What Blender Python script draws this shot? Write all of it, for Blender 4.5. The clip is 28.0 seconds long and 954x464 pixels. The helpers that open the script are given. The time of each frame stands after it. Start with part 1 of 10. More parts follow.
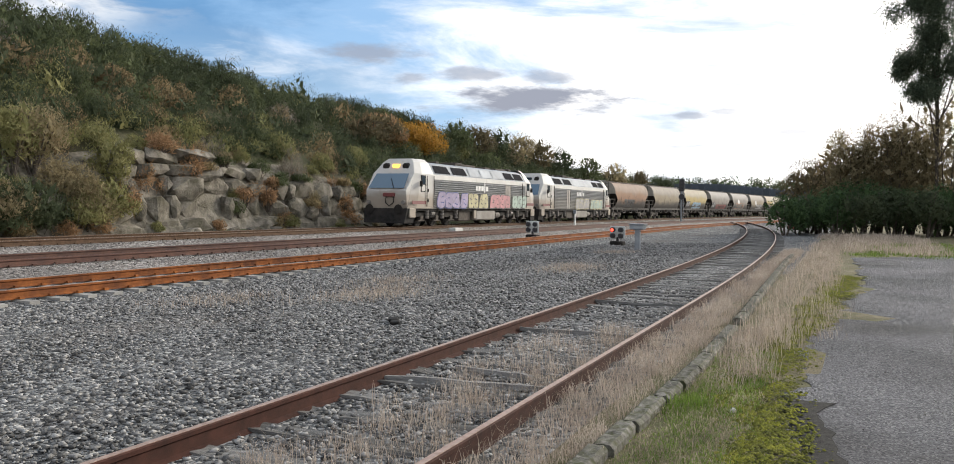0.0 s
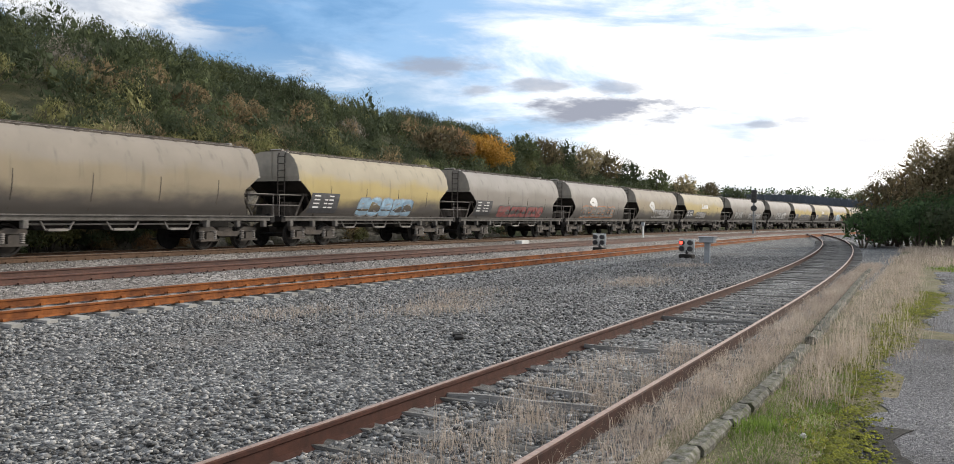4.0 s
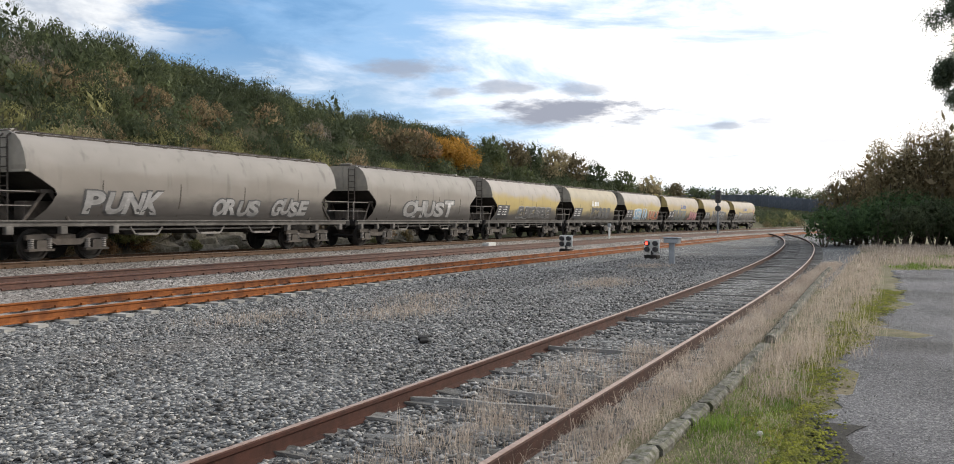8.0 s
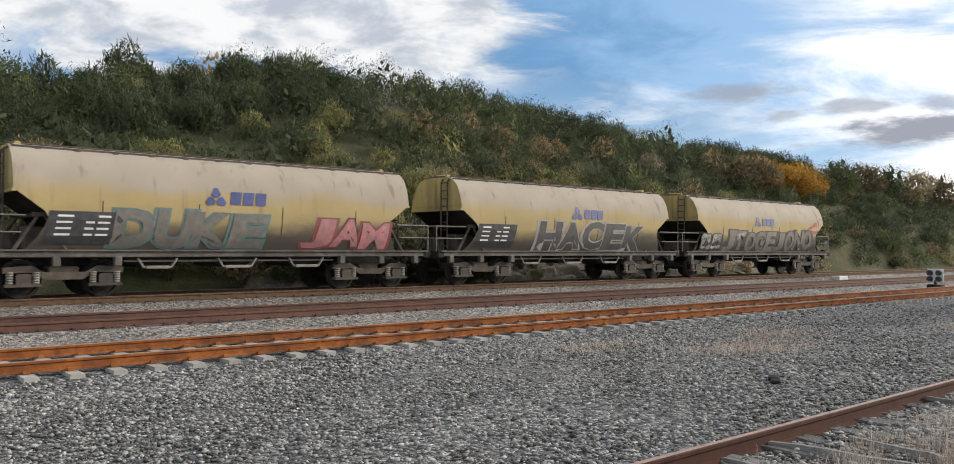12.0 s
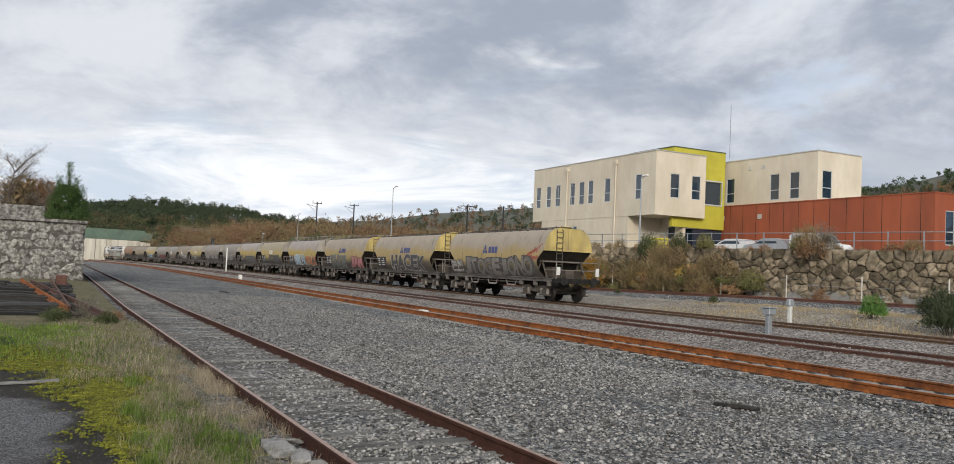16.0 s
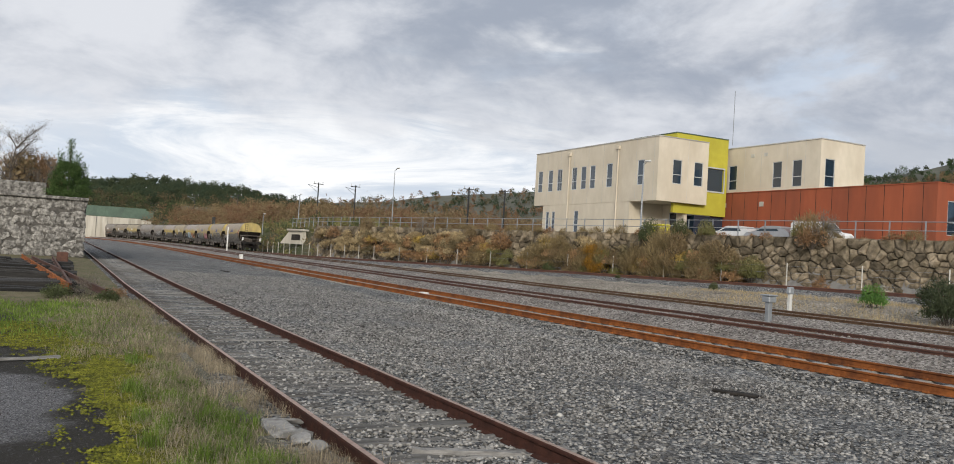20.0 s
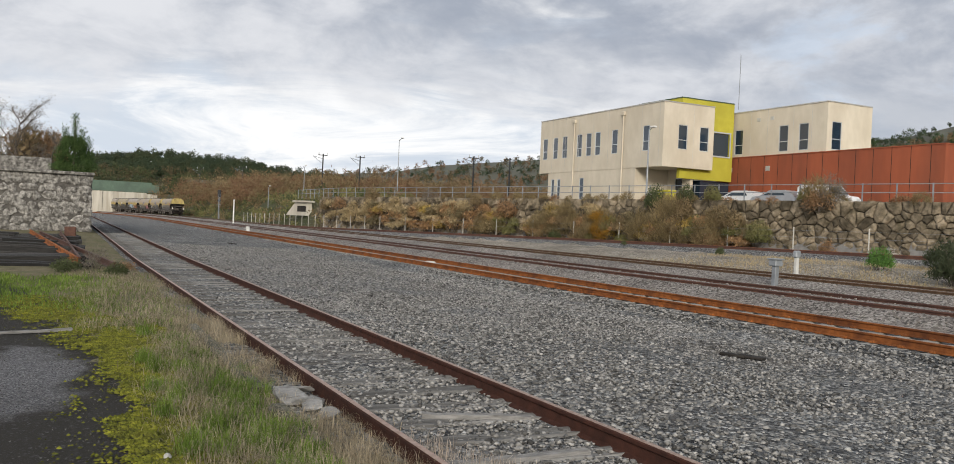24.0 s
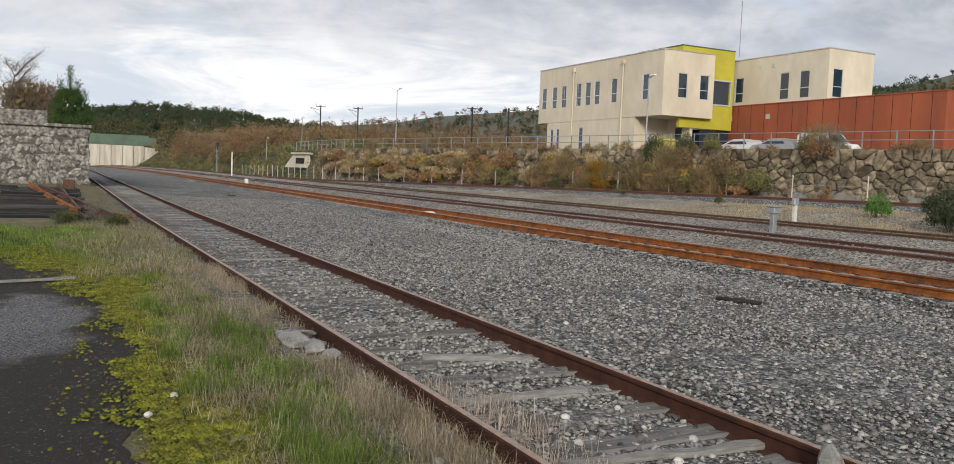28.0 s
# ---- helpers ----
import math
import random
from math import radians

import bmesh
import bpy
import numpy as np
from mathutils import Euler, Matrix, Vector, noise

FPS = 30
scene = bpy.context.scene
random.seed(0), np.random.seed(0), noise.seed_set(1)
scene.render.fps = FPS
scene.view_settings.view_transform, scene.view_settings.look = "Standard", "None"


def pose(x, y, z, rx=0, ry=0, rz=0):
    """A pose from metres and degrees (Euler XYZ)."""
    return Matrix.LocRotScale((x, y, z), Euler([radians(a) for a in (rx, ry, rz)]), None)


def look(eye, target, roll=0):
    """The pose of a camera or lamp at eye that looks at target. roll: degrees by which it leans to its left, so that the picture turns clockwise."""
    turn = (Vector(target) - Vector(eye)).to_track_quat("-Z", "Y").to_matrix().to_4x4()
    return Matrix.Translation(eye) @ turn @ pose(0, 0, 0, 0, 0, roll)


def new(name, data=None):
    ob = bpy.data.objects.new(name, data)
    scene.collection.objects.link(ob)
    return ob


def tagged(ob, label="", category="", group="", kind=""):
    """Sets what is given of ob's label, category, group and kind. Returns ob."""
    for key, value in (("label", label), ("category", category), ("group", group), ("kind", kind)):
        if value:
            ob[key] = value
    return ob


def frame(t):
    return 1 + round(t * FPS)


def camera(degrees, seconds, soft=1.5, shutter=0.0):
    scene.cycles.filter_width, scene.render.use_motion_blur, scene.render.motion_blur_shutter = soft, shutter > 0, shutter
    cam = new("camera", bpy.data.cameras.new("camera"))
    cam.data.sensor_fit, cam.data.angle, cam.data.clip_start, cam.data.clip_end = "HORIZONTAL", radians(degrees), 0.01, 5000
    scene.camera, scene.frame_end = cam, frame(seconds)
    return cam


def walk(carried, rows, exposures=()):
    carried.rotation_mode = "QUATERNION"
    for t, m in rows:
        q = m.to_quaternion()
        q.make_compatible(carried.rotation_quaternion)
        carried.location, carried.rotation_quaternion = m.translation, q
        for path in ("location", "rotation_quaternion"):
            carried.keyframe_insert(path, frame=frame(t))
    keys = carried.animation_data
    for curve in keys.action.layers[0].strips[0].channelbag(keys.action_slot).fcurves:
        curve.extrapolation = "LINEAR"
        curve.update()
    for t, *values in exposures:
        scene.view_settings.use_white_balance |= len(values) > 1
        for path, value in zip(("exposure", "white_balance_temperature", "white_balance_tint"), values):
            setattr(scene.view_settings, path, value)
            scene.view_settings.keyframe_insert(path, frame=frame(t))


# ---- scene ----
# seconds, place, yaw, pitch, roll
PATH = (
    (0.0, 0.052, -2.265, 1.538, -65.96, -1.86, -0.86),
    (0.5, 0.046, -2.251, 1.541, -64.45, -2.01, -0.20),
    (1.0, 0.041, -2.243, 1.538, -63.44, -1.91, -0.06),
    (1.5, 0.033, -2.232, 1.546, -63.46, -1.71, -0.18),
    (2.0, 0.037, -2.207, 1.544, -63.43, -1.49, -0.09),
    (2.5, 0.032, -2.175, 1.544, -61.87, -1.43, -0.30),
    (4.5, 0.083, -2.347, 1.613, -61.33, -1.10, -0.76),
    (5.0, 0.078, -2.357, 1.615, -62.65, -1.09, -0.67),
    (5.5, 0.077, -2.357, 1.622, -63.86, -1.02, -0.49),
    (6.0, 0.081, -2.374, 1.620, -64.03, -1.03, -0.36),
    (6.5, 0.072, -2.375, 1.615, -63.97, -0.97, -0.31),
    (7.0, 0.066, -2.379, 1.619, -63.86, -0.96, -0.39),
    (7.5, 0.065, -2.373, 1.617, -63.74, -0.94, -0.47),
    (8.0, 0.067, -2.374, 1.618, -63.53, -0.96, -0.28),
    (8.5, 0.071, -2.376, 1.615, -63.44, -1.07, -0.12),
    (9.0, 0.075, -2.377, 1.620, -63.22, -1.09, 0.05),
    (9.5, 0.074, -2.357, 1.621, -62.93, -1.12, -0.02),
    (10.0, 0.065, -2.342, 1.622, -62.71, -1.15, -0.07),
    (10.5, 0.070, -2.331, 1.623, -58.51, -1.06, 0.07),
    (11.0, 0.031, -2.287, 1.633, -54.60, -0.17, -0.03),
    (11.5, -0.024, -2.268, 1.659, -47.96, 0.44, -0.34),
    (12.0, -0.101, -2.258, 1.655, -40.9, 0.98, -0.42),
    (12.5, -0.210, -2.230, 1.665, -33.55, 1.06, -0.69),
    (14.5, 0.050, -2.032, 1.593, 40.22, 2.24, -1.64),
    (15.0, -0.018, -2.291, 1.679, 59.36, 2.22, -1.10),
    (15.5, -0.070, -2.336, 1.670, 63.15, 2.59, -2.32),
    (16.0, -0.071, -2.357, 1.668, 63.11, 2.72, -2.57),
    (16.5, -0.076, -2.363, 1.670, 63.01, 2.80, -2.98),
    (17.0, -0.081, -2.356, 1.673, 63.06, 2.89, -3.22),
    (17.5, -0.080, -2.369, 1.671, 63.06, 2.90, -3.45),
    (18.0, -0.083, -2.374, 1.678, 63.04, 2.94, -3.52),
    (18.5, -0.083, -2.373, 1.665, 63.07, 2.77, -3.46),
    (19.0, -0.087, -2.369, 1.661, 62.92, 1.81, -3.49),
    (19.5, -0.089, -2.359, 1.666, 63.09, 1.62, -3.58),
    (20.0, -0.094, -2.364, 1.670, 63.14, 1.55, -3.45),
    (20.5, -0.099, -2.366, 1.663, 63.17, 1.42, -3.28),
    (21.0, -0.095, -2.367, 1.658, 63.24, 1.35, -3.01),
    (21.5, -0.104, -2.370, 1.657, 63.41, 0.95, -2.61),
    (23.5, -0.091, -2.376, 1.653, 63.56, -0.26, -2.86),
    (24.0, -0.086, -2.377, 1.647, 63.54, -0.62, -2.59),
    (24.5, -0.084, -2.373, 1.640, 63.58, -1.08, -2.28),
    (25.0, -0.083, -2.373, 1.645, 63.58, -1.47, -2.12),
    (25.5, -0.078, -2.369, 1.647, 63.60, -1.58, -2.03),
    (26.0, -0.065, -2.361, 1.642, 63.67, -1.59, -2.00),
    (26.5, -0.062, -2.369, 1.643, 63.66, -1.65, -2.03),
    (27.0, -0.057, -2.374, 1.631, 63.65, -1.86, -2.09),
    (27.5, -0.044, -2.381, 1.626, 63.72, -2.73, -2.19),
    (28.0, -0.025, -2.394, 1.581, 63.48, -3.98, -2.21),
)


cam = camera(59.98, 28.0, soft=0.9, shutter=0.06)
walk(cam, [(t, pose(x, y, z, 90 + p, r, w)) for t, x, y, z, w, p, r in PATH],
     exposures=((0, 0.68, 6550, 10), (4.5, 0.7, 6550, 10), (10, 0.7, 6550, 10), (12.5, 0.6, 6750, 10), (14.5, 0.42, 6850, 12), (15.3, 0.25, 6700, 11), (16, 0.18, 6500, 10), (20, 0.16, 6550, 10), (28, 0.2, 6700, 10)))

# ---- sky and sun ----
SUN_EL, SUN_AZ = radians(21), radians(-28)      # azimuth from +x towards +y
world = bpy.data.worlds.new("sky")
scene.world = world
world.use_nodes = True
wn, wl = world.node_tree.nodes, world.node_tree.links
wn.clear()


w_out = wn.new("ShaderNodeOutputWorld")
w_bg = wn.new("ShaderNodeBackground")
w_bg.inputs["Strength"].default_value = 0.12
w_sky = wn.new("ShaderNodeTexSky")
w_sky.sky_type = "NISHITA"
w_sky.sun_disc = False
w_sky.sun_elevation = SUN_EL
w_sky.sun_rotation = math.pi / 2 - SUN_AZ
w_sky.air_density, w_sky.dust_density, w_sky.ozone_density = 1.0, 1.0, 1.5
w_co = wn.new("ShaderNodeTexCoord")
w_sep = wn.new("ShaderNodeSeparateXYZ")
wl.new(w_co.outputs["Generated"], w_sep.inputs[0])


def wmath(op, a, b=None, clamp=False):
    n = wn.new("ShaderNodeMath")
    n.operation, n.use_clamp = op, clamp
    for i, v in enumerate((a, b)):
        if v is None:
            continue
        if isinstance(v, (int, float)):
            n.inputs[i].default_value = v
        else:
            wl.new(v, n.inputs[i])
    return n.outputs[0]


def wmix(fac, a, b):
    n = wn.new("ShaderNodeMix")
    n.data_type = "RGBA"
    for i, v in ((0, fac), (6, a), (7, b)):
        if isinstance(v, (int, float)):
            n.inputs[i].default_value = v
        elif isinstance(v, tuple):
            n.inputs[i].default_value = (*v, 1)
        else:
            wl.new(v, n.inputs[i])
    return n.outputs[2]


def wramp(v, *stops):
    n = wn.new("ShaderNodeMapRange")
    n.interpolation_type = "SMOOTHSTEP"
    wl.new(v, n.inputs[0])
    for i, s in enumerate(stops):
        n.inputs[i + 1].default_value = s
    return n.outputs[0]


sx, sy, sz = w_sep.outputs
# a flat cloud layer: the direction divided by its height
zz = wmath("ADD", wmath("MAXIMUM", sz, 0.0), 0.12)
cx, cy = wmath("DIVIDE", sx, zz), wmath("DIVIDE", sy, zz)
comb = wn.new("ShaderNodeCombineXYZ")
wl.new(cx, comb.inputs[0]), wl.new(cy, comb.inputs[1])


def wnoise(scale, detail, rough, shift):
    m = wn.new("ShaderNodeMapping")
    m.inputs["Location"].default_value = shift
    m.inputs["Scale"].default_value = (scale, scale, scale)
    wl.new(comb.outputs[0], m.inputs[0])
    n = wn.new("ShaderNodeTexNoise")
    n.inputs["Scale"].default_value, n.inputs["Detail"].default_value, n.inputs["Roughness"].default_value = 1, detail, rough
    wl.new(m.outputs[0], n.inputs[0])
    return n.outputs[0]


big = wnoise(0.55, 6, 0.55, (3.1, 1.7, 0))
small = wnoise(1.5, 8, 0.62, (7.3, 2.2, 0))
shade = wnoise(0.9, 5, 0.6, (1.2, 9.4, 0))
# the veil is thin ahead of the bank (a blue gap), thick over the building and towards the sun
gap = wramp(wmath("ABSOLUTE", wmath("SUBTRACT", wmath("SUBTRACT", sx, wmath("MULTIPLY", sy, 1.02)), 0.02)), 0.10, 0.85, 0.0, 1.0)
veil = wmath("ADD", wmath("ADD", wmath("MULTIPLY", big, 0.75), wmath("MULTIPLY", small, 0.4)), wmath("MULTIPLY", gap, 0.55))
# thin streaks drawn out along the horizon
streak_co = wn.new("ShaderNodeCombineXYZ")
streak = wn.new("ShaderNodeTexNoise")
streak.inputs["Scale"].default_value, streak.inputs["Detail"].default_value, streak.inputs["Roughness"].default_value, streak.inputs["Distortion"].default_value = 1.0, 9, 0.62, 0.5
wl.new(streak_co.outputs[0], streak.inputs[0])
az_n = wmath("ARCTAN2", sx, sy)
el_n = wmath("DIVIDE", sz, wmath("SQRT", wmath("ADD", wmath("MULTIPLY", sx, sx), wmath("MULTIPLY", sy, sy))))
wl.new(wmath("ADD", wmath("MULTIPLY", az_n, 3.2), wmath("MULTIPLY", el_n, 4.0)), streak_co.inputs[0])
wl.new(wmath("MULTIPLY", el_n, 13.0), streak_co.inputs[1])
veil = wmath("ADD", veil, wmath("MULTIPLY", wmath("SUBTRACT", streak.outputs[0], 0.5), 1.5))
cover = wramp(veil, 0.50, 1.14, 0.06, 1.0)
toward = wramp(wmath("ADD", wmath("MULTIPLY", sx, math.cos(SUN_AZ)), wmath("MULTIPLY", sy, math.sin(SUN_AZ))), -0.5, 0.9, 0.0, 1.0)
grey = wmix(wramp(shade, 0.36, 0.62, 0, 1), (3.9, 4.3, 5.1), (7.0, 7.1, 7.4))
bright = wmix(wramp(wmath("ADD", wmath("MULTIPLY", shade, 0.5), wmath("MULTIPLY", streak.outputs[0], 0.5)), 0.36, 0.56, 0, 1), (4.3, 4.7, 5.3), (9.2, 9.0, 8.7))
cloud = wmix(toward, grey, bright)
north = wmix(wramp(big, 0.38, 0.66, 0, 1), (2.7, 2.9, 3.35), (5.6, 5.7, 5.9))
cloud = wmix(wramp(sy, 0.15, 0.8, 0.0, 0.8), cloud, north)
blue = wmix(0.8, w_sky.outputs[0], (1.35, 2.7, 4.6))
sky_col = wmix(cover, blue, cloud)


def ae_noise(su, sv, detail, rough, shift, twist=0.0):
    """Noise over azimuth and height."""
    c = wn.new("ShaderNodeCombineXYZ")
    wl.new(wmath("ADD", wmath("MULTIPLY", az_n, su), shift), c.inputs[0])
    wl.new(wmath("MULTIPLY", el_n, sv), c.inputs[1])
    n = wn.new("ShaderNodeTexNoise")
    n.inputs["Scale"].default_value, n.inputs["Detail"].default_value, n.inputs["Roughness"].default_value, n.inputs["Distortion"].default_value = 1, detail, rough, twist
    wl.new(c.outputs[0], n.inputs[0])
    return n.outputs[0]


wob = wmath("SUBTRACT", ae_noise(7.0, 16.0, 7, 0.6, 4.0, 0.4), 0.5)
az_w = wmath("ADD", az_n, wmath("MULTIPLY", wob, 0.5))
el_w = wmath("ADD", el_n, wmath("MULTIPLY", wob, 0.22))
# the blue gap over the bank
gap_mask = wmath("MULTIPLY", wmath("MULTIPLY", wramp(az_w, 0.0, 0.2, 0.0, 1.0), wramp(wmath("ADD", az_w, wmath("MULTIPLY", el_n, 0.9)), 1.22, 0.98, 0.0, 1.0)), wramp(el_n, 0.03, 0.13, 0.0, 1.0))
blue_low = wmix(wramp(el_n, 0.08, 0.24, 0.0, 1.0), (2.3, 3.3, 4.4), (0.72, 1.75, 3.3))
wisp = ae_noise(5.0, 26.0, 8, 0.62, 11.0, 0.6)
blue_low = wmix(wramp(wisp, 0.56, 0.76, 0.0, 0.6), blue_low, (5.6, 5.8, 6.1))
sky_col = wmix(wmath("MULTIPLY", gap_mask, 0.92), sky_col, blue_low)
# a bank of white cumulus to the left of the gap
cum = wmath("MULTIPLY", wmath("MULTIPLY", wramp(az_w, 0.82, 0.70, 0.0, 1.0), wramp(az_n, -0.4, -0.1, 0.0, 1.0)), wramp(el_w, 0.175, 0.215, 0.0, 0.95))
puff = ae_noise(9.0, 20.0, 8, 0.6, 2.0, 0.3)
sky_col = wmix(cum, sky_col, wmix(wramp(puff, 0.36, 0.6, 0.0, 1.0), (2.9, 3.2, 3.7), (5.3, 5.4, 5.5)))
# grey stratocumulus over the building, with a pale band low down
mass = ae_noise(2.6, 4.6, 7, 0.55, 7.5, 0.4)
mass_fine = ae_noise(8.0, 15.0, 8, 0.6, 1.5, 0.3)
lumps = wmath("ADD", wmath("ADD", wmath("MULTIPLY", mass, 0.7), wmath("MULTIPLY", mass_fine, 0.3)), wramp(az_n, -1.5, -0.6, 0.02, -0.05))
west = wmix(wramp(lumps, 0.40, 0.60, 0.0, 1.0), (2.75, 3.1, 3.75), (5.6, 5.8, 6.2))
west = wmix(wmath("MULTIPLY", wramp(mass_fine, 0.50, 0.68, 0.0, 0.55), wramp(az_n, -1.05, -0.6, 0.0, 1.0)), west, (3.5, 4.6, 6.1))
band = ae_noise(3.4, 17.0, 8, 0.62, 21.0, 0.6)
low_w = wmath("ADD", el_n, wmath("MULTIPLY", wmath("SUBTRACT", mass, 0.5), 0.6))
pale = wmix(wramp(band, 0.38, 0.60, 0.0, 1.0), (4.8, 5.4, 6.2), (7.8, 7.9, 8.0))
west = wmix(wmath("MULTIPLY", wramp(low_w, 0.22, 0.11, 0.0, 0.95), wramp(az_n, -0.62, -0.95, 0.25, 1.0)), west, pale)
sky_col = wmix(wmath("MULTIPLY", wramp(az_n, -0.12, -0.42, 0.0, 1.0), wramp(az_n, -3.0, -2.3, 0.0, 1.0)), sky_col, west)
# single clouds low over the cutting: azimuth from +y, tangent of the height, half width, half height
fluff = wmath("SUBTRACT", wnoise(3.2, 8, 0.65, (2.0, 5.0, 0)), 0.5)
for caz, cel, cw, chh, depth in ((1.03, 0.178, 0.075, 0.014, 0.75), (1.07, 0.151, 0.026, 0.009, 0.6), (1.146, 0.156, 0.05, 0.011, 0.7), (1.212, 0.128, 0.12, 0.02, 1.0), (1.23, 0.153, 0.04, 0.009, 0.6),
                                 (1.402, 0.108, 0.03, 0.005, 0.6), (1.442, 0.112, 0.025, 0.004, 0.5), (1.512, 0.088, 0.025, 0.004, 0.55), (1.30, 0.07, 0.12, 0.008, 0.35), (1.45, 0.05, 0.2, 0.006, 0.3)):
    du = wmath("DIVIDE", wmath("SUBTRACT", az_n, caz), cw)
    dv = wmath("DIVIDE", wmath("SUBTRACT", el_n, cel), chh)
    dist2 = wmath("SQRT", wmath("ADD", wmath("MULTIPLY", du, du), wmath("MULTIPLY", dv, dv)))
    mask = wramp(wmath("ADD", dist2, wmath("MULTIPLY", fluff, 2.6)), 1.15, 0.35, 0.0, depth)
    sky_col = wmix(mask, sky_col, (2.0, 2.15, 2.6))
wl.new(sky_col, w_bg.inputs["Color"])
wl.new(w_bg.outputs[0], w_out.inputs[0])

sun = new("sun", bpy.data.lights.new("sun", "SUN"))
sun.data.energy, sun.data.angle, sun.data.color = 2.6, radians(14), (1.0, 0.93, 0.82)
sun.matrix_world = look((100 * math.cos(SUN_EL) * math.cos(SUN_AZ), 100 * math.cos(SUN_EL) * math.sin(SUN_AZ), 100 * math.sin(SUN_EL)), (0, 0, 0))


# ---- materials ----
def material(name, a, b, scale=4.0, rough=0.85, metal=0.0, bump=0.3, fine=40.0, c=None, stain=1.2, vary=0.15, island=False, stretch=(1, 1, 1),
             world_space=False, dist=0.01, spec=0.5):
    """Grain of two colours, larger stains towards a third one, and a fine relief."""
    m = bpy.data.materials.new(name)
    m.use_nodes = True
    n, l = m.node_tree.nodes, m.node_tree.links
    bs = n["Principled BSDF"]
    bs.inputs["Roughness"].default_value, bs.inputs["Metallic"].default_value, bs.inputs["Specular IOR Level"].default_value = rough, metal, spec
    co = n.new("ShaderNodeTexCoord")
    mp = n.new("ShaderNodeMapping")
    mp.inputs["Scale"].default_value = stretch
    if world_space:
        ge = n.new("ShaderNodeNewGeometry")
        l.new(ge.outputs["Position"], mp.inputs[0])
    else:
        l.new(co.outputs["Object"], mp.inputs[0])

    def noise_tex(s, d=6, r=0.6):
        t = n.new("ShaderNodeTexNoise")
        t.inputs["Scale"].default_value, t.inputs["Detail"].default_value, t.inputs["Roughness"].default_value = s, d, r
        l.new(mp.outputs[0], t.inputs[0])
        return t.outputs[0]

    def mix(f, p, q):
        x = n.new("ShaderNodeMix")
        x.data_type = "RGBA"
        for i, v in ((0, f), (6, p), (7, q)):
            if isinstance(v, tuple):
                x.inputs[i].default_value = (*v, 1)
            elif isinstance(v, float):
                x.inputs[i].default_value = v
            else:
                l.new(v, x.inputs[i])
        return x.outputs[2]

    def span(v, lo, hi, p=0.0, q=1.0):
        x = n.new("ShaderNodeMapRange")
        l.new(v, x.inputs[0])
        for i, s in enumerate((lo, hi, p, q)):
            x.inputs[i + 1].default_value = s
        return x.outputs[0]

    grain = noise_tex(scale)
    col = mix(span(grain, 0.32, 0.68), a, b)
    if c:
        col = mix(span(noise_tex(scale / 7 * stain, 4), 0.42, 0.68, 0.0, 0.85), col, c)
    if vary:
        oi = n.new("ShaderNodeObjectInfo") if not island else n.new("ShaderNodeNewGeometry")
        hv = n.new("ShaderNodeHueSaturation")
        l.new(span(oi.outputs["Random Per Island" if island else "Random"], 0, 1, 1 - vary, 1 + vary), hv.inputs["Value"])
        l.new(col, hv.inputs["Color"])
        col = hv.outputs[0]
    l.new(col, bs.inputs["Base Color"])
    if bump:
        bp = n.new("ShaderNodeBump")
        bp.inputs["Strength"].default_value, bp.inputs["Distance"].default_value = bump, dist
        l.new(noise_tex(fine), bp.inputs["Height"])
        l.new(bp.outputs[0], bs.inputs["Normal"])
    return m


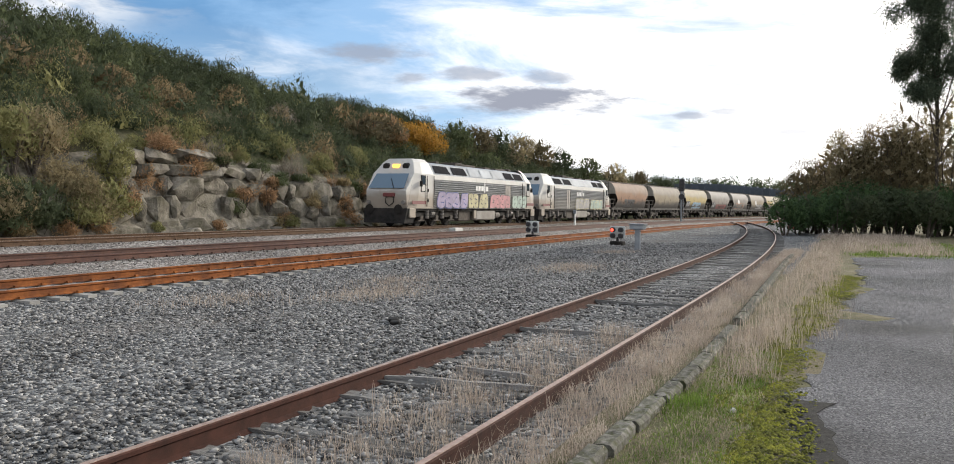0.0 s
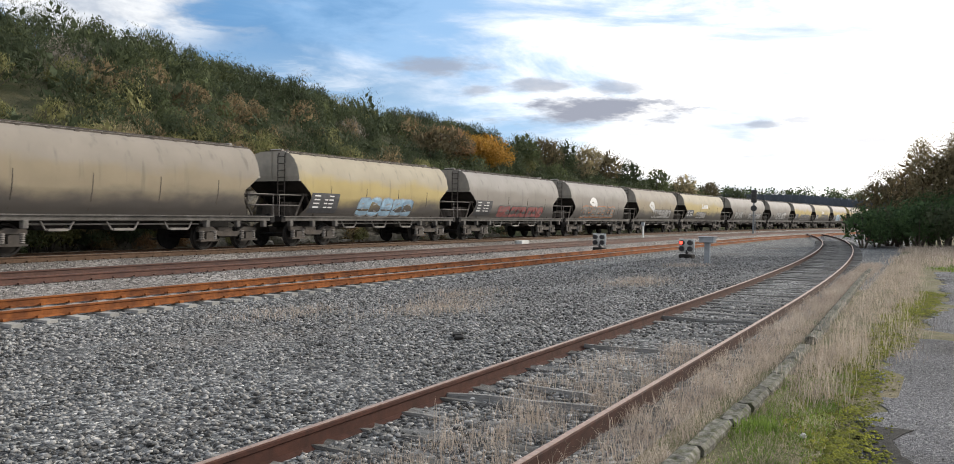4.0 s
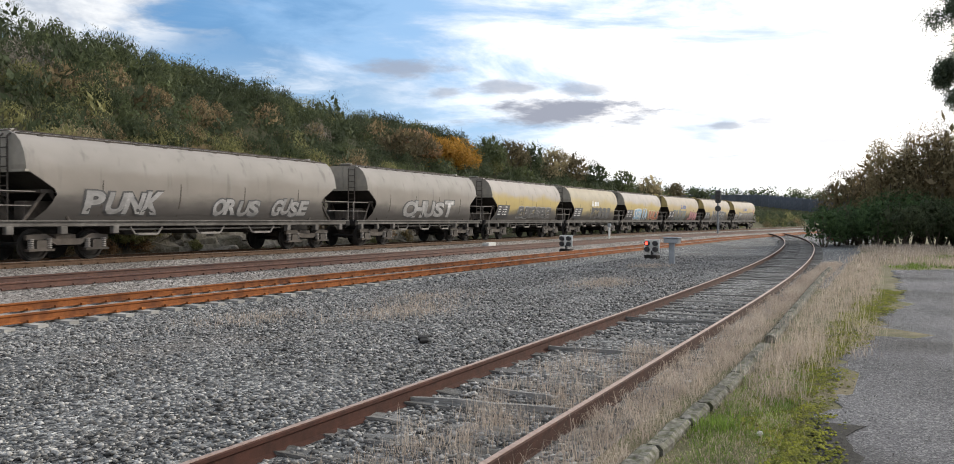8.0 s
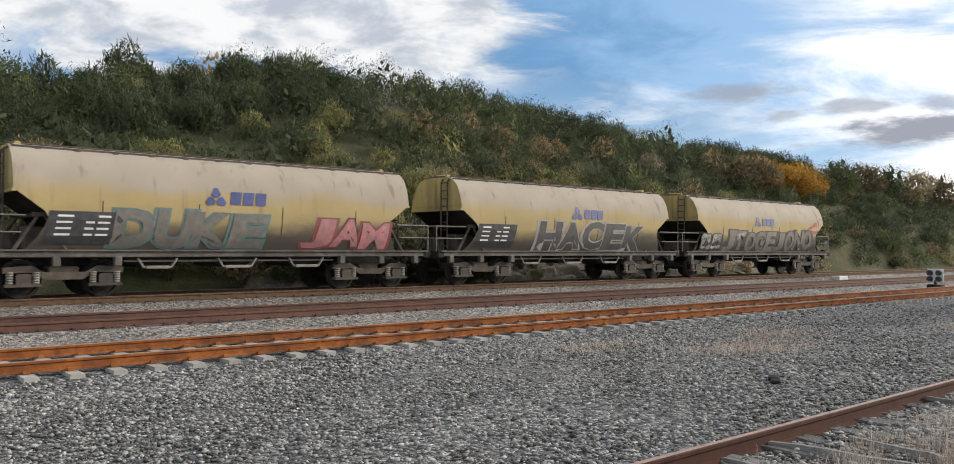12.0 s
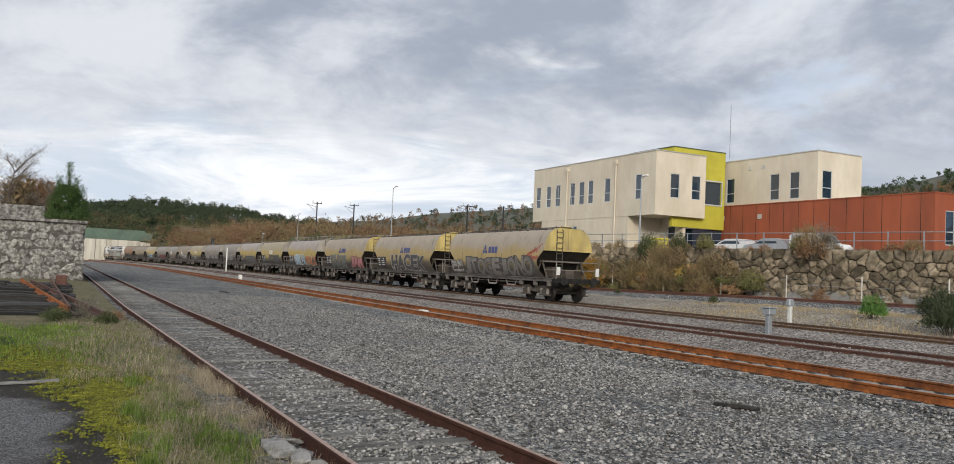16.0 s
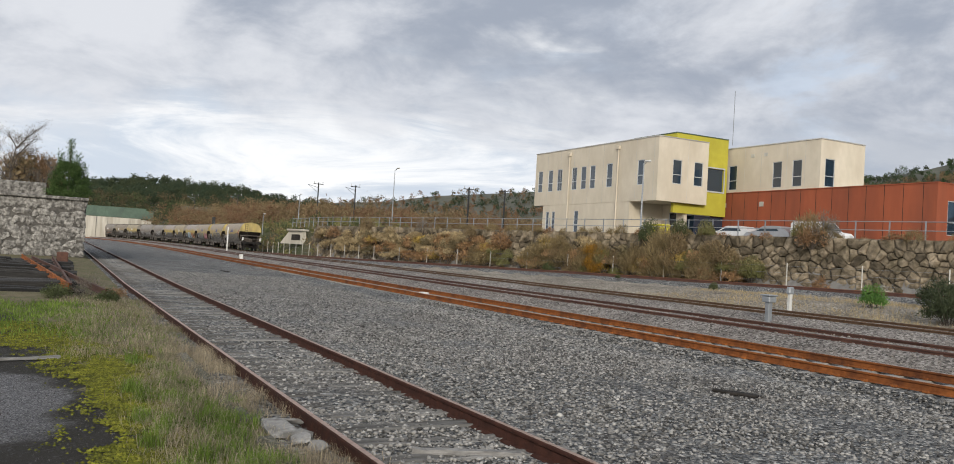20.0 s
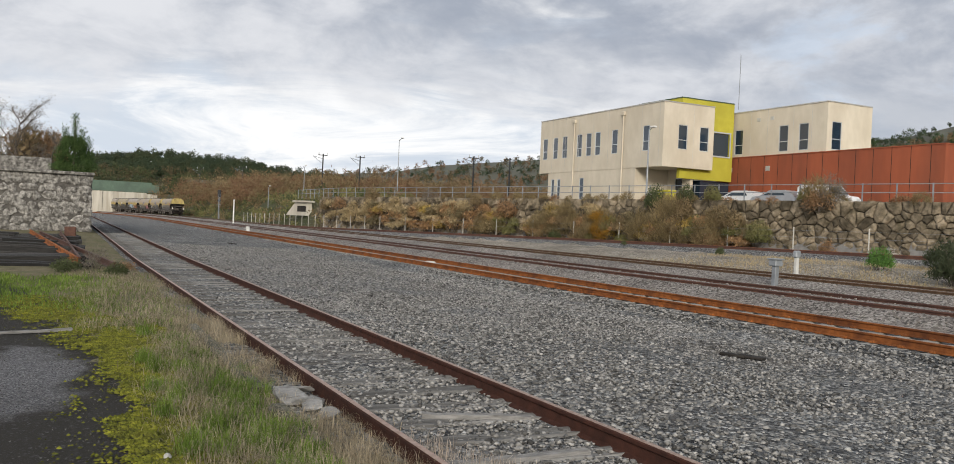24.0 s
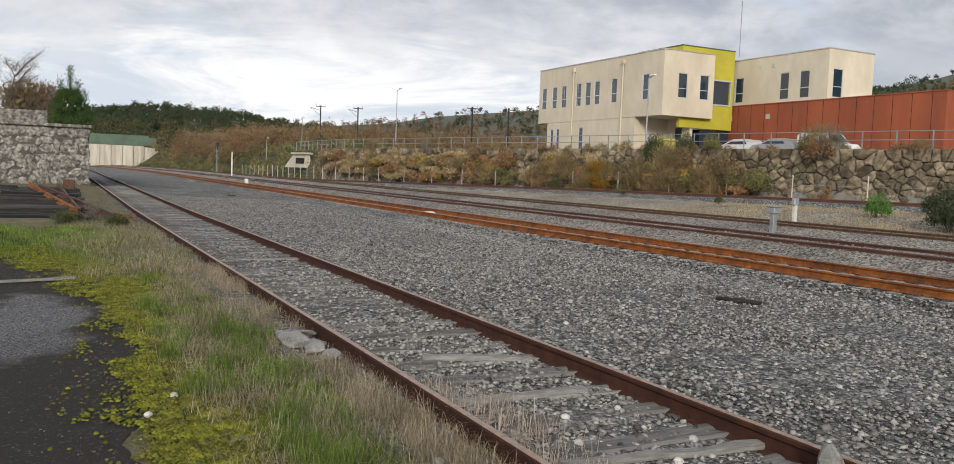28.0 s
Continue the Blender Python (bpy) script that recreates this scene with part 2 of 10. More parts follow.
def gravel_material(name, cols, size=22.0, patch=None):
    """Broken stone: cells of their own grey, with dark gaps between them in the relief."""
    m = bpy.data.materials.new(name)
    m.use_nodes = True
    n, l = m.node_tree.nodes, m.node_tree.links
    bs = n["Principled BSDF"]
    bs.inputs["Roughness"].default_value, bs.inputs["Specular IOR Level"].default_value = 0.95, 0.15
    ge = n.new("ShaderNodeNewGeometry")
    vo = n.new("ShaderNodeTexVoronoi")
    vo.inputs["Scale"].default_value = size
    l.new(ge.outputs["Position"], vo.inputs["Vector"])
    ed = n.new("ShaderNodeTexVoronoi")
    ed.feature = "DISTANCE_TO_EDGE"
    ed.inputs["Scale"].default_value = size
    l.new(ge.outputs["Position"], ed.inputs["Vector"])
    sp = n.new("ShaderNodeSeparateColor")
    l.new(vo.outputs["Color"], sp.inputs[0])
    rp = n.new("ShaderNodeValToRGB")
    e = rp.color_ramp.elements
    while len(e) < len(cols):
        e.new(0.5)
    for i, (p, cl) in enumerate(cols):
        e[i].position, e[i].color = p, (*cl, 1)
    l.new(sp.outputs[0], rp.inputs[0])
    big_n = n.new("ShaderNodeTexNoise")
    big_n.inputs["Scale"].default_value, big_n.inputs["Detail"].default_value = 0.35, 5
    l.new(ge.outputs["Position"], big_n.inputs[0])
    mr = n.new("ShaderNodeMapRange")
    l.new(big_n.outputs[0], mr.inputs[0])
    for i, s in enumerate((0.3, 0.7, 0.72, 1.22)):
        mr.inputs[i + 1].default_value = s
    hv = n.new("ShaderNodeHueSaturation")
    l.new(mr.outputs[0], hv.inputs["Value"])
    l.new(rp.outputs[0], hv.inputs["Color"])
    col = hv.outputs[0]
    if patch:
        p2 = n.new("ShaderNodeTexNoise")
        p2.inputs["Scale"].default_value, p2.inputs["Detail"].default_value = 0.22, 8
        l.new(ge.outputs["Position"], p2.inputs[0])
        m2 = n.new("ShaderNodeMapRange")
        l.new(p2.outputs[0], m2.inputs[0])
        for i, s in enumerate((0.58, 0.72, 0.0, 0.6)):
            m2.inputs[i + 1].default_value = s
        mx = n.new("ShaderNodeMix")
        mx.data_type = "RGBA"
        l.new(m2.outputs[0], mx.inputs[0])
        l.new(col, mx.inputs[6])
        mx.inputs[7].default_value = (*patch, 1)
        col = mx.outputs[2]
    l.new(col, bs.inputs["Base Color"])
    er = n.new("ShaderNodeMapRange")
    l.new(ed.outputs["Distance"], er.inputs[0])
    for i, s in enumerate((0.0, 0.25, 0.0, 1.0)):
        er.inputs[i + 1].default_value = s
    bp = n.new("ShaderNodeBump")
    bp.inputs["Strength"].default_value, bp.inputs["Distance"].default_value = 1.0, 0.03
    l.new(er.outputs[0], bp.inputs["Height"])
    l.new(bp.outputs[0], bs.inputs["Normal"])
    return m


def glass_material(name, col=(0.03, 0.045, 0.06), rough=0.06):
    m = bpy.data.materials.new(name)
    m.use_nodes = True
    bs = m.node_tree.nodes["Principled BSDF"]
    bs.inputs["Base Color"].default_value, bs.inputs["Roughness"].default_value = (*col, 1), rough
    bs.inputs["Specular IOR Level"].default_value = 0.4
    return m


def glow_material(name, col, power):
    m = bpy.data.materials.new(name)
    m.use_nodes = True
    bs = m.node_tree.nodes["Principled BSDF"]
    bs.inputs["Base Color"].default_value = (*col, 1)
    bs.inputs["Emission Color"].default_value, bs.inputs["Emission Strength"].default_value = (*col, 1), power
    return m


def leaf_material(name, a, b, vary=0.35, thin=0.35):
    """Leaves that let a part of the light through."""
    m = material(name, a, b, scale=1.5, rough=0.8, bump=0, vary=vary, island=True)
    n, l = m.node_tree.nodes, m.node_tree.links
    bs = n["Principled BSDF"]
    bs.inputs["Specular IOR Level"].default_value = 0.2
    tr = n.new("ShaderNodeBsdfTranslucent")
    l.new(bs.inputs["Base Color"].links[0].from_socket, tr.inputs[0])
    mx = n.new("ShaderNodeMixShader")
    mx.inputs[0].default_value = thin
    l.new(bs.outputs[0], mx.inputs[1])
    l.new(tr.outputs[0], mx.inputs[2])
    l.new(mx.outputs[0], n["Material Output"].inputs[0])
    return m


GREYS = ((0.0, (0.04, 0.041, 0.043)), (0.3, (0.11, 0.112, 0.115)), (0.65, (0.20, 0.202, 0.20)), (0.9, (0.335, 0.333, 0.32)), (1.0, (0.52, 0.515, 0.50)))
BROWNS = ((0.0, (0.075, 0.069, 0.064)), (0.3, (0.19, 0.172, 0.157)), (0.7, (0.32, 0.292, 0.268)), (1.0, (0.48, 0.45, 0.42)))
M_GRAVEL = gravel_material("grey_gravel", GREYS, 19, patch=(0.17, 0.14, 0.115))
M_BALLAST = gravel_material("rusty_ballast", BROWNS, 18)
M_STONE = material("loose_stone", (0.112, 0.110, 0.107), (0.275, 0.268, 0.256), 14, 0.9, bump=0.5, fine=60, vary=0.75, island=True, spec=0.15)
M_RUST_O = material("orange_rust", (0.18, 0.058, 0.017), (0.325, 0.113, 0.031), 9, 0.85, 0.0, 0.25, 90, c=(0.08, 0.03, 0.016), spec=0.2)
M_RUST_D = material("dark_rust", (0.066, 0.029, 0.019), (0.11, 0.048, 0.031), 9, 0.75, 0.1, 0.25, 90, c=(0.05, 0.022, 0.018))
M_RUST_M = material("brown_rust", (0.027, 0.0115, 0.0085), (0.056, 0.022, 0.015), 9, 0.85, 0.0, 0.25, 90, spec=0.2)
M_RUST_L = material("earth_brown_rust", (0.06, 0.036, 0.022), (0.115, 0.072, 0.046), 9, 0.85, 0.0, 0.25, 90, spec=0.2)
M_STEEL = material("worn_rail_top", (0.20, 0.17, 0.15), (0.32, 0.28, 0.25), 20, 0.4, 0.8, 0.1, 90)
# rust paled towards beige: the sun's sheen is put into this colour
M_RAILTOP = material("rusty_rail_top_with_sheen", (0.24, 0.155, 0.12), (0.40, 0.29, 0.235), 20, 0.5, 0.2, 0.15, 90, spec=0.4)
M_CONC = material("pale_concrete", (0.22, 0.212, 0.198), (0.34, 0.33, 0.305), 6, 0.9, bump=0.4, fine=50, c=(0.2, 0.19, 0.17))
M_PALECON = material("bleached_concrete_post", (0.36, 0.35, 0.32), (0.5, 0.48, 0.44), 6, 0.9, bump=0.3, fine=50)
M_SLEEPER = material("weathered_wood", (0.10, 0.096, 0.09), (0.235, 0.23, 0.22), 5, 0.95, bump=0.8, fine=30, stretch=(6, 0.6, 6), c=(0.05, 0.045, 0.04), vary=0.3, spec=0.2)
M_ASPHALT = gravel_material("old_asphalt", ((0.0, (0.10, 0.099, 0.108)), (0.4, (0.20, 0.199, 0.213)), (0.8, (0.28, 0.28, 0.292)), (1.0, (0.46, 0.46, 0.46))), 75, patch=(0.07, 0.065, 0.06))


def silt_over(m):
    """Black silt that washed over the asphalt in ragged tongues, with a bare patch left in it."""
    n, l = m.node_tree.nodes, m.node_tree.links
    bs = n["Principled BSDF"]
    old = bs.inputs["Base Color"].links[0].from_socket
    ge = n.new("ShaderNodeNewGeometry")
    sp = n.new("ShaderNodeSeparateXYZ")
    l.new(ge.outputs["Position"], sp.inputs[0])

    def mth(op, a, b=None):
        x = n.new("ShaderNodeMath")
        x.operation = op
        for i, v in enumerate((a, b)):
            if isinstance(v, (int, float)):
                x.inputs[i].default_value = v
            elif v is not None:
                l.new(v, x.inputs[i])
        return x.outputs[0]

    def span(v, lo, hi, p=0.0, q=1.0):
        x = n.new("ShaderNodeMapRange")
        x.interpolation_type = "SMOOTHSTEP"
        l.new(v, x.inputs[0])
        for i, t in enumerate((lo, hi, p, q)):
            x.inputs[i + 1].default_value = t
        return x.outputs[0]

    def tex(sc, d):
        t = n.new("ShaderNodeTexNoise")
        t.inputs["Scale"].default_value, t.inputs["Detail"].default_value, t.inputs["Roughness"].default_value = sc, d, 0.68
        l.new(ge.outputs["Position"], t.inputs[0])
        return t.outputs[0]

    rag = mth("SUBTRACT", tex(1.3, 10), 0.5)
    fine_ = tex(26.0, 6)
    du = mth("DIVIDE", mth("SUBTRACT", sp.outputs[0], -9.3), 1.5)
    dv = mth("DIVIDE", mth("SUBTRACT", sp.outputs[1], -2.75), 0.55)
    bare = mth("SQRT", mth("ADD", mth("MULTIPLY", du, du), mth("MULTIPLY", dv, dv)))
    mask = mth("MULTIPLY", span(mth("ADD", bare, mth("MULTIPLY", rag, 2.6)), 0.7, 1.35), span(mth("ADD", sp.outputs[0], mth("MULTIPLY", rag, 2.5)), -1.0, -3.0))
    mask = mth("MULTIPLY", mask, span(mth("ADD", sp.outputs[1], mth("MULTIPLY", rag, 3.0)), -5.6, -4.2, 0.25, 1.0))
    mask = mth("MULTIPLY", mask, span(fine_, 0.28, 0.5, 0.55, 1.0))
    silt = n.new("ShaderNodeMix")
    silt.data_type = "RGBA"
    l.new(fine_, silt.inputs[0])
    silt.inputs[6].default_value, silt.inputs[7].default_value = (0.022, 0.021, 0.019, 1), (0.095, 0.088, 0.078, 1)
    mx = n.new("ShaderNodeMix")
    mx.data_type = "RGBA"
    l.new(mask, mx.inputs[0])
    l.new(old, mx.inputs[6])
    l.new(silt.outputs[2], mx.inputs[7])
    l.new(mx.outputs[2], bs.inputs["Base Color"])


silt_over(M_ASPHALT)
M_SAND = gravel_material("beige_yard_gravel", ((0.0, (0.13, 0.116, 0.097)), (0.4, (0.27, 0.24, 0.20)), (0.8, (0.40, 0.36, 0.30)), (1.0, (0.55, 0.51, 0.45))), 16)
M_SOIL = material("dry_soil_and_grass", (0.10, 0.085, 0.05), (0.19, 0.16, 0.10), 3, 0.95, bump=0.8, fine=20, c=(0.085, 0.095, 0.035), stain=2, world_space=True, vary=0, dist=0.05, spec=0.2)
M_BANK = material("bank_soil", (0.055, 0.055, 0.03), (0.10, 0.09, 0.05), 1.5, 0.95, bump=0.8, fine=8, c=(0.04, 0.055, 0.022), stain=2, world_space=True, vary=0, dist=0.1, spec=0.2)
M_ROCK = material("cut_rock", (0.085, 0.076, 0.062), (0.27, 0.243, 0.2), 2.2, 0.92, bump=0.9, fine=9, c=(0.06, 0.055, 0.034), stain=4.5, world_space=True, vary=0.12, dist=0.08, spec=0.2)
M_WALLSTONE = material("granite_block", (0.095, 0.077, 0.053), (0.27, 0.222, 0.16), 3.0, 0.92, bump=0.9, fine=26, c=(0.05, 0.042, 0.026), stain=4, vary=0.45, world_space=True, dist=0.03, spec=0.2)
M_WALLFAR = material("granite_block_far", (0.095, 0.077, 0.053), (0.27, 0.222, 0.16), 3.0, 0.92, bump=0.9, fine=26, c=(0.05, 0.042, 0.026), stain=4, vary=0.45, island=True, world_space=True, dist=0.03, spec=0.2)
M_MORTAR = material("dark_joint", (0.04, 0.037, 0.03), (0.075, 0.065, 0.05), 3, 0.95, bump=0.5, fine=20, world_space=True, vary=0, spec=0.2)
M_LOT = material("yard_paving", (0.14, 0.135, 0.13), (0.2, 0.195, 0.185), 3, 0.95, bump=0.4, fine=30, world_space=True, vary=0, spec=0.2)
M_MEADOW = material("far_meadow", (0.06, 0.065, 0.03), (0.13, 0.11, 0.055), 0.05, 0.95, bump=0, c=(0.10, 0.065, 0.035), stain=3, world_space=True, vary=0)


# ---- building blocks ----
class Mesh:
    """Gathers vertices and faces of one part."""

    def __init__(self):
        self.v, self.f = [], []

    def add(self, verts, faces, m=None):
        o = len(self.v)
        self.v += [tuple(m @ Vector(p)) for p in verts] if m else [tuple(p) for p in verts]
        self.f += [tuple(i + o for i in q) for q in faces]
        return self

    def box(self, x0, y0, z0, x1, y1, z1, bevel=0.0, m=None):
        if not bevel:
            v = [(x, y, z) for z in (z0, z1) for y in (y0, y1) for x in (x0, x1)]
            return self.add(v, [(0, 2, 3, 1), (4, 5, 7, 6), (0, 1, 5, 4), (2, 6, 7, 3), (0, 4, 6, 2), (1, 3, 7, 5)], m)
        b = min(bevel, (x1 - x0) / 2.01, (y1 - y0) / 2.01, (z1 - z0) / 2.01)
        ring = [(x0 + b, y0), (x1 - b, y0), (x1, y0 + b), (x1, y1 - b), (x1 - b, y1), (x0 + b, y1), (x0, y1 - b), (x0, y0 + b)]
        inner = [(x0 + b, y0 + b), (x1 - b, y0 + b), (x1 - b, y0 + b), (x1 - b, y1 - b), (x1 - b, y1 - b), (x0 + b, y1 - b), (x0 + b, y1 - b), (x0 + b, y0 + b)]
        v = [(*p, z0) for p in inner] + [(*p, z0 + b) for p in ring] + [(*p, z1 - b) for p in ring] + [(*p, z1) for p in inner]
        f = [(7, 5, 3, 1), (25, 27, 29, 31)]
        for r in range(3):
            for i in range(8):
                j = (i + 1) % 8
                q = (r * 8 + i, r * 8 + j, (r + 1) * 8 + j, (r + 1) * 8 + i)
                f.append(q)
        return self.add(v, f, m)

    def cyl(self, a, b, r, n=10, r2=None, caps=True):
        a, b = Vector(a), Vector(b)
        d = (b - a).normalized()
        u = d.orthogonal().normalized()
        w = d.cross(u)
        r2 = r if r2 is None else r2
        v = [a + (u * math.cos(2 * math.pi * i / n) + w * math.sin(2 * math.pi * i / n)) * r for i in range(n)]
        v += [b + (u * math.cos(2 * math.pi * i / n) + w * math.sin(2 * math.pi * i / n)) * r2 for i in range(n)]
        f = [(i, (i + 1) % n, n + (i + 1) % n, n + i) for i in range(n)]
        if caps:
            f += [tuple(range(n))[::-1], tuple(range(n, 2 * n))]
        return self.add(v, f)

    def pipe(self, pts, r, n=7):
        for p, q in zip(pts, pts[1:]):
            self.cyl(p, q, r, n)
        return self

    def sweep(self, rings, closed=True, caps=True):
        """Skin over rings of equally many points."""
        n = len(rings[0])
        v = [p for r in rings for p in r]
        f = []
        for k in range(len(rings) - 1):
            for i in range(n if closed else n - 1):
                j = (i + 1) % n
                f.append((k * n + i, k * n + j, (k + 1) * n + j, (k + 1) * n + i))
        if caps and closed:
            f += [tuple(range(n))[::-1], tuple(range(len(v) - n, len(v)))]
        return self.add(v, f)

    def prism(self, outline, y0, y1):
        """An outline in x and z, drawn out from y0 to y1."""
        return self.sweep([[(x, y0, z) for x, z in outline], [(x, y1, z) for x, z in outline]])

    def data(self, name, smooth=False):
        me = bpy.data.meshes.new(name)
        me.from_pydata(self.v, [], self.f)
        me.update()
        bm = bmesh.new()
        bm.from_mesh(me)
        bmesh.ops.recalc_face_normals(bm, faces=bm.faces)
        bm.to_mesh(me)
        bm.free()
        if smooth:
            me.shade_smooth() if smooth is True else me.polygons.foreach_set("use_smooth", [True] * len(me.polygons))
        return me


def part(name, mesh, mat, parent=None, label="", smooth=False):
    """Links a mesh as one object under a thing or a part."""
    me = mesh.data(name, smooth) if isinstance(mesh, Mesh) else mesh
    if mat is not None and not me.materials:
        me.materials.append(mat)
    ob = new(name, me)
    ob.parent = parent
    if label:
        ob["label"] = label
    return ob


def raw_mesh(name, v, f, mat, smooth=False):
    """A mesh from numpy arrays of vertices and of faces with equally many corners."""
    me = bpy.data.meshes.new(name)
    nv, nf, k = len(v), len(f), f.shape[1]
    me.vertices.add(nv)
    me.vertices.foreach_set("co", np.asarray(v, np.float32).ravel())
    me.loops.add(nf * k)
    me.loops.foreach_set("vertex_index", np.asarray(f, np.int32).ravel())
    me.polygons.add(nf)
    me.polygons.foreach_set("loop_start", np.arange(0, nf * k, k, dtype=np.int32))
    me.polygons.foreach_set("loop_total", np.full(nf, k, np.int32))
    if smooth:
        me.polygons.foreach_set("use_smooth", np.ones(nf, bool))
    me.update(calc_edges=True)
    me.validate()
    me.materials.append(mat)
    return me


# ---- the plan ----
_bx = np.arange(-700, 701, 1.0)
_by = np.interp(_bx, [-700, -330, -280, -240, -212, -186, -160, -140, 0, 40, 78, 91, 104, 130, 156, 170, 200, 250, 300, 700],
                [-110, -22, -12.5, -6.2, -2.8, -0.9, -0.1, 0, 0, -0.27, -1.0, -1.9, -3.0, -5.4, -8.0, -9.6, -13.5, -21, -30, -110])
_by = np.convolve(np.pad(_by, 12, mode="edge"), np.hanning(27)[1:-1] / np.hanning(27)[1:-1].sum(), mode="valid")


def bend(x):
    """How far the running lines have bent towards the yard at x."""
    return np.interp(x, _bx, _by)


def spur(x):
    x = np.asarray(x, float)
    return np.where(x > 15, 0.0011 * (x - 15.0) ** 2, -0.012 * np.clip(-5 - x, 0, 24))


O_Y, D_Y, M_Y = 11.92, 16.26, 20.63
O_Z, D_Z, M_Z = -0.06, 0.12, 0.31
GAUGE = 1.735


def wall_y(x):
    """The foot of the boulder wall."""
    return np.interp(x, [-400, -300, -200, -92, -28, -10], [0, 12, 22.5, 24.4, 39.5, 43.5])


def siding_y(x):
    return np.maximum(np.interp(x, [-400, -110, -92, -28, 30], [M_Y, M_Y + 0.05, 21.6, 36.2, 50]), M_Y)


def siding_z(x):
    return np.interp(x, [-110, -90, -50, -28], [0.31, 0.4, 0.85, 0.98])


RIDGE = ([-60, -30, -14, -4, 5, 12, 20, 27, 35, 52, 61, 75, 85, 108, 127, 165, 228, 300, 500],
         [4.0, 4.2, 5.2, 6.2, 7.2, 9.0, 10.4, 10.7, 10.6, 9.8, 9.2, 9.2, 8.8, 7.0, 5.4, 3.0, 1.5, 1.0, 1.0])


def smoothstep(x, a, b):
    t = np.clip((x - a) / (b - a), 0, 1)
    return t * t * (3 - 2 * t)


def height(x, y):
    """The lie of the land."""
    x, y = np.asarray(x, float), np.asarray(y, float)
    b = bend(x)
    yy = y - b
    yard = np.interp(yy, [-400, -60, -2.3, -1.6, -1.1, -0.7, 0, 1.7, 3.2, 8.9, 10.1, 10.55, 10.8, 13.1, 13.5, 14.4, 15.0, 17.6, 18.6, 19.2, 22.2, 23.2, 24.2],
                     [-0.3, -0.14, -0.06, -0.05, -0.07, -0.12, -0.15, -0.15, -0.24, -0.36, -0.39, -0.33, -0.265, -0.265, -0.25, -0.22, -0.065, -0.065, -0.02, 0.135, 0.135, 0.0, 0.1])
    yard = yard + 0.10 * smoothstep(-x, 0, 6) * np.clip(1 - np.abs(yy - 10.45) / 0.6, 0, 1)
    # beds of the two far lines, filled higher to the west
    yard = yard + 0.085 * smoothstep(-x, 2, 10) * smoothstep(yy, 14.4, 15.0) * (1 - smoothstep(yy, 22.2, 23.0))
    # the cutting on the hill side
    ridge = np.interp(x, *RIDGE)
    foot = 24.8 + b
    rock = np.interp(x, [-20, 0, 10, 18, 26, 38, 46, 60, 90, 300], [0.8, 1.0, 1.6, 2.2, 3.2, 2.9, 2.1, 2.2, 2.0, 1.0])
    up = y - foot
    hill = np.where(up < 1.4, 0.2 + (rock - 0.2) * smoothstep(up, 0.0, 1.3), rock + (ridge - rock) * np.clip((up - 1.4) / 15.5, 0, 1) ** 0.8)
    hill = np.where(up > 17, ridge + (up - 17) * 0.02, hill)
    cutting = np.where(up < 0, yard, hill)
    # the yard and the boulder wall on the other side
    wy = wall_y(x)
    sy_, sz_ = siding_y(x), siding_z(x)
    ground = np.interp(x, [-300, -140, -90, -28], [0.1, 0.1, 0.15, 0.55])
    low = np.where(yy < 22.6, yard, 0.12 + (ground - 0.12) * smoothstep(yy, 22.6, 27))
    bank = sz_ - 0.17
    low = np.where((y > sy_ - 2.6) & (yy > 22.3), np.maximum(low, low + (bank - low) * smoothstep(y, sy_ - 2.6, sy_ - 1.5)), low)
    top = np.interp(x, [-600, -330, -240, -150, -92], [8, 7.0, 5.0, 4.4, 3.9])
    slope = np.interp(x, [-140, -92], [9.0, 0.5])
    lot = low + (top - low) * smoothstep(y, wy + 0.2, wy + 0.7 + slope)
    west = np.where(y > wy + 0.2, lot, low)
    k = smoothstep(x, -22, 4)
    z = west * (1 - k) + cutting * k
    z = np.where(yy < 22.6, yard, z)
    far = np.clip((np.hypot(x, y - 40) - 160) / 700, 0, 1)
    z = z + np.where(y > 40, far * 26, 0) * (0.4 + 0.6 * smoothstep(-x, -100, 400))
    return z


def graded(parts):
    out = []
    for a, b, s in parts:
        out += list(np.arange(a, b, s))
    return np.array(out + [parts[-1][1]])


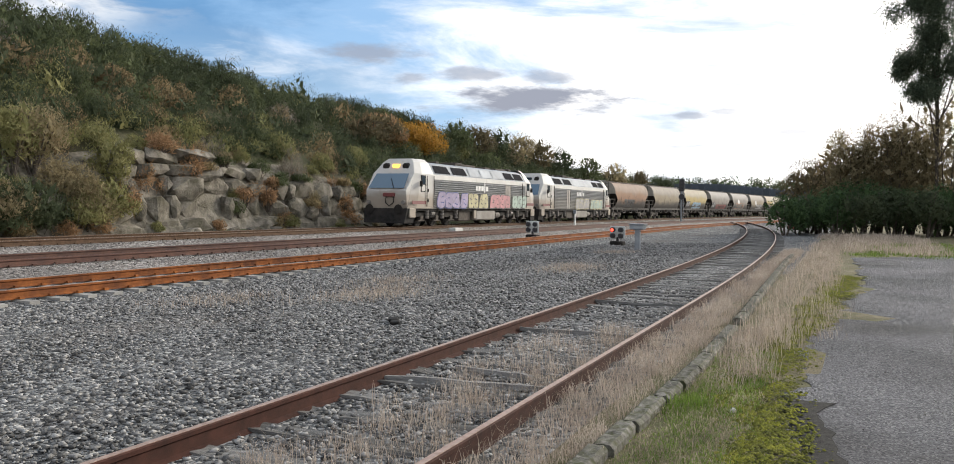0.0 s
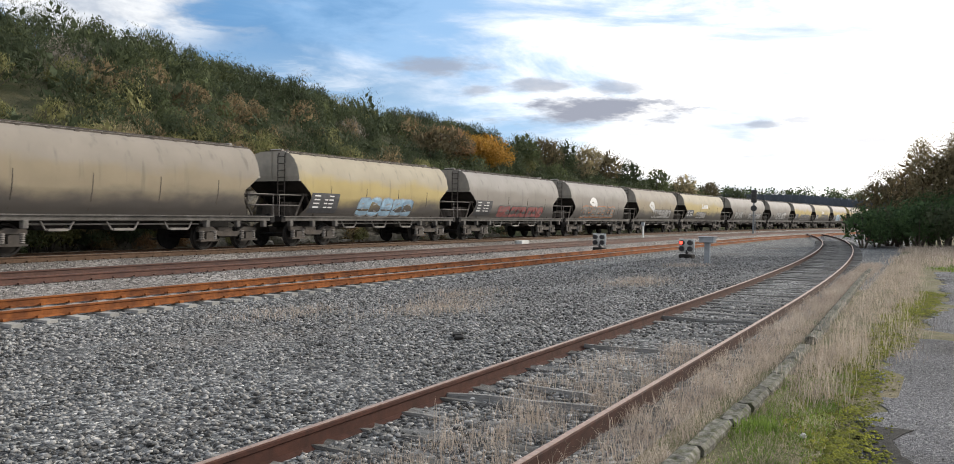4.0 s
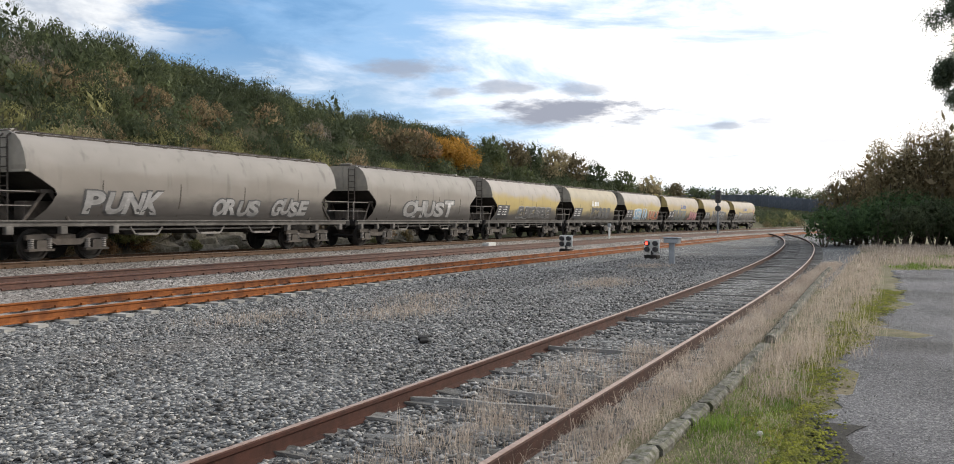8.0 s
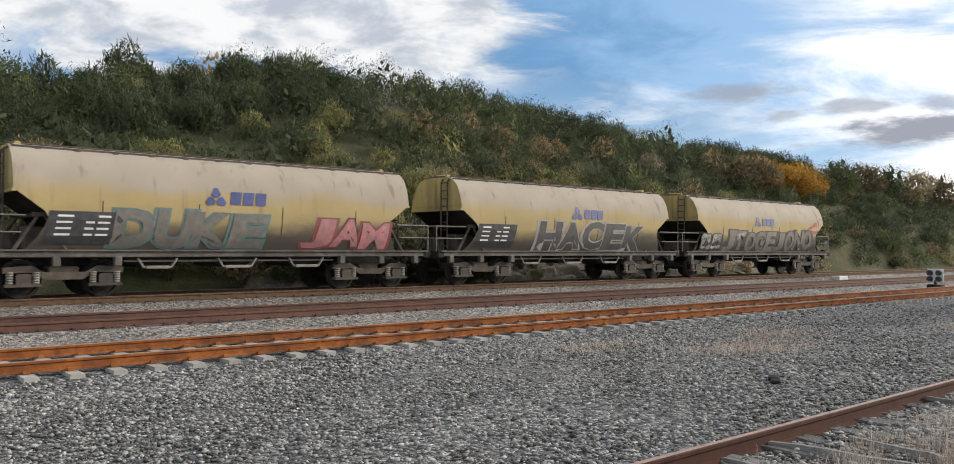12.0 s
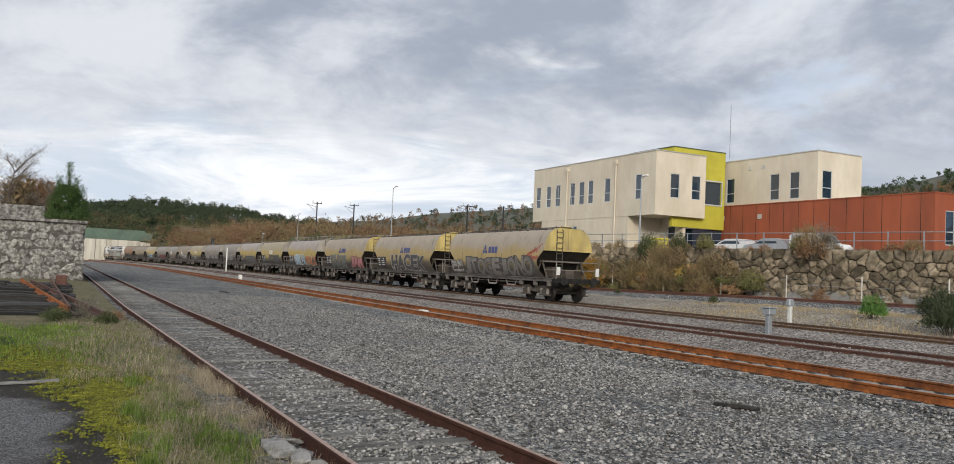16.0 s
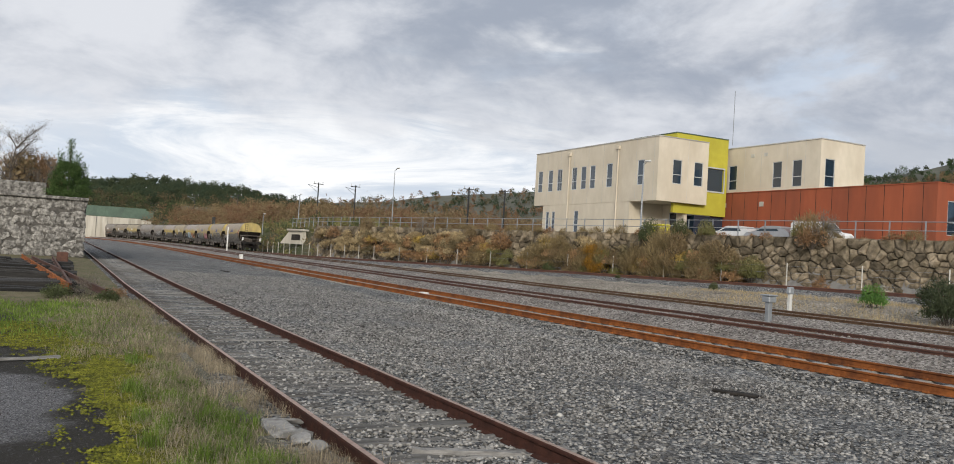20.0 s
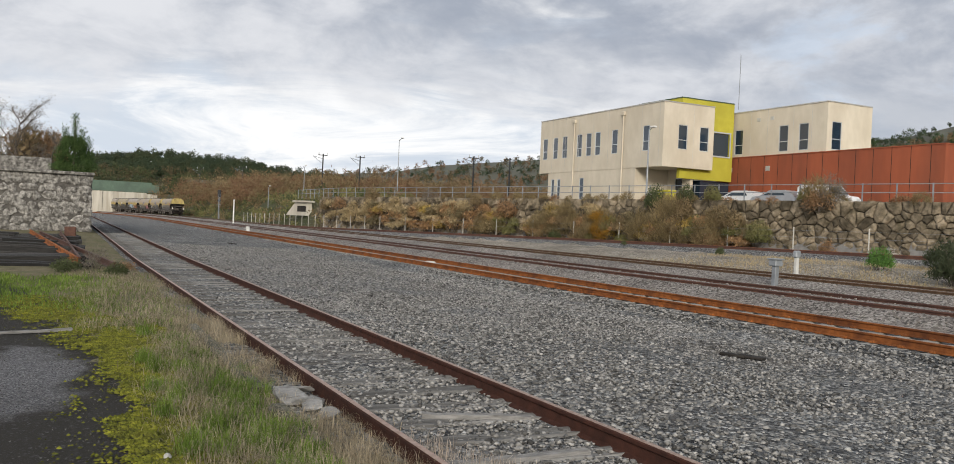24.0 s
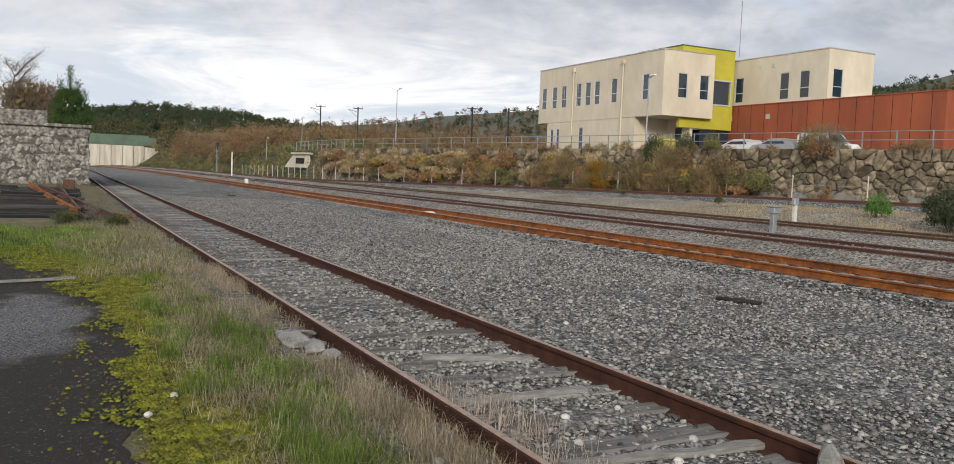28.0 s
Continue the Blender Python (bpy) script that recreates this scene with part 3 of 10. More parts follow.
def build_ground():
    xs = graded([(-3000, -700, 200), (-700, -260, 20), (-260, -100, 4), (-100, 110, 1.25), (110, 280, 4), (280, 700, 20), (700, 3000, 200)])
    ys = graded([(-3000, -100, 250), (-100, -20, 8), (-20, -3, 1.5), (-3, 4, 0.5), (4, 9, 1), (9, 50, 0.55), (50, 90, 3), (90, 300, 15), (300, 3000, 200)])
    gx, gy = np.meshgrid(xs, ys, indexing="ij")
    z = height(gx, gy)
    for (i, j), v in np.ndenumerate(z):
        x, y = gx[i, j], gy[i, j]
        if abs(x) < 280 and -60 < y < 130:
            z[i, j] = v + 0.03 * noise.noise((x * 0.6, y * 0.6, 0))
            if y > 24.5 + bend(x):
                z[i, j] += 0.5 * noise.noise((x * 0.13, y * 0.13, 3)) * (1 if x > -10 else 0.1)
    v = np.stack([gx.ravel(), gy.ravel(), z.ravel()], -1)
    ny = len(ys)
    a = (np.arange(len(xs) - 1)[:, None] * ny + np.arange(ny - 1)[None]).ravel()
    f = np.stack([a, a + ny, a + ny + 1, a + 1], -1)
    me = raw_mesh("ground", v, f, M_GRAVEL, True)
    for m in (M_BALLAST, M_SOIL, M_BANK, M_ROCK, M_LOT, M_MEADOW, M_SAND):
        me.materials.append(m)
    c = v[f].mean(1)
    cx_, cy_ = c[:, 0], c[:, 1]
    yy = cy_ - bend(cx_)
    east = cx_ > -16
    s = np.zeros(len(f), int)
    s[(yy > 14.2)] = 1
    s[(yy > 22.4)] = 2
    s[~east & (yy > 22.4)] = 7
    s[(np.abs(cy_ - siding_y(cx_)) < 2.4) & ~east & (yy > 22.4)] = 0
    s[~east & (cy_ > wall_y(cx_) + 0.1)] = 5
    s[(cx_ < -95) & (cy_ > wall_y(cx_) - 1.0)] = 3
    s[east & (yy > 24.3)] = 3
    s[east & (cx_ > 12) & (cx_ < 52) & (yy > 24.7) & (yy < 26.6)] = 4
    s[(yy < -0.6)] = 2
    s[(np.abs(cx_) > 300) | (cy_ > 130) | (cy_ < -60)] = 6
    me.polygons.foreach_set("material_index", s.astype(np.int32))
    return tagged(new("ground", me), "grey gravel yard with brown ballast, dry grass and a soil bank", "ground", kind="structure")


# ---- tracks ----
RAIL = [(-0.07, 0.0), (0.07, 0.0), (0.07, 0.012), (0.012, 0.032), (0.010, 0.115), (0.034, 0.13), (0.036, 0.158), (0.026, 0.166),
        (-0.026, 0.166), (-0.036, 0.158), (-0.034, 0.13), (-0.010, 0.115), (-0.012, 0.032), (-0.07, 0.012)]


def rail_mesh(xs, ys, zs):
    rings = []
    for x, y, z in zip(xs, ys, zs):
        rings.append([(x, y + a, z - 0.166 + b) for a, b in RAIL])
    return Mesh().sweep(rings)


def strip_mesh(xs, ys, zs, half=0.024, lift=0.004):
    return Mesh().sweep([[(x, y - half, z - 0.004), (x, y + half, z - 0.004), (x, y + half, z + lift), (x, y - half, z + lift)] for x, y, z in zip(xs, ys, zs)])


def concrete_sleeper():
    m = Mesh()
    m.sweep([[(-w, y, -0.2), (w, y, -0.2), (w * 0.8, y, t), (-w * 0.8, y, t)] for y, w, t in
             ((-1.3, 0.12, -0.01), (-0.55, 0.13, 0.0), (-0.4, 0.11, -0.05), (0.4, 0.11, -0.05), (0.55, 0.13, 0.0), (1.3, 0.12, -0.01))])
    return m.data("sleeper")


def wooden_sleeper(seed):
    r = random.Random(seed)
    m = Mesh()
    rings = []
    for k in range(9):
        y = -1.3 + 2.6 * k / 8
        w, t = 0.12 + r.uniform(-0.012, 0.012), r.uniform(-0.02, 0.008)
        rings.append([(-w, y, -0.14), (w, y, -0.14), (w, y, t - 0.02), (w - 0.02, y, t), (0.0, y, t - r.uniform(0, 0.025)), (-w + 0.02, y, t), (-w, y, t - 0.02)])
    return m.sweep(rings).data("sleeper")


def track(label, x0, x1, yf, zf, mat, top, sleepers, sx0, sx1, step, sink, clips=None):
    root = tagged(new("railway_track"), label, "railway track", "tracks of the yard")
    xs = np.arange(x0, x1 + 0.1, 2.0)
    for side in (-GAUGE / 2, GAUGE / 2):
        r = part("rail", rail_mesh(xs, yf(xs) + side, zf(xs)), mat, root)
        part("running_surface", strip_mesh(xs, yf(xs) + side, zf(xs)), top, r, "running top of the rail, rubbed and paled for sun sheen")
    i = 0
    x = sx0
    cm = Mesh()
    while x < sx1:
        o = new("sleeper", sleepers[i % len(sleepers)])
        o.parent = root
        if not o.data.materials:
            o.data.materials.append(M_SLEEPER if clips is None else M_CONC)
        o.matrix_basis = pose(x, float(yf(x)), float(zf(x)) - 0.166 - sink, 0, 0, random.uniform(-1.5, 1.5) if clips is None else 0)
        if clips is not None and abs(x) < 45:
            for side in (-GAUGE / 2, GAUGE / 2):
                for e in (-0.095, 0.095):
                    cm.box(x - 0.05, float(yf(x)) + side + e - 0.03, float(zf(x)) - 0.165, x + 0.05, float(yf(x)) + side + e + 0.03, float(zf(x)) - 0.12)
        i += 1
        x += step
    if clips is not None:
        tagged(part("rail_clip", cm, clips, root), kind="stuff")
    return root


def build_tracks():
    conc = [concrete_sleeper()]
    wood = [wooden_sleeper(k) for k in range(6)]
    flat = lambda z: (lambda x: np.zeros_like(np.asarray(x, float)) + z)
    track("disused spur with rusty rails on weathered wooden sleepers sunk in gravel", -150, 104, lambda x: GAUGE / 2 + spur(x), flat(0.0), M_RUST_M, M_RAILTOP, wood, -75, 75, 0.62, -0.035)
    track("orange rusty siding on concrete sleepers", -300, 262, lambda x: O_Y + bend(x), flat(O_Z), M_RUST_O, M_RAILTOP, conc, -62, 76, 0.6, 0.004, M_RUST_O)
    track("dark rusty siding on concrete sleepers in brown ballast", -300, 262, lambda x: D_Y + bend(x), flat(D_Z), M_RUST_D, M_RUST_D, conc, -62, 76, 0.6, 0.03, M_RUST_D)
    track("running line with worn rails on concrete sleepers", -330, 300, lambda x: M_Y + bend(x), flat(M_Z), M_RUST_L, M_STEEL, conc, -62, 80, 0.6, 0.03, M_RUST_L)
    track("rusty siding on a grey ballast bank below the boulder wall", -108, -14, siding_y, siding_z, M_RUST_D, M_RUST_O, conc, -90, -16, 0.6, 0.02, M_RUST_D)


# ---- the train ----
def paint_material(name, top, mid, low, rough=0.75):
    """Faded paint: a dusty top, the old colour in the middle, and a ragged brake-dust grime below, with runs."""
    m = bpy.data.materials.new(name)
    m.use_nodes = True
    n, l = m.node_tree.nodes, m.node_tree.links
    bs = n["Principled BSDF"]
    bs.inputs["Roughness"].default_value, bs.inputs["Specular IOR Level"].default_value = rough, 0.25
    co = n.new("ShaderNodeTexCoord")
    sp = n.new("ShaderNodeSeparateXYZ")
    l.new(co.outputs["Object"], sp.inputs[0])

    def tex(scale, stretch, d=6):
        mp = n.new("ShaderNodeMapping")
        mp.inputs["Scale"].default_value = stretch
        l.new(co.outputs["Object"], mp.inputs[0])
        t = n.new("ShaderNodeTexNoise")
        t.inputs["Scale"].default_value, t.inputs["Detail"].default_value = scale, d
        l.new(mp.outputs[0], t.inputs[0])
        return t.outputs[0]

    def mth(op, a, b):
        x = n.new("ShaderNodeMath")
        x.operation = op
        for i, v in enumerate((a, b)):
            if isinstance(v, (int, float)):
                x.inputs[i].default_value = v
            else:
                l.new(v, x.inputs[i])
        return x.outputs[0]

    def span(v, lo, hi):
        x = n.new("ShaderNodeMapRange")
        x.interpolation_type = "SMOOTHSTEP"
        l.new(v, x.inputs[0])
        x.inputs[1].default_value, x.inputs[2].default_value = lo, hi
        return x.outputs[0]

    def mix(f, p, q):
        x = n.new("ShaderNodeMix")
        x.data_type = "RGBA"
        for i, v in ((0, f), (6, p), (7, q)):
            if isinstance(v, tuple):
                x.inputs[i].default_value = (*v, 1)
            else:
                l.new(v, x.inputs[i])
        return x.outputs[2]

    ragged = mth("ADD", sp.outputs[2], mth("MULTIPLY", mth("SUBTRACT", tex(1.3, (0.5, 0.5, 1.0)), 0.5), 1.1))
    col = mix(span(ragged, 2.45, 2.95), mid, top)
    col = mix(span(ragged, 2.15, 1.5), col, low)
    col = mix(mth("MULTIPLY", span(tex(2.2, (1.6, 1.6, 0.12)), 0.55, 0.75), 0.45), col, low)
    blot = n.new("ShaderNodeHueSaturation")
    l.new(col, blot.inputs["Color"])
    l.new(mth("ADD", 0.8, mth("MULTIPLY", tex(0.9, (1, 1, 1), 8), 0.4)), blot.inputs["Value"])
    l.new(blot.outputs[0], bs.inputs["Base Color"])
    bp = n.new("ShaderNodeBump")
    bp.inputs["Strength"].default_value, bp.inputs["Distance"].default_value = 0.12, 0.02
    l.new(tex(6, (1, 1, 1)), bp.inputs["Height"])
    l.new(bp.outputs[0], bs.inputs["Normal"])
    return m


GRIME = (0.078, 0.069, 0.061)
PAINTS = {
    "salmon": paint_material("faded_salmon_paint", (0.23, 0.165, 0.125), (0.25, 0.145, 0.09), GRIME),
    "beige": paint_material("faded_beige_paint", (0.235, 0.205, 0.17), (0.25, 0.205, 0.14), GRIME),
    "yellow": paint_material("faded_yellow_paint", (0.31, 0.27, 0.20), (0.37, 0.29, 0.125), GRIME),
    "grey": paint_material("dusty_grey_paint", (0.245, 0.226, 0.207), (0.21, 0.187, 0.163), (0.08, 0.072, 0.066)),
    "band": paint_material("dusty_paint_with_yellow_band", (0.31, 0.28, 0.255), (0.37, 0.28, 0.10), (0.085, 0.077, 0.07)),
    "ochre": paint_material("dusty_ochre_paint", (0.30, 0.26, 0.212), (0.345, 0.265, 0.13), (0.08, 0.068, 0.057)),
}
M_ENDY = material("yellow_end_paint", (0.38, 0.29, 0.09), (0.47, 0.37, 0.14), 3, 0.7, bump=0.2, c=(0.20, 0.16, 0.09), stain=3, stretch=(1, 1, 0.35))
M_ENDD = material("dusty_yellow_frame_paint", (0.13, 0.105, 0.06), (0.22, 0.175, 0.10), 4, 0.8, bump=0.2, c=(0.07, 0.058, 0.045), stain=3)
M_ENDG = material("grey_end_paint", (0.25, 0.23, 0.2), (0.32, 0.29, 0.24), 3, 0.6, bump=0.2, c=(0.14, 0.13, 0.11))
# near-black undergear steel; also carries shade on slope sheets and the culvert mouth
M_DARK = material("near_black_steel", (0.010, 0.0095, 0.009), (0.028, 0.026, 0.025), 5, 0.8, bump=0.3, c=(0.045, 0.038, 0.032), spec=0.15)
M_FRAME = material("dusty_underframe", (0.06, 0.05, 0.042), (0.115, 0.097, 0.082), 5, 0.8, bump=0.3, c=(0.05, 0.045, 0.04), spec=0.15)
M_SOLE = material("pale_dusty_sole_bar", (0.085, 0.078, 0.07), (0.16, 0.148, 0.135), 5, 0.75, bump=0.2, c=(0.06, 0.054, 0.048), spec=0.2)
M_PALEST = material("pale_dusty_steel", (0.14, 0.127, 0.115), (0.23, 0.21, 0.19), 5, 0.7, bump=0.2, spec=0.15)
M_BLACKP = material("black_panel_paint", (0.022, 0.022, 0.026), (0.05, 0.05, 0.054), 5, 0.6, bump=0.1)
M_WHITE = material("white_marking_paint", (0.55, 0.54, 0.52), (0.66, 0.65, 0.63), 8, 0.6, bump=0.1)
M_BLUE = material("blue_marking_paint", (0.03, 0.045, 0.15), (0.045, 0.065, 0.20), 8, 0.6, bump=0.1)
COLOURS = {"white": M_WHITE, "black": M_BLACKP, "blue": M_BLUE}
for cname, cval in (("purple", (0.29, 0.24, 0.36)), ("pink", (0.42, 0.18, 0.19)), ("green", (0.10, 0.30, 0.18)), ("lemon", (0.48, 0.43, 0.24)),
                    ("red", (0.40, 0.09, 0.03)), ("skyblue", (0.26, 0.40, 0.52)), ("orange", (0.45, 0.15, 0.03)), ("silver", (0.28, 0.27, 0.26)),
                    ("maroon", (0.22, 0.05, 0.045)), ("charcoal", (0.06, 0.057, 0.056)), ("mint", (0.30, 0.38, 0.32)), ("dust", (0.165, 0.15, 0.132)), ("teal", (0.09, 0.16, 0.16))):
    COLOURS[cname] = material(cname + "_spray_paint", tuple(v * 0.8 for v in cval), tuple(min(1, v * 1.2) for v in cval), 6, 0.7, bump=0.1, c=tuple(0.45 * v + 0.06 for v in cval), stain=2.5)

HALF = 5.55                                      # of a wagon body
PITCH = 13.25
LENGTHS = (13.3, 13.3, 13.2, 13.7, 13.2, 13.2, 15.8, 17.0, 13.0, 13.0, 13.0, 13.3, 13.4, 13.6, 13.4)   # over buffers, from the front
SIDE = [(1.12, 1.18), (1.30, 1.5), (1.40, 1.9), (1.44, 2.35), (1.42, 2.75), (1.33, 3.1), (1.16, 3.42), (0.93, 3.62), (0.62, 3.72)]


def side_y(z):
    return float(np.interp(z, [p[1] for p in SIDE], [p[0] for p in SIDE]))


def end_x(z):
    return float(np.interp(z, [1.18, 1.34, 1.6, 1.95, 2.1, 2.62, 3.72], [HALF - 0.3, HALF - 0.42, HALF - 0.62, HALF - 0.75, HALF - 0.68, HALF, HALF]))


CACHE = {}


def cached(key, make):
    if key not in CACHE:
        CACHE[key] = make()
    return CACHE[key]


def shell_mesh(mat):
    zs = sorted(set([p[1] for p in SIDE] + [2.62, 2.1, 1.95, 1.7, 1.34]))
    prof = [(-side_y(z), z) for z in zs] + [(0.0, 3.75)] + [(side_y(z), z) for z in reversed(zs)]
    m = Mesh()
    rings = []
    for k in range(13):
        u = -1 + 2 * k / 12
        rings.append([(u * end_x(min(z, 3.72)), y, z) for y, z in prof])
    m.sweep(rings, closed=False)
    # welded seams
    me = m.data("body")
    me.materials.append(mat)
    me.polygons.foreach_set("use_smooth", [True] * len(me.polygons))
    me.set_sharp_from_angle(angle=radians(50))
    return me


def seam_mesh(x, s):
    m = Mesh()
    m.sweep([[(x - 0.012, s * (side_y(z) - 0.01), z), (x + 0.012, s * (side_y(z) - 0.01), z), (x + 0.012, s * (side_y(z) + 0.008), z), (x - 0.012, s * (side_y(z) + 0.008), z)] for z in (1.3, 1.6, 1.9, 2.2, 2.4)])
    return m.data("seam")


def end_panel_mesh(s):
    m = Mesh()
    zs = [2.6, 2.75, 3.1, 3.42, 3.62, 3.72]
    v = []
    for z in zs:
        v += [(s * (end_x(z) - 0.01), -side_y(z), z), (s * (end_x(z) - 0.01), side_y(z), z)]
    f = [(2 * i, 2 * i + 1, 2 * i + 3, 2 * i + 2) for i in range(len(zs) - 1)]
    m.add(v, f)
    m.box(*sorted_box(s * (HALF - 0.06), s * (HALF + 0.03), -1.43, 1.43, 2.55, 2.62))
    m.sweep([[(s * (end_x(z) + 0.0), y - 0.03, z), (s * (end_x(z) + 0.05), y - 0.03, z), (s * (end_x(z) + 0.05), y + 0.03, z), (s * end_x(z), y + 0.03, z)] for y, z in ((0.0, 2.62), (0.0, 3.7))])
    m.cyl((s * (HALF - 0.3), -0.3, 3.76), (s * (HALF - 0.3), 0.3, 3.76), 0.08)
    return m.data("end_panel")


def sorted_box(xa, xb, ya, yb, za, zb):
    return min(xa, xb), min(ya, yb), min(za, zb), max(xa, xb), max(ya, yb), max(za, zb)


def slope_mesh(s):
    """The sheet that falls from under the hood to the frame, with a stiffened lower edge."""
    m = Mesh()
    m.sweep([[(s * (HALF - 0.03), y, 2.58), (s * (HALF - 0.78), y * 0.99, 2.02), (s * (HALF - 1.75), y * 0.78, 1.2), (s * (HALF - 1.81), y * 0.78, 1.2), (s * (HALF - 0.84), y * 0.99, 2.06), (s * (HALF - 0.09), y, 2.62)] for y in (-1.41, 1.41)])
    return m.data("slope_sheet")


def brace_mesh(s):
    m = Mesh()
    for y in (-1.16, 1.16):
        m.cyl((s * (HALF - 0.05), y, 1.15), (s * (HALF - 0.62), y * 0.98, 2.05), 0.045, 6)
        m.cyl((s * (HALF - 1.2), y, 1.15), (s * (HALF - 0.7), y * 0.98, 2.05), 0.045, 6)
        m.box(*sorted_box(s * (HALF - 0.85), s * (HALF - 0.45), y - 0.06, y + 0.06, 1.98, 2.08))
    m.box(*sorted_box(s * (HALF - 0.72), s * (HALF - 0.6), -1.1, 1.1, 1.98, 2.08))
    m.box(*sorted_box(s * (HALF - 0.2), s * (HALF + 0.25), -0.25, 0.25, 1.15, 1.6), bevel=0.03)
    m.box(*sorted_box(s * (HALF - 1.2), s * (HALF - 0.4), -0.6, -0.1, 1.18, 1.75), bevel=0.03)
    return m.data("end_brace")


def ladder_mesh(s):
    m = Mesh()
    x = HALF + 0.08
    for y in (-0.75, -0.4):
        m.pipe([(s * x, y, 1.2), (s * x, y, 3.55), (s * (x - 0.25), y * 0.9, 3.8)], 0.024, 6)
    for k in range(9):
        m.cyl((s * x, -0.75, 1.35 + k * 0.27), (s * x, -0.4, 1.35 + k * 0.27), 0.018, 5)
    return m.data("ladder")


def handrail_bars(s):
    """The end platform's rails, each a run of tube."""
    out = []
    for y in (-1.25, 1.25):
        out.append(([(s * 6.45, y, 1.15), (s * 6.45, y, 2.0), (s * (HALF - 0.3), y, 2.0)], 0.02))
        out.append(([(s * 6.45, y, 1.6), (s * (HALF - 0.2), y, 1.6)], 0.018))
    for z in (1.6, 2.0):
        out.append(([(s * 6.45, -1.25, z), (s * 6.45, 1.25, z)], 0.02))
    return out


def walkway_mesh():
    m = Mesh()
    m.box(-HALF + 0.2, -0.3, 3.77, HALF - 0.2, 0.3, 3.80)
    for x in np.arange(-4.9, 5.0, 0.89):
        m.box(x - 0.03, -0.32, 3.70, x + 0.03, 0.32, 3.77)
        m.box(x - 0.12, -0.95, 3.60, x + 0.02, -0.86, 3.66)
    for y in (-0.88, 0.88):
        m.box(-HALF + 0.05, y - 0.03, 3.62, HALF - 0.05, y + 0.03, 3.68)
    return m.data("roof_walkway")


def sole_bar_mesh(s):
    m = Mesh()
    m.box(*sorted_box(-6.35, 6.35, s * 1.22, s * 1.34, 1.0, 1.18), bevel=0.015)
    m.box(*sorted_box(-6.35, 6.35, s * 1.16, s * 1.40, 1.15, 1.19))
    for x in (-5.9, -4.6, -3.2, 3.2, 4.6, 5.9):
        m.box(*sorted_box(x - 0.09, x + 0.09, s * 1.2, s * 1.38, 0.78, 1.02), bevel=0.02)
    return m.data("sole_bar")


def underframe_mesh():
    m = Mesh()
    for s in (-1, 1):
        m.box(*sorted_box(s * 6.2, s * 6.45, -1.35, 1.35, 0.95, 1.2), bevel=0.02)
        m.box(*sorted_box(s * 3.6, s * 5.0, -0.5, 0.5, 0.75, 1.05), bevel=0.04)
    m.box(-6.3, -0.25, 0.95, 6.3, 0.25, 1.1)
    for x in (-2.2, 0.0, 2.2):                     # discharge hoppers
        m.sweep([[(x - 0.95, -1.05, 1.2), (x + 0.95, -1.05, 1.2), (x + 0.95, 1.05, 1.2), (x - 0.95, 1.05, 1.2)],
                 [(x - 0.35, -0.8, 0.72), (x + 0.35, -0.8, 0.72), (x + 0.35, 0.8, 0.72), (x - 0.35, 0.8, 0.72)]])
    return m.data("underframe")


def gear_mesh(side):
    m = Mesh()
    y = side * 1.25
    for x0, x1 in ((-2.7, -1.7), (-0.6, 0.5), (1.5, 2.6)):
        m.pipe([(x0, y, 0.98), (x0 + 0.15, y, 0.74), (x1 - 0.15, y, 0.74), (x1, y, 0.98)], 0.03, 5)
        m.box(*sorted_box(x0 + 0.2, x1 - 0.2, y - 0.05, y + 0.05, 0.70, 0.78), bevel=0.01)
    m.cyl((-3.0, y * 0.9, 0.9), (3.0, y * 0.9, 0.9), 0.03, 6)
    return m.data("discharge_gear")


def buffer_mesh(s, y):
    m = Mesh()
    m.cyl((s * 6.4, y, 1.06), (s * 6.56, y, 1.06), 0.13, 10)
    m.cyl((s * 6.5, y, 1.06), (s * 6.6, y, 1.06), 0.09, 8)
    m.cyl((s * 6.575, y, 1.06), (s * 6.615, y, 1.06), 0.22, 14)
    return m.data("buffer")


def wheel_mesh(r=0.46):
    m = Mesh()
    for s in (-1, 1):
        y = s * 0.84
        prof = [(r + 0.028, y - s * 0.07), (r + 0.02, y - s * 0.045), (r, y - s * 0.03), (r - 0.008, y + s * 0.065), (r - 0.07, y + s * 0.065),
                (r - 0.10, y + s * 0.02), (0.16, y + s * 0.0), (0.13, y + s * 0.09), (0.0, y + s * 0.09)]
        n = 20
        rings = [[(a * math.cos(2 * math.pi * i / n), b, a * math.sin(2 * math.pi * i / n)) for i in range(n)] for a, b in prof]
        rings.insert(0, [(0, y - s * 0.07, 0)] * n)
        m.sweep(rings, caps=False)
    m.cyl((0, -0.85, 0), (0, 0.85, 0), 0.08, 8)
    return m.data("wheelset")


def bogie_frame_mesh(s):
    m = Mesh()
    y = s * 1.08
    pts = [(-1.35, 0.62), (-1.35, 0.76), (-0.75, 0.80), (-0.45, 0.64), (0.45, 0.64), (0.75, 0.80), (1.35, 0.76), (1.35, 0.62), (0.7, 0.64), (0.4, 0.46), (-0.4, 0.46), (-0.7, 0.64)]
    m.prism(pts, y - 0.06, y + 0.06)
    return m.data("side_frame")


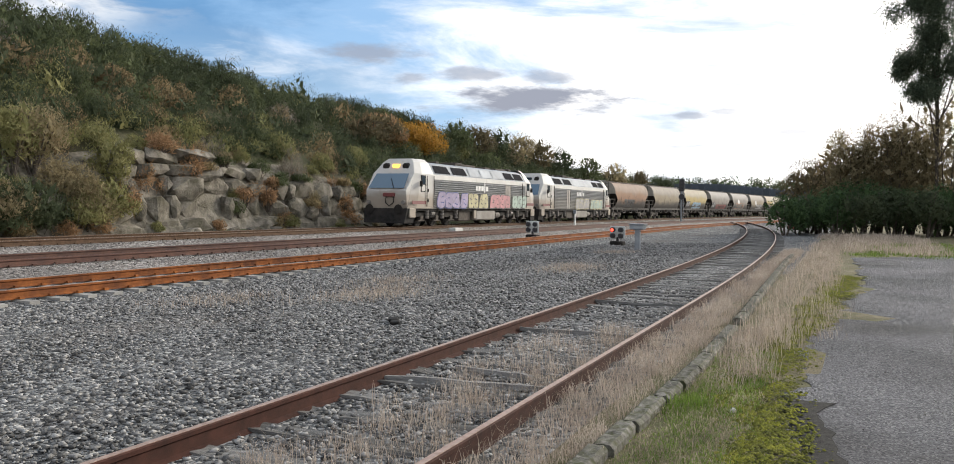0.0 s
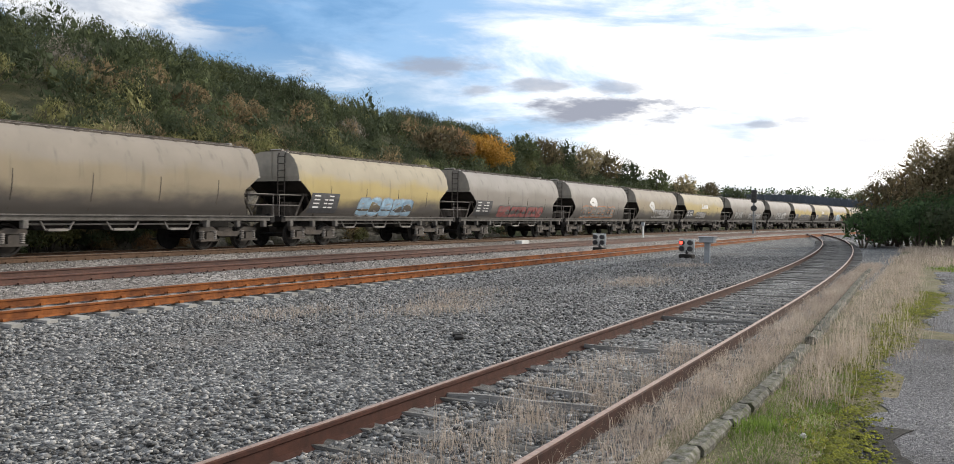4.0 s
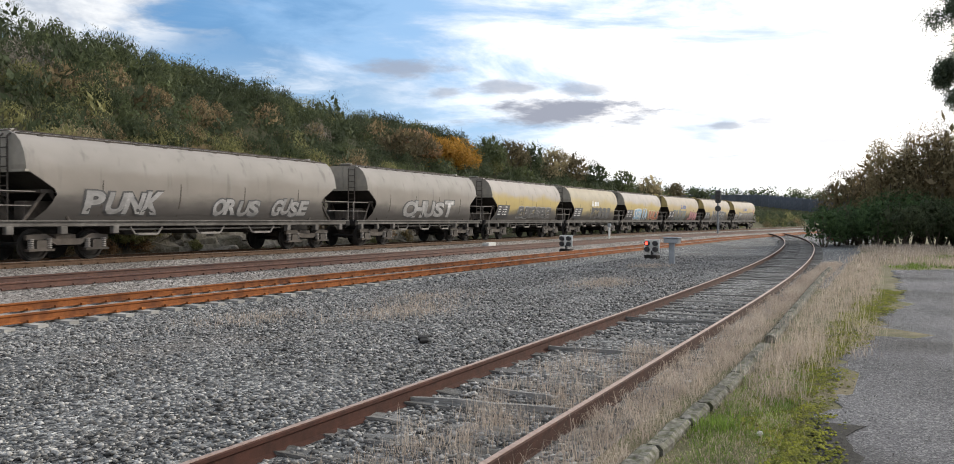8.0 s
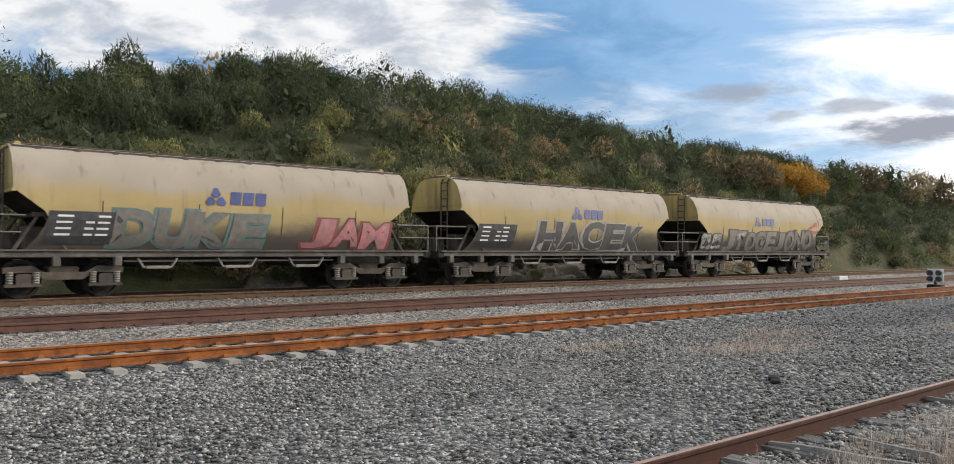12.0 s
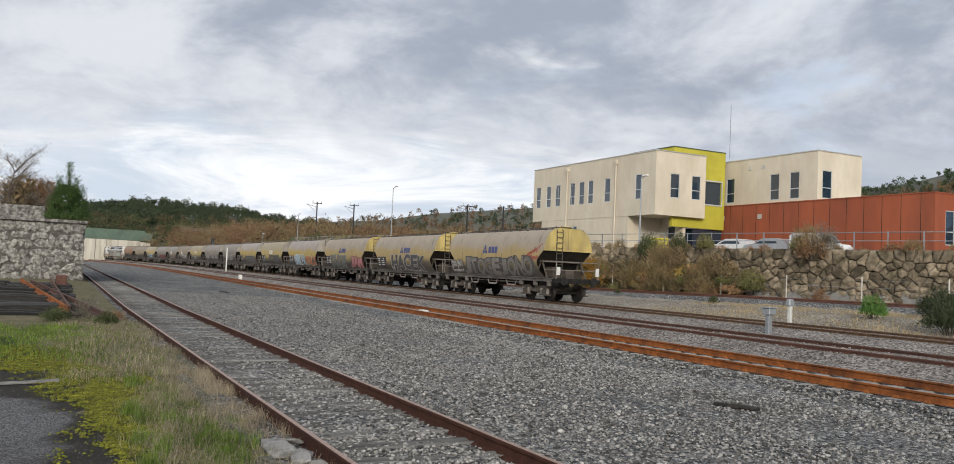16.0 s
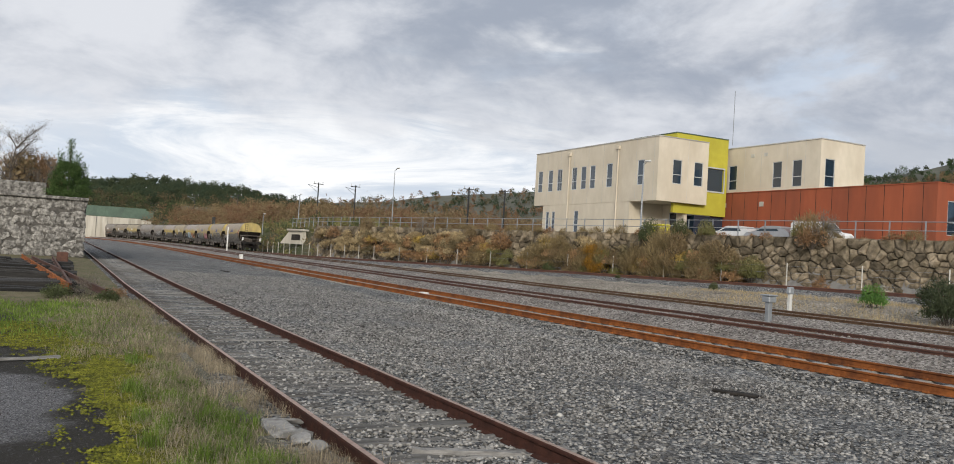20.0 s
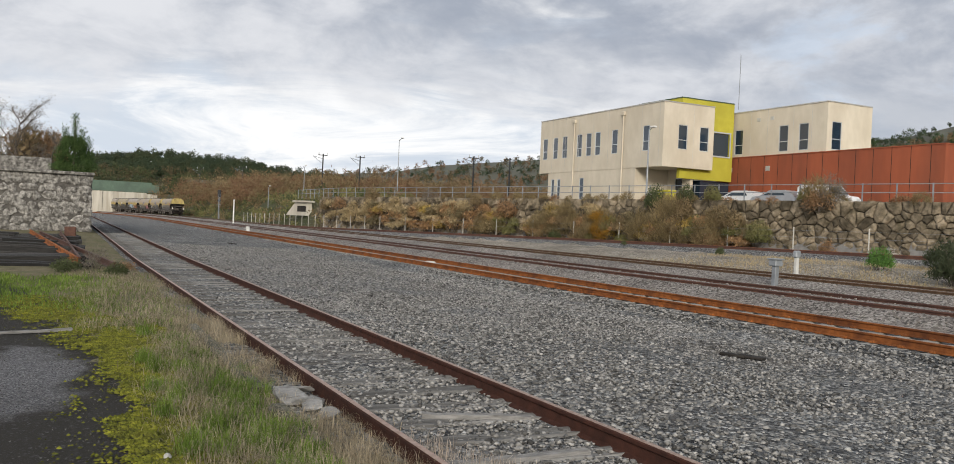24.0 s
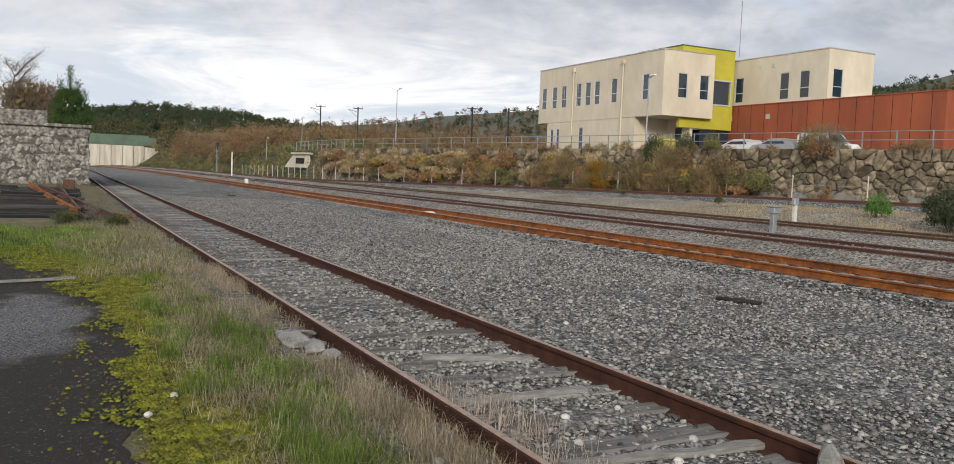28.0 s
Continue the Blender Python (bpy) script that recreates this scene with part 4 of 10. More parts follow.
def axle_box_mesh(s, x):
    y = s * 1.12
    pts = [(x - 0.4, 0.30), (x + 0.4, 0.30), (x + 0.4, 0.36), (x + 0.16, 0.37), (x + 0.16, 0.58), (x + 0.12, 0.61), (x - 0.12, 0.61), (x - 0.16, 0.58), (x - 0.16, 0.37), (x - 0.4, 0.36)]
    return Mesh().prism(pts, y - 0.1, y + 0.12).data("axle_box")


def spring_mesh(s, x):
    rings = []
    for k in range(11):
        rad, z = (0.095 if k % 2 else 0.07), 0.36 + 0.03 * k
        rings.append([(x + rad * math.cos(a), s * 1.12 + rad * math.sin(a), z) for a in np.linspace(0, 2 * math.pi, 11)[:-1]])
    return Mesh().sweep(rings).data("coil_spring")


def text_mesh(text, size, bold=0.0):
    cu = bpy.data.curves.new("letters", "FONT")
    cu.body, cu.size, cu.align_x = text, size, "CENTER"
    cu.resolution_u = 3
    cu.offset, cu.space_character = bold, 1.0 + bold * 2
    ob = bpy.data.objects.new("letters", cu)
    scene.collection.objects.link(ob)
    me = bpy.data.meshes.new_from_object(ob.evaluated_get(bpy.context.evaluated_depsgraph_get()))
    bpy.data.objects.remove(ob)
    bpy.data.curves.remove(cu)
    me.materials.clear()
    return me


def wrap_to_side(me, x, z, width, height, lean=0.0, proud=0.012, yfun=side_y, fat=0.0):
    """Lay flat lettering onto the near flank, scaled to a width and height; the flank's outside is seen from -y."""
    bm = bmesh.new()
    bm.from_mesh(me)
    bmesh.ops.subdivide_edges(bm, edges=[e for e in bm.edges if e.calc_length() > 0.4], cuts=2)
    co = np.array([v.co for v in bm.verts])
    lo, hi = co.min(0), co.max(0)
    for v in bm.verts:
        u, w = (v.co.x - lo[0]) / (hi[0] - lo[0]) - 0.5, (v.co.y - lo[1]) / (hi[1] - lo[1])
        zz_ = z + w * height
        v.co = (x + u * width + lean * w, -(yfun(zz_) + proud), zz_)
    bm.to_mesh(me)
    bm.free()
    return me


def graffiti(parent, text, x, z, width, height, fill, line=None, lean=0.1, yfun=side_y, fat=1.2):
    """Fat sprayed letters with an outline, each letter leaning its own way."""
    r = random.Random(len(text) + int(x * 10))
    n = len(text)
    w = width / n
    for k, ch in enumerate(text):
        xc, zc, hh, ln = x - width / 2 + (k + 0.5) * w, z + r.uniform(-0.03, 0.05), height * r.uniform(0.9, 1.08), lean + r.uniform(-0.08, 0.08)
        if line:
            part("graffiti_outline", wrap_to_side(text_mesh(ch, 1, 0.09), xc, zc - 0.05, w * fat, hh + 0.1, ln, 0.010 + 0.001 * k, yfun), COLOURS[line], parent)
        part("graffiti_letter", wrap_to_side(text_mesh(ch, 1, 0.045), xc, zc, w * 0.98, hh, ln, 0.022 + 0.001 * k, yfun), COLOURS[fill], parent)


def blob_graffiti(parent, x, z, width, height, fill, seed, yfun=side_y, n=4, line="charcoal"):
    """Sprayed letters too worn to read: rounded blocks that lean into one another."""
    w = width / n
    for k in range(n):
        x0 = x - width / 2 + k * w
        for name, mat, grow, proud in (("graffiti_outline", line, 0.05, 0.009 + 0.001 * k), ("graffiti_letter", fill, 0.0, 0.020 + 0.001 * k)):
            r2 = random.Random(seed * 31 + k)
            lean_ = r2.uniform(-0.2, 0.4)
            pts = []
            for i in range(16):
                a = 2 * math.pi * i / 16
                rx, rz = (w * 0.52 + grow) * r2.uniform(0.86, 1.08), (height * 0.52 + grow) * r2.uniform(0.9, 1.06)
                c, s_ = math.cos(a), math.sin(a)
                pz = z + height / 2 + math.copysign(abs(s_) ** 0.45, s_) * rz
                px = x0 + w / 2 + math.copysign(abs(c) ** 0.45, c) * rx + lean_ * (pz - z)
                pts.append((px, -(yfun(pz) + proud), pz))
            blob = part(name, Mesh().add(pts, [tuple(range(16))]), COLOURS[mat], parent)
        for q in range(2):
            zq = z + height * (0.3 + 0.32 * q) + r2.uniform(-0.05, 0.05)
            xa = x0 + w * (0.25 + 0.2 * r2.random()) + lean_ * (zq - z)
            xb, zb = xa + w * r2.uniform(0.15, 0.4), zq + height * r2.uniform(-0.12, 0.16)
            part("graffiti_stroke", Mesh().add([(xa, -(yfun(zq) + 0.032), zq), (xb, -(yfun(zb) + 0.032), zb), (xb, -(yfun(zb + 0.06) + 0.032), zb + 0.06), (xa, -(yfun(zq + 0.06) + 0.032), zq + 0.06)], [(0, 1, 2, 3)]), COLOURS[line], blob)


def plate(parent, name, x0, x1, z0, z1, mat, yfun=side_y, proud=0.014, label="", skew=0.0):
    m = Mesh()
    n = 4
    for i in range(n):
        za, zb = z0 + (z1 - z0) * i / n, z0 + (z1 - z0) * (i + 1) / n
        sa, sb = skew * i / n, skew * (i + 1) / n
        m.add([(x0 + sa, -(yfun(za) + proud), za), (x1 + sa, -(yfun(za) + proud), za), (x1 + sb, -(yfun(zb) + proud), zb), (x0 + sb, -(yfun(zb) + proud), zb)], [(0, 1, 2, 3)])
    return part(name, m, mat, parent, label)


def build_wagon(paint, ends, label, last=False):
    root = tagged(new("hopper_wagon"), label, "freight wagon", "wagons of the train")
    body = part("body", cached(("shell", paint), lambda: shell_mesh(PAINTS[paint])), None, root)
    for x in (-3.6, -1.2, 1.2, 3.6):
        for t in (-1, 1):
            part("seam", cached(("seam", x, t), lambda: seam_mesh(x, t)), M_FRAME, body)
    for s in (-1, 1):
        e = M_ENDY if (ends == "yellow" or (last and s > 0)) else M_ENDG
        key = ("end", s, e.name)
        part("end_panel", cached(key, lambda: end_panel_mesh(s)), e, root)
        # slope sheets are dark in colour for the shade under the hood
        part("slope_sheet", cached(("slope", s), lambda: slope_mesh(s)), M_DARK if ends != "yellow" else M_ENDD, root, "sloping end sheet, darkened for the shade under the hood")
        part("end_brace", cached(("brace", s), lambda: brace_mesh(s)), M_FRAME if ends != "yellow" else M_ENDD, root)
        part("ladder", cached(("ladder", s), lambda: ladder_mesh(s)), M_FRAME, root)
        for k, (pts, rad) in enumerate(handrail_bars(s)):
            part("handrail", cached(("hand", s, k), lambda: Mesh().pipe(pts, rad, 6).data("handrail")), M_PALEST, root)
        part("sole_bar", cached(("sole", s), lambda: sole_bar_mesh(s)), M_SOLE, root)
        part("discharge_gear", cached(("gear", s), lambda: gear_mesh(s)), M_PALEST, root)
        for y in (-0.88, 0.88):
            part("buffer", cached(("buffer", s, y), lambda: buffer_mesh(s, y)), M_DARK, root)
        bogie = part("bogie", cached("bolster", lambda: Mesh().box(-0.35, -1.0, 0.5, 0.35, 1.0, 0.78, bevel=0.04).data("bogie")), M_FRAME, root)
        bogie.location = (s * 4.35, 0, 0)
        for t in (-1, 1):
            part("side_frame", cached(("bf", t), lambda: bogie_frame_mesh(t)), M_FRAME, bogie)
            for x in (-0.92, 0.92):
                part("axle_box", cached(("ab", t, x), lambda: axle_box_mesh(t, x)), M_FRAME, bogie)
                if t < 0:
                    for dx in (-0.28, 0.28):
                        part("coil_spring", cached(("cs", t, x + dx), lambda: spring_mesh(t, x + dx)), M_PALEST, bogie)
        for x in (-0.92, 0.92):
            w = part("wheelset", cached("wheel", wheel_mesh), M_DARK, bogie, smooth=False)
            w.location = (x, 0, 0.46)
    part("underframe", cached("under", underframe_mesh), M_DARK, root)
    part("roof_walkway", cached("walk", walkway_mesh), M_FRAME, root)
    return root


def data_panel(root, x0=-4.9, label="black data panel with worn lettering"):
    p = plate(root, "data_panel", x0, x0 + 1.75, 1.32, 2.12, M_BLACKP, label=label, skew=0.12)
    m = Mesh()
    r = random.Random(3)
    for row in range(4):
        z = 1.98 - row * 0.15
        for k, (a, b) in enumerate(((0.2, 0.55), (0.85, 1.05), (1.12, 1.4))):
            if row == 0 and k == 1:
                continue
            xx = x0 + a + (z - 1.32) * 0.15
            m.add([(xx, -(side_y(z) + 0.02), z), (xx + (b - a), -(side_y(z) + 0.02), z), (xx + (b - a), -(side_y(z + 0.05) + 0.02), z + 0.05), (xx, -(side_y(z + 0.05) + 0.02), z + 0.05)], [(0, 1, 2, 3)])
    part("lettering", m, M_WHITE, p)


def owner_mark(root, x, z, size, mat):
    """The owner's mark as plain shapes: a triangle of three lozenges and three blocks."""
    y = lambda zz_: -(side_y(zz_) + 0.018)
    for dx, dz, turn in ((0.0, 0.42, 1.57), (-0.3, -0.06, 3.67), (0.3, -0.06, 5.76)):
        c = (x + dx * size, z + (dz + 0.2) * size)
        pts = [(c[0] + size * 0.27 * math.cos(a + turn), c[1] + size * 0.27 * math.sin(a + turn)) for a in (0.35, 1.9, 2.7, 3.6, 4.4, 5.9)]
        part("mark_lozenge", Mesh().add([(px, y(pz), pz) for px, pz in pts], [tuple(range(6))]), mat, root)
    for k in range(3):
        x0 = x + size * (0.8 + k * 0.72)
        part("mark_block", Mesh().add([(x0, y(z), z), (x0 + size * 0.58, y(z), z), (x0 + size * 0.66, y(z + size * 0.7), z + size * 0.7), (x0 + size * 0.06, y(z + size * 0.7), z + size * 0.7)], [(0, 1, 2, 3)]), mat, root)


WAGON_LIST = (
    ("salmon", "dusty salmon-painted grain hopper wagon with black scrawls"), ("beige", "dusty beige grain hopper wagon"),
    ("yellow", "faded yellow grain hopper wagon with blue and silver graffiti"), ("grey", "dusty dark grey grain hopper wagon with faint red graffiti"),
    ("grey", "dusty grey grain hopper wagon with a white half-moon and orange graffiti"), ("beige", "dusty beige grain hopper wagon with a white half-moon"),
    ("yellow", "faded yellow grain hopper wagon with a black data panel"), ("grey", "dusty grey-brown grain hopper wagon with silver graffiti letters"),
    ("grey", "dusty grey-brown grain hopper wagon with large silver graffiti"), ("band", "grey grain hopper wagon with a yellow band and grey graffiti"),
    ("yellow", "faded yellow grain hopper wagon with a white mark"), ("band", "grain hopper wagon with a yellow band, blue and red graffiti"),
    ("ochre", "dusty ochre grain hopper wagon with grey and red graffiti"), ("ochre", "dusty ochre grain hopper wagon with black and white graffiti"),
    ("ochre", "dusty ochre grain hopper wagon with a yellow end and outlined graffiti"))


def build_wagons():
    out = []
    for i, (paint, label) in enumerate(WAGON_LIST):
        out.append(build_wagon(paint, "yellow" if i >= 12 else "grey", label, last=i == 14))
    w = {i + 1: o for i, o in enumerate(out)}
    blob_graffiti(w[1], -1.0, 1.3, 3.6, 0.7, "charcoal", 3, n=7)
    blob_graffiti(w[3], 0.3, 1.25, 4.2, 0.75, "skyblue", 5, n=5, line="silver")
    blob_graffiti(w[4], 0.5, 1.25, 5.6, 0.6, "maroon", 6, n=8)
    blob_graffiti(w[5], -0.5, 1.3, 6.5, 0.75, "dust", 7, n=7, line="orange")
    blob_graffiti(w[6], 1.2, 1.3, 5.0, 0.7, "silver", 8, n=6)
    for k in (5, 6):
        m = Mesh()
        pts = [(-1.6 + 0.75 * math.cos(a), 2.1 + 0.6 * math.sin(a)) for a in np.linspace(-0.5, math.pi * 0.9, 14)]
        m.add([(px, -(side_y(pz) + 0.014), pz) for px, pz in pts], [tuple(range(14))])
        part("half_moon", m, M_WHITE, w[k], "worn white half-moon")
    graffiti(w[8], "PUNK", -3.0, 1.35, 2.2, 0.75, "silver", "charcoal")
    graffiti(w[8], "ORUS", 0.9, 1.35, 1.9, 0.6, "silver", "charcoal")
    graffiti(w[8], "GUSE", 3.2, 1.35, 1.7, 0.6, "silver", "charcoal")
    graffiti(w[9], "CHUST", 0.2, 1.35, 5.2, 0.85, "silver", "charcoal")
    blob_graffiti(w[7], -1.0, 1.35, 2.6, 0.55, "silver", 9, n=3)
    blob_graffiti(w[10], 1.0, 1.35, 5.6, 0.7, "charcoal", 10, n=6, line="silver")
    blob_graffiti(w[11], 1.2, 1.35, 4.6, 0.8, "charcoal", 11, n=5, line="charcoal")
    graffiti(w[12], "SERVA", -0.8, 1.28, 4.0, 0.9, "skyblue", "white")
    graffiti(w[12], "RULZ", 3.2, 1.28, 3.3, 0.75, "red", "lemon")
    graffiti(w[13], "DUKE", -1.4, 1.25, 4.0, 0.95, "dust", "teal")
    graffiti(w[13], "JAM", 3.3, 1.25, 3.0, 0.8, "pink", "maroon")
    graffiti(w[14], "HACEK", 0.9, 1.22, 5.9, 1.05, "charcoal", "silver")
    blob_graffiti(w[15], -4.4, 1.3, 1.5, 0.65, "silver", 12, n=4)
    graffiti(w[15], "JTOGEJONO", 0.45, 1.22, 7.9, 0.95, "dust", "charcoal", lean=0.0, fat=1.5)
    for k in (3, 4, 7, 10, 11, 12, 13, 14):
        data_panel(w[k])
    for k, mt in ((7, M_WHITE), (11, M_WHITE), (13, M_BLUE), (14, M_BLUE), (15, M_BLUE)):
        owner_mark(w[k], -0.75 if k != 14 else 0.0, 2.42 if k > 12 else 2.3, 0.5, mt)
    m = Mesh()
    rp = random.Random(77)
    low_, high_ = [], []
    for k in range(17):
        u = k / 16
        xx = 3.35 + 2.0 * u
        zc, hh = 2.02 + 0.5 * u, (0.16 + 0.24 * u) * rp.uniform(0.75, 1.15)
        low_.append((xx, zc - hh * 0.8)), high_.append((xx, min(zc + hh, 2.95)))
    for (xa, za), (xb, zb), (xc, zc), (xd, zd) in zip(low_, low_[1:], high_[1:], high_):
        ends = [(min(p, end_x(q) - 0.02), -(side_y(q) + 0.013), q) for p, q in ((xa, za), (xb, zb), (xc, zc), (xd, zd))]
        m.add(ends, [(0, 1, 2, 3)])
    part("paint_patch", m, material("red_primer", (0.26, 0.07, 0.045), (0.33, 0.10, 0.065), 5, 0.7, bump=0.1), w[15], "red paint patch")
    for y in (-1.15, 1.15):
        part("tail_board", Mesh().box(6.47, y - 0.1, 1.35, 6.49, y + 0.1, 1.75), M_WHITE, w[15], "red and white tail board")
    return out


# ---- locomotives ----
M_LWHITE = paint_material("dirty_white_loco_paint", (0.50, 0.485, 0.455), (0.50, 0.482, 0.45), (0.31, 0.265, 0.215), rough=0.5)
M_LGREY = paint_material("dark_grey_corrugated_paint", (0.17, 0.176, 0.18), (0.17, 0.174, 0.176), (0.2, 0.188, 0.17), rough=0.38)
M_LROOF = material("pale_grey_roof_paint", (0.24, 0.26, 0.285), (0.31, 0.335, 0.36), 2, 0.6, bump=0.1, c=(0.2, 0.21, 0.22), spec=0.2)
M_LOUVRE = material("black_louvre", (0.012, 0.012, 0.014), (0.022, 0.022, 0.026), 4, 0.9, bump=0, spec=0.05)
M_MAROON = material("maroon_stripe_paint", (0.13, 0.03, 0.03), (0.17, 0.045, 0.04), 4, 0.6, bump=0.1)
M_GLASS = glass_material("windscreen_glass", (0.10, 0.16, 0.22))
M_DGLASS = glass_material("dark_glass")
M_AMBER = glow_material("lit_destination_sign", (1.0, 0.55, 0.10), 1.3)
M_TANK = material("grey_tank_steel", (0.20, 0.185, 0.165), (0.29, 0.27, 0.24), 3, 0.65, bump=0.15, c=(0.14, 0.12, 0.10))


def cab_mesh(s, length):
    """A cab with a raked windscreen, at the end s of the body."""
    m = Mesh()
    L = 9.3
    prof = lambda w: [(-1.42 * w, 1.0), (-1.42 * w, 2.9), (-1.05 * w, 3.55), (-0.8 * w, 3.74), (0.8 * w, 3.74), (1.05 * w, 3.55), (1.42 * w, 2.9), (1.42 * w, 1.0)]
    nose = {1.0: 0.02, 2.9: 0.72, 3.55: 1.22, 3.74: 1.4}
    front, mid, back = [], [], []
    for y, z in prof(0.90):
        front.append((s * (L - nose[z]), y, z))
    # a knee at the foot of the windscreen
    for y, z in prof(1.0):
        mid.append((s * (L - 0.75 - nose[z] * 0.8), y, z))
        back.append((s * (L - length), y, z))
    m.sweep([front, mid, back], caps=False)
    ym = 1.42 * 0.9
    knee = [(s * (L - 0.0), -ym, 1.0), (s * (L - 0.0), ym, 1.0), (s * (L + 0.06), ym * 0.97, 1.95), (s * (L + 0.06), -ym * 0.97, 1.95)]
    v = knee + [(s * (L - 0.72), -ym, 2.9), (s * (L - 0.72), ym, 2.9), (s * (L - 1.22), -1.05 * 0.9, 3.55), (s * (L - 1.22), 1.05 * 0.9, 3.55), (s * (L - 1.4), -0.72, 3.74), (s * (L - 1.4), 0.72, 3.74)]
    m.add(v, [(0, 1, 2, 3), (3, 2, 5, 4), (4, 5, 7, 6), (6, 7, 9, 8), (0, 3, 4), (1, 5, 2)])
    return m


def coil(x, y, z0, z1, rad):
    rings = []
    for k in range(13):
        r_ = rad if k % 2 else rad * 0.72
        rings.append([(x + r_ * math.cos(a), y + r_ * math.sin(a), z0 + (z1 - z0) * k / 12) for a in np.linspace(0, 2 * math.pi, 13)[:-1]])
    return Mesh().sweep(rings)


def build_loco(label, seed):
    root = tagged(new("locomotive"), label, "locomotive", "locomotives of the train")
    L = 9.3
    for s, ln in ((-1, 2.7), (1, 2.0)):
        cab = part("cab", cab_mesh(s, ln), M_LWHITE, root, "dirty white cab")
        a, b = Vector((s * (L + 0.02), 0, 2.05)), Vector((s * (L - 0.66), 0, 2.86))
        off = Vector((s * 0.035, 0, 0.03))
        m = Mesh()
        m.add([a + off + Vector((0, -1.12, 0)), a + off + Vector((0, 1.12, 0)), b + off + Vector((0, 1.02, 0)), b + off + Vector((0, -1.02, 0))], [(0, 1, 2, 3)])
        part("windscreen", m, M_GLASS, cab, "raked windscreen glass")
        part("wiper", Mesh().cyl(a + off * 2 + Vector((0, -0.5, -0.05)), a.lerp(b, 0.6) + off * 2 + Vector((0, -0.1, 0)), 0.02, 5), M_DARK, cab)
        for y in (-0.62, 0.62):
            m = Mesh().cyl((s * (L - 1.25), y, 3.32), (s * (L - 0.92), y, 3.28), 0.19, 14)
            part("horn_port", m, M_DARK, cab)
            part("headlight", Mesh().cyl((s * (L - 0.02), y * 1.75, 1.32), (s * (L + 0.13), y * 1.75, 1.32), 0.11, 12), M_PALEST, cab)
        part("number_box", Mesh().box(*sorted_box(s * (L - 1.2), s * (L - 0.9), -0.2, 0.2, 3.22, 3.42), bevel=0.02), M_AMBER if (s < 0 and seed == 1) else M_DGLASS, cab, "lit amber sign" if (s < 0 and seed == 1) else "dark sign")
        part("jumper_box", Mesh().box(*sorted_box(s * (L + 0.03), s * (L + 0.15), -0.55, 0.15, 1.62, 1.82), bevel=0.02), M_MAROON, cab)
        part("jumper_cable", Mesh().pipe([(s * (L + 0.12), -0.5, 1.65), (s * (L + 0.2), -0.55, 1.3), (s * (L + 0.22), -0.3, 1.12), (s * (L + 0.2), -0.05, 1.3), (s * (L + 0.12), -0.05, 1.65)], 0.025), M_DARK, cab)
        for yy_ in (-1, 1):
            wx = s * (L - 1.5)
            f = part("side_window", Mesh().box(*sorted_box(wx - 0.27, wx + 0.27, yy_ * 1.405, yy_ * 1.435, 1.9, 2.82), bevel=0.01), M_DARK, cab, "black framed cab side window")
            part("pane", Mesh().box(*sorted_box(wx - 0.2, wx + 0.2, yy_ * 1.43, yy_ * 1.44, 2.35, 2.76)), M_DGLASS, f)
            part("lower_pane", Mesh().box(*sorted_box(wx - 0.2, wx + 0.2, yy_ * 1.43, yy_ * 1.44, 1.95, 2.3)), M_LWHITE, f)
            dx = s * (L - 2.26)
            if ln > 2.3:
                d = part("cab_door", Mesh().box(*sorted_box(dx - 0.32, dx + 0.32, yy_ * 1.41, yy_ * 1.432, 1.12, 2.85), bevel=0.012), M_LWHITE, cab)
                for z in (1.45, 2.0):
                    part("door_handle", Mesh().box(*sorted_box(dx + s * 0.2 - 0.07, dx + s * 0.2 + 0.07, yy_ * 1.43, yy_ * 1.445, z - 0.1, z + 0.1)), M_DARK, d)
            for x in (dx - 0.4, dx + 0.4):
                part("grab_rail", Mesh().cyl((x, yy_ * 1.47, 1.1), (x, yy_ * 1.47, 2.8), 0.022, 6), M_FRAME, cab)
            part("stripe", Mesh().box(*sorted_box(s * (L - 0.3), s * (L - 1.85), yy_ * 1.41, yy_ * 1.428, 1.24, 1.42)), M_MAROON, cab, "maroon stripe")
            part("mirror", Mesh().box(*sorted_box(wx + s * 0.36, wx + s * 0.44, yy_ * 1.44, yy_ * 1.6, 2.2, 2.5), bevel=0.02), M_DARK, cab)
            # apron behind the bogie and steps
            part("apron", Mesh().box(*sorted_box(s * (L - 0.75), s * (L - 0.1), yy_ * 1.30, yy_ * 1.40, 0.5, 1.02), bevel=0.03), M_LWHITE, root)
        plow = Mesh()
        plow.sweep([[(s * (L + 0.1), -1.35, 1.0), (s * (L + 0.1), 1.35, 1.0), (s * (L - 0.9), 1.35, 1.0), (s * (L - 0.9), -1.35, 1.0)],
                    [(s * (L + 0.25), -1.25, 0.2), (s * (L + 0.25), 1.25, 0.2), (s * (L - 0.6), 1.3, 0.2), (s * (L - 0.6), -1.3, 0.2)]])
        part("snow_plough", plow, M_DARK, root, "black snow plough and buffer beam")
        for y in (-0.9, 0.9):
            b_ = Mesh().cyl((s * (L + 0.05), y, 0.96), (s * (L + 0.28), y, 0.96), 0.12, 10).cyl((s * (L + 0.26), y, 0.96), (s * (L + 0.30), y, 0.96), 0.25, 14)
            part("buffer", b_, M_DARK, root)
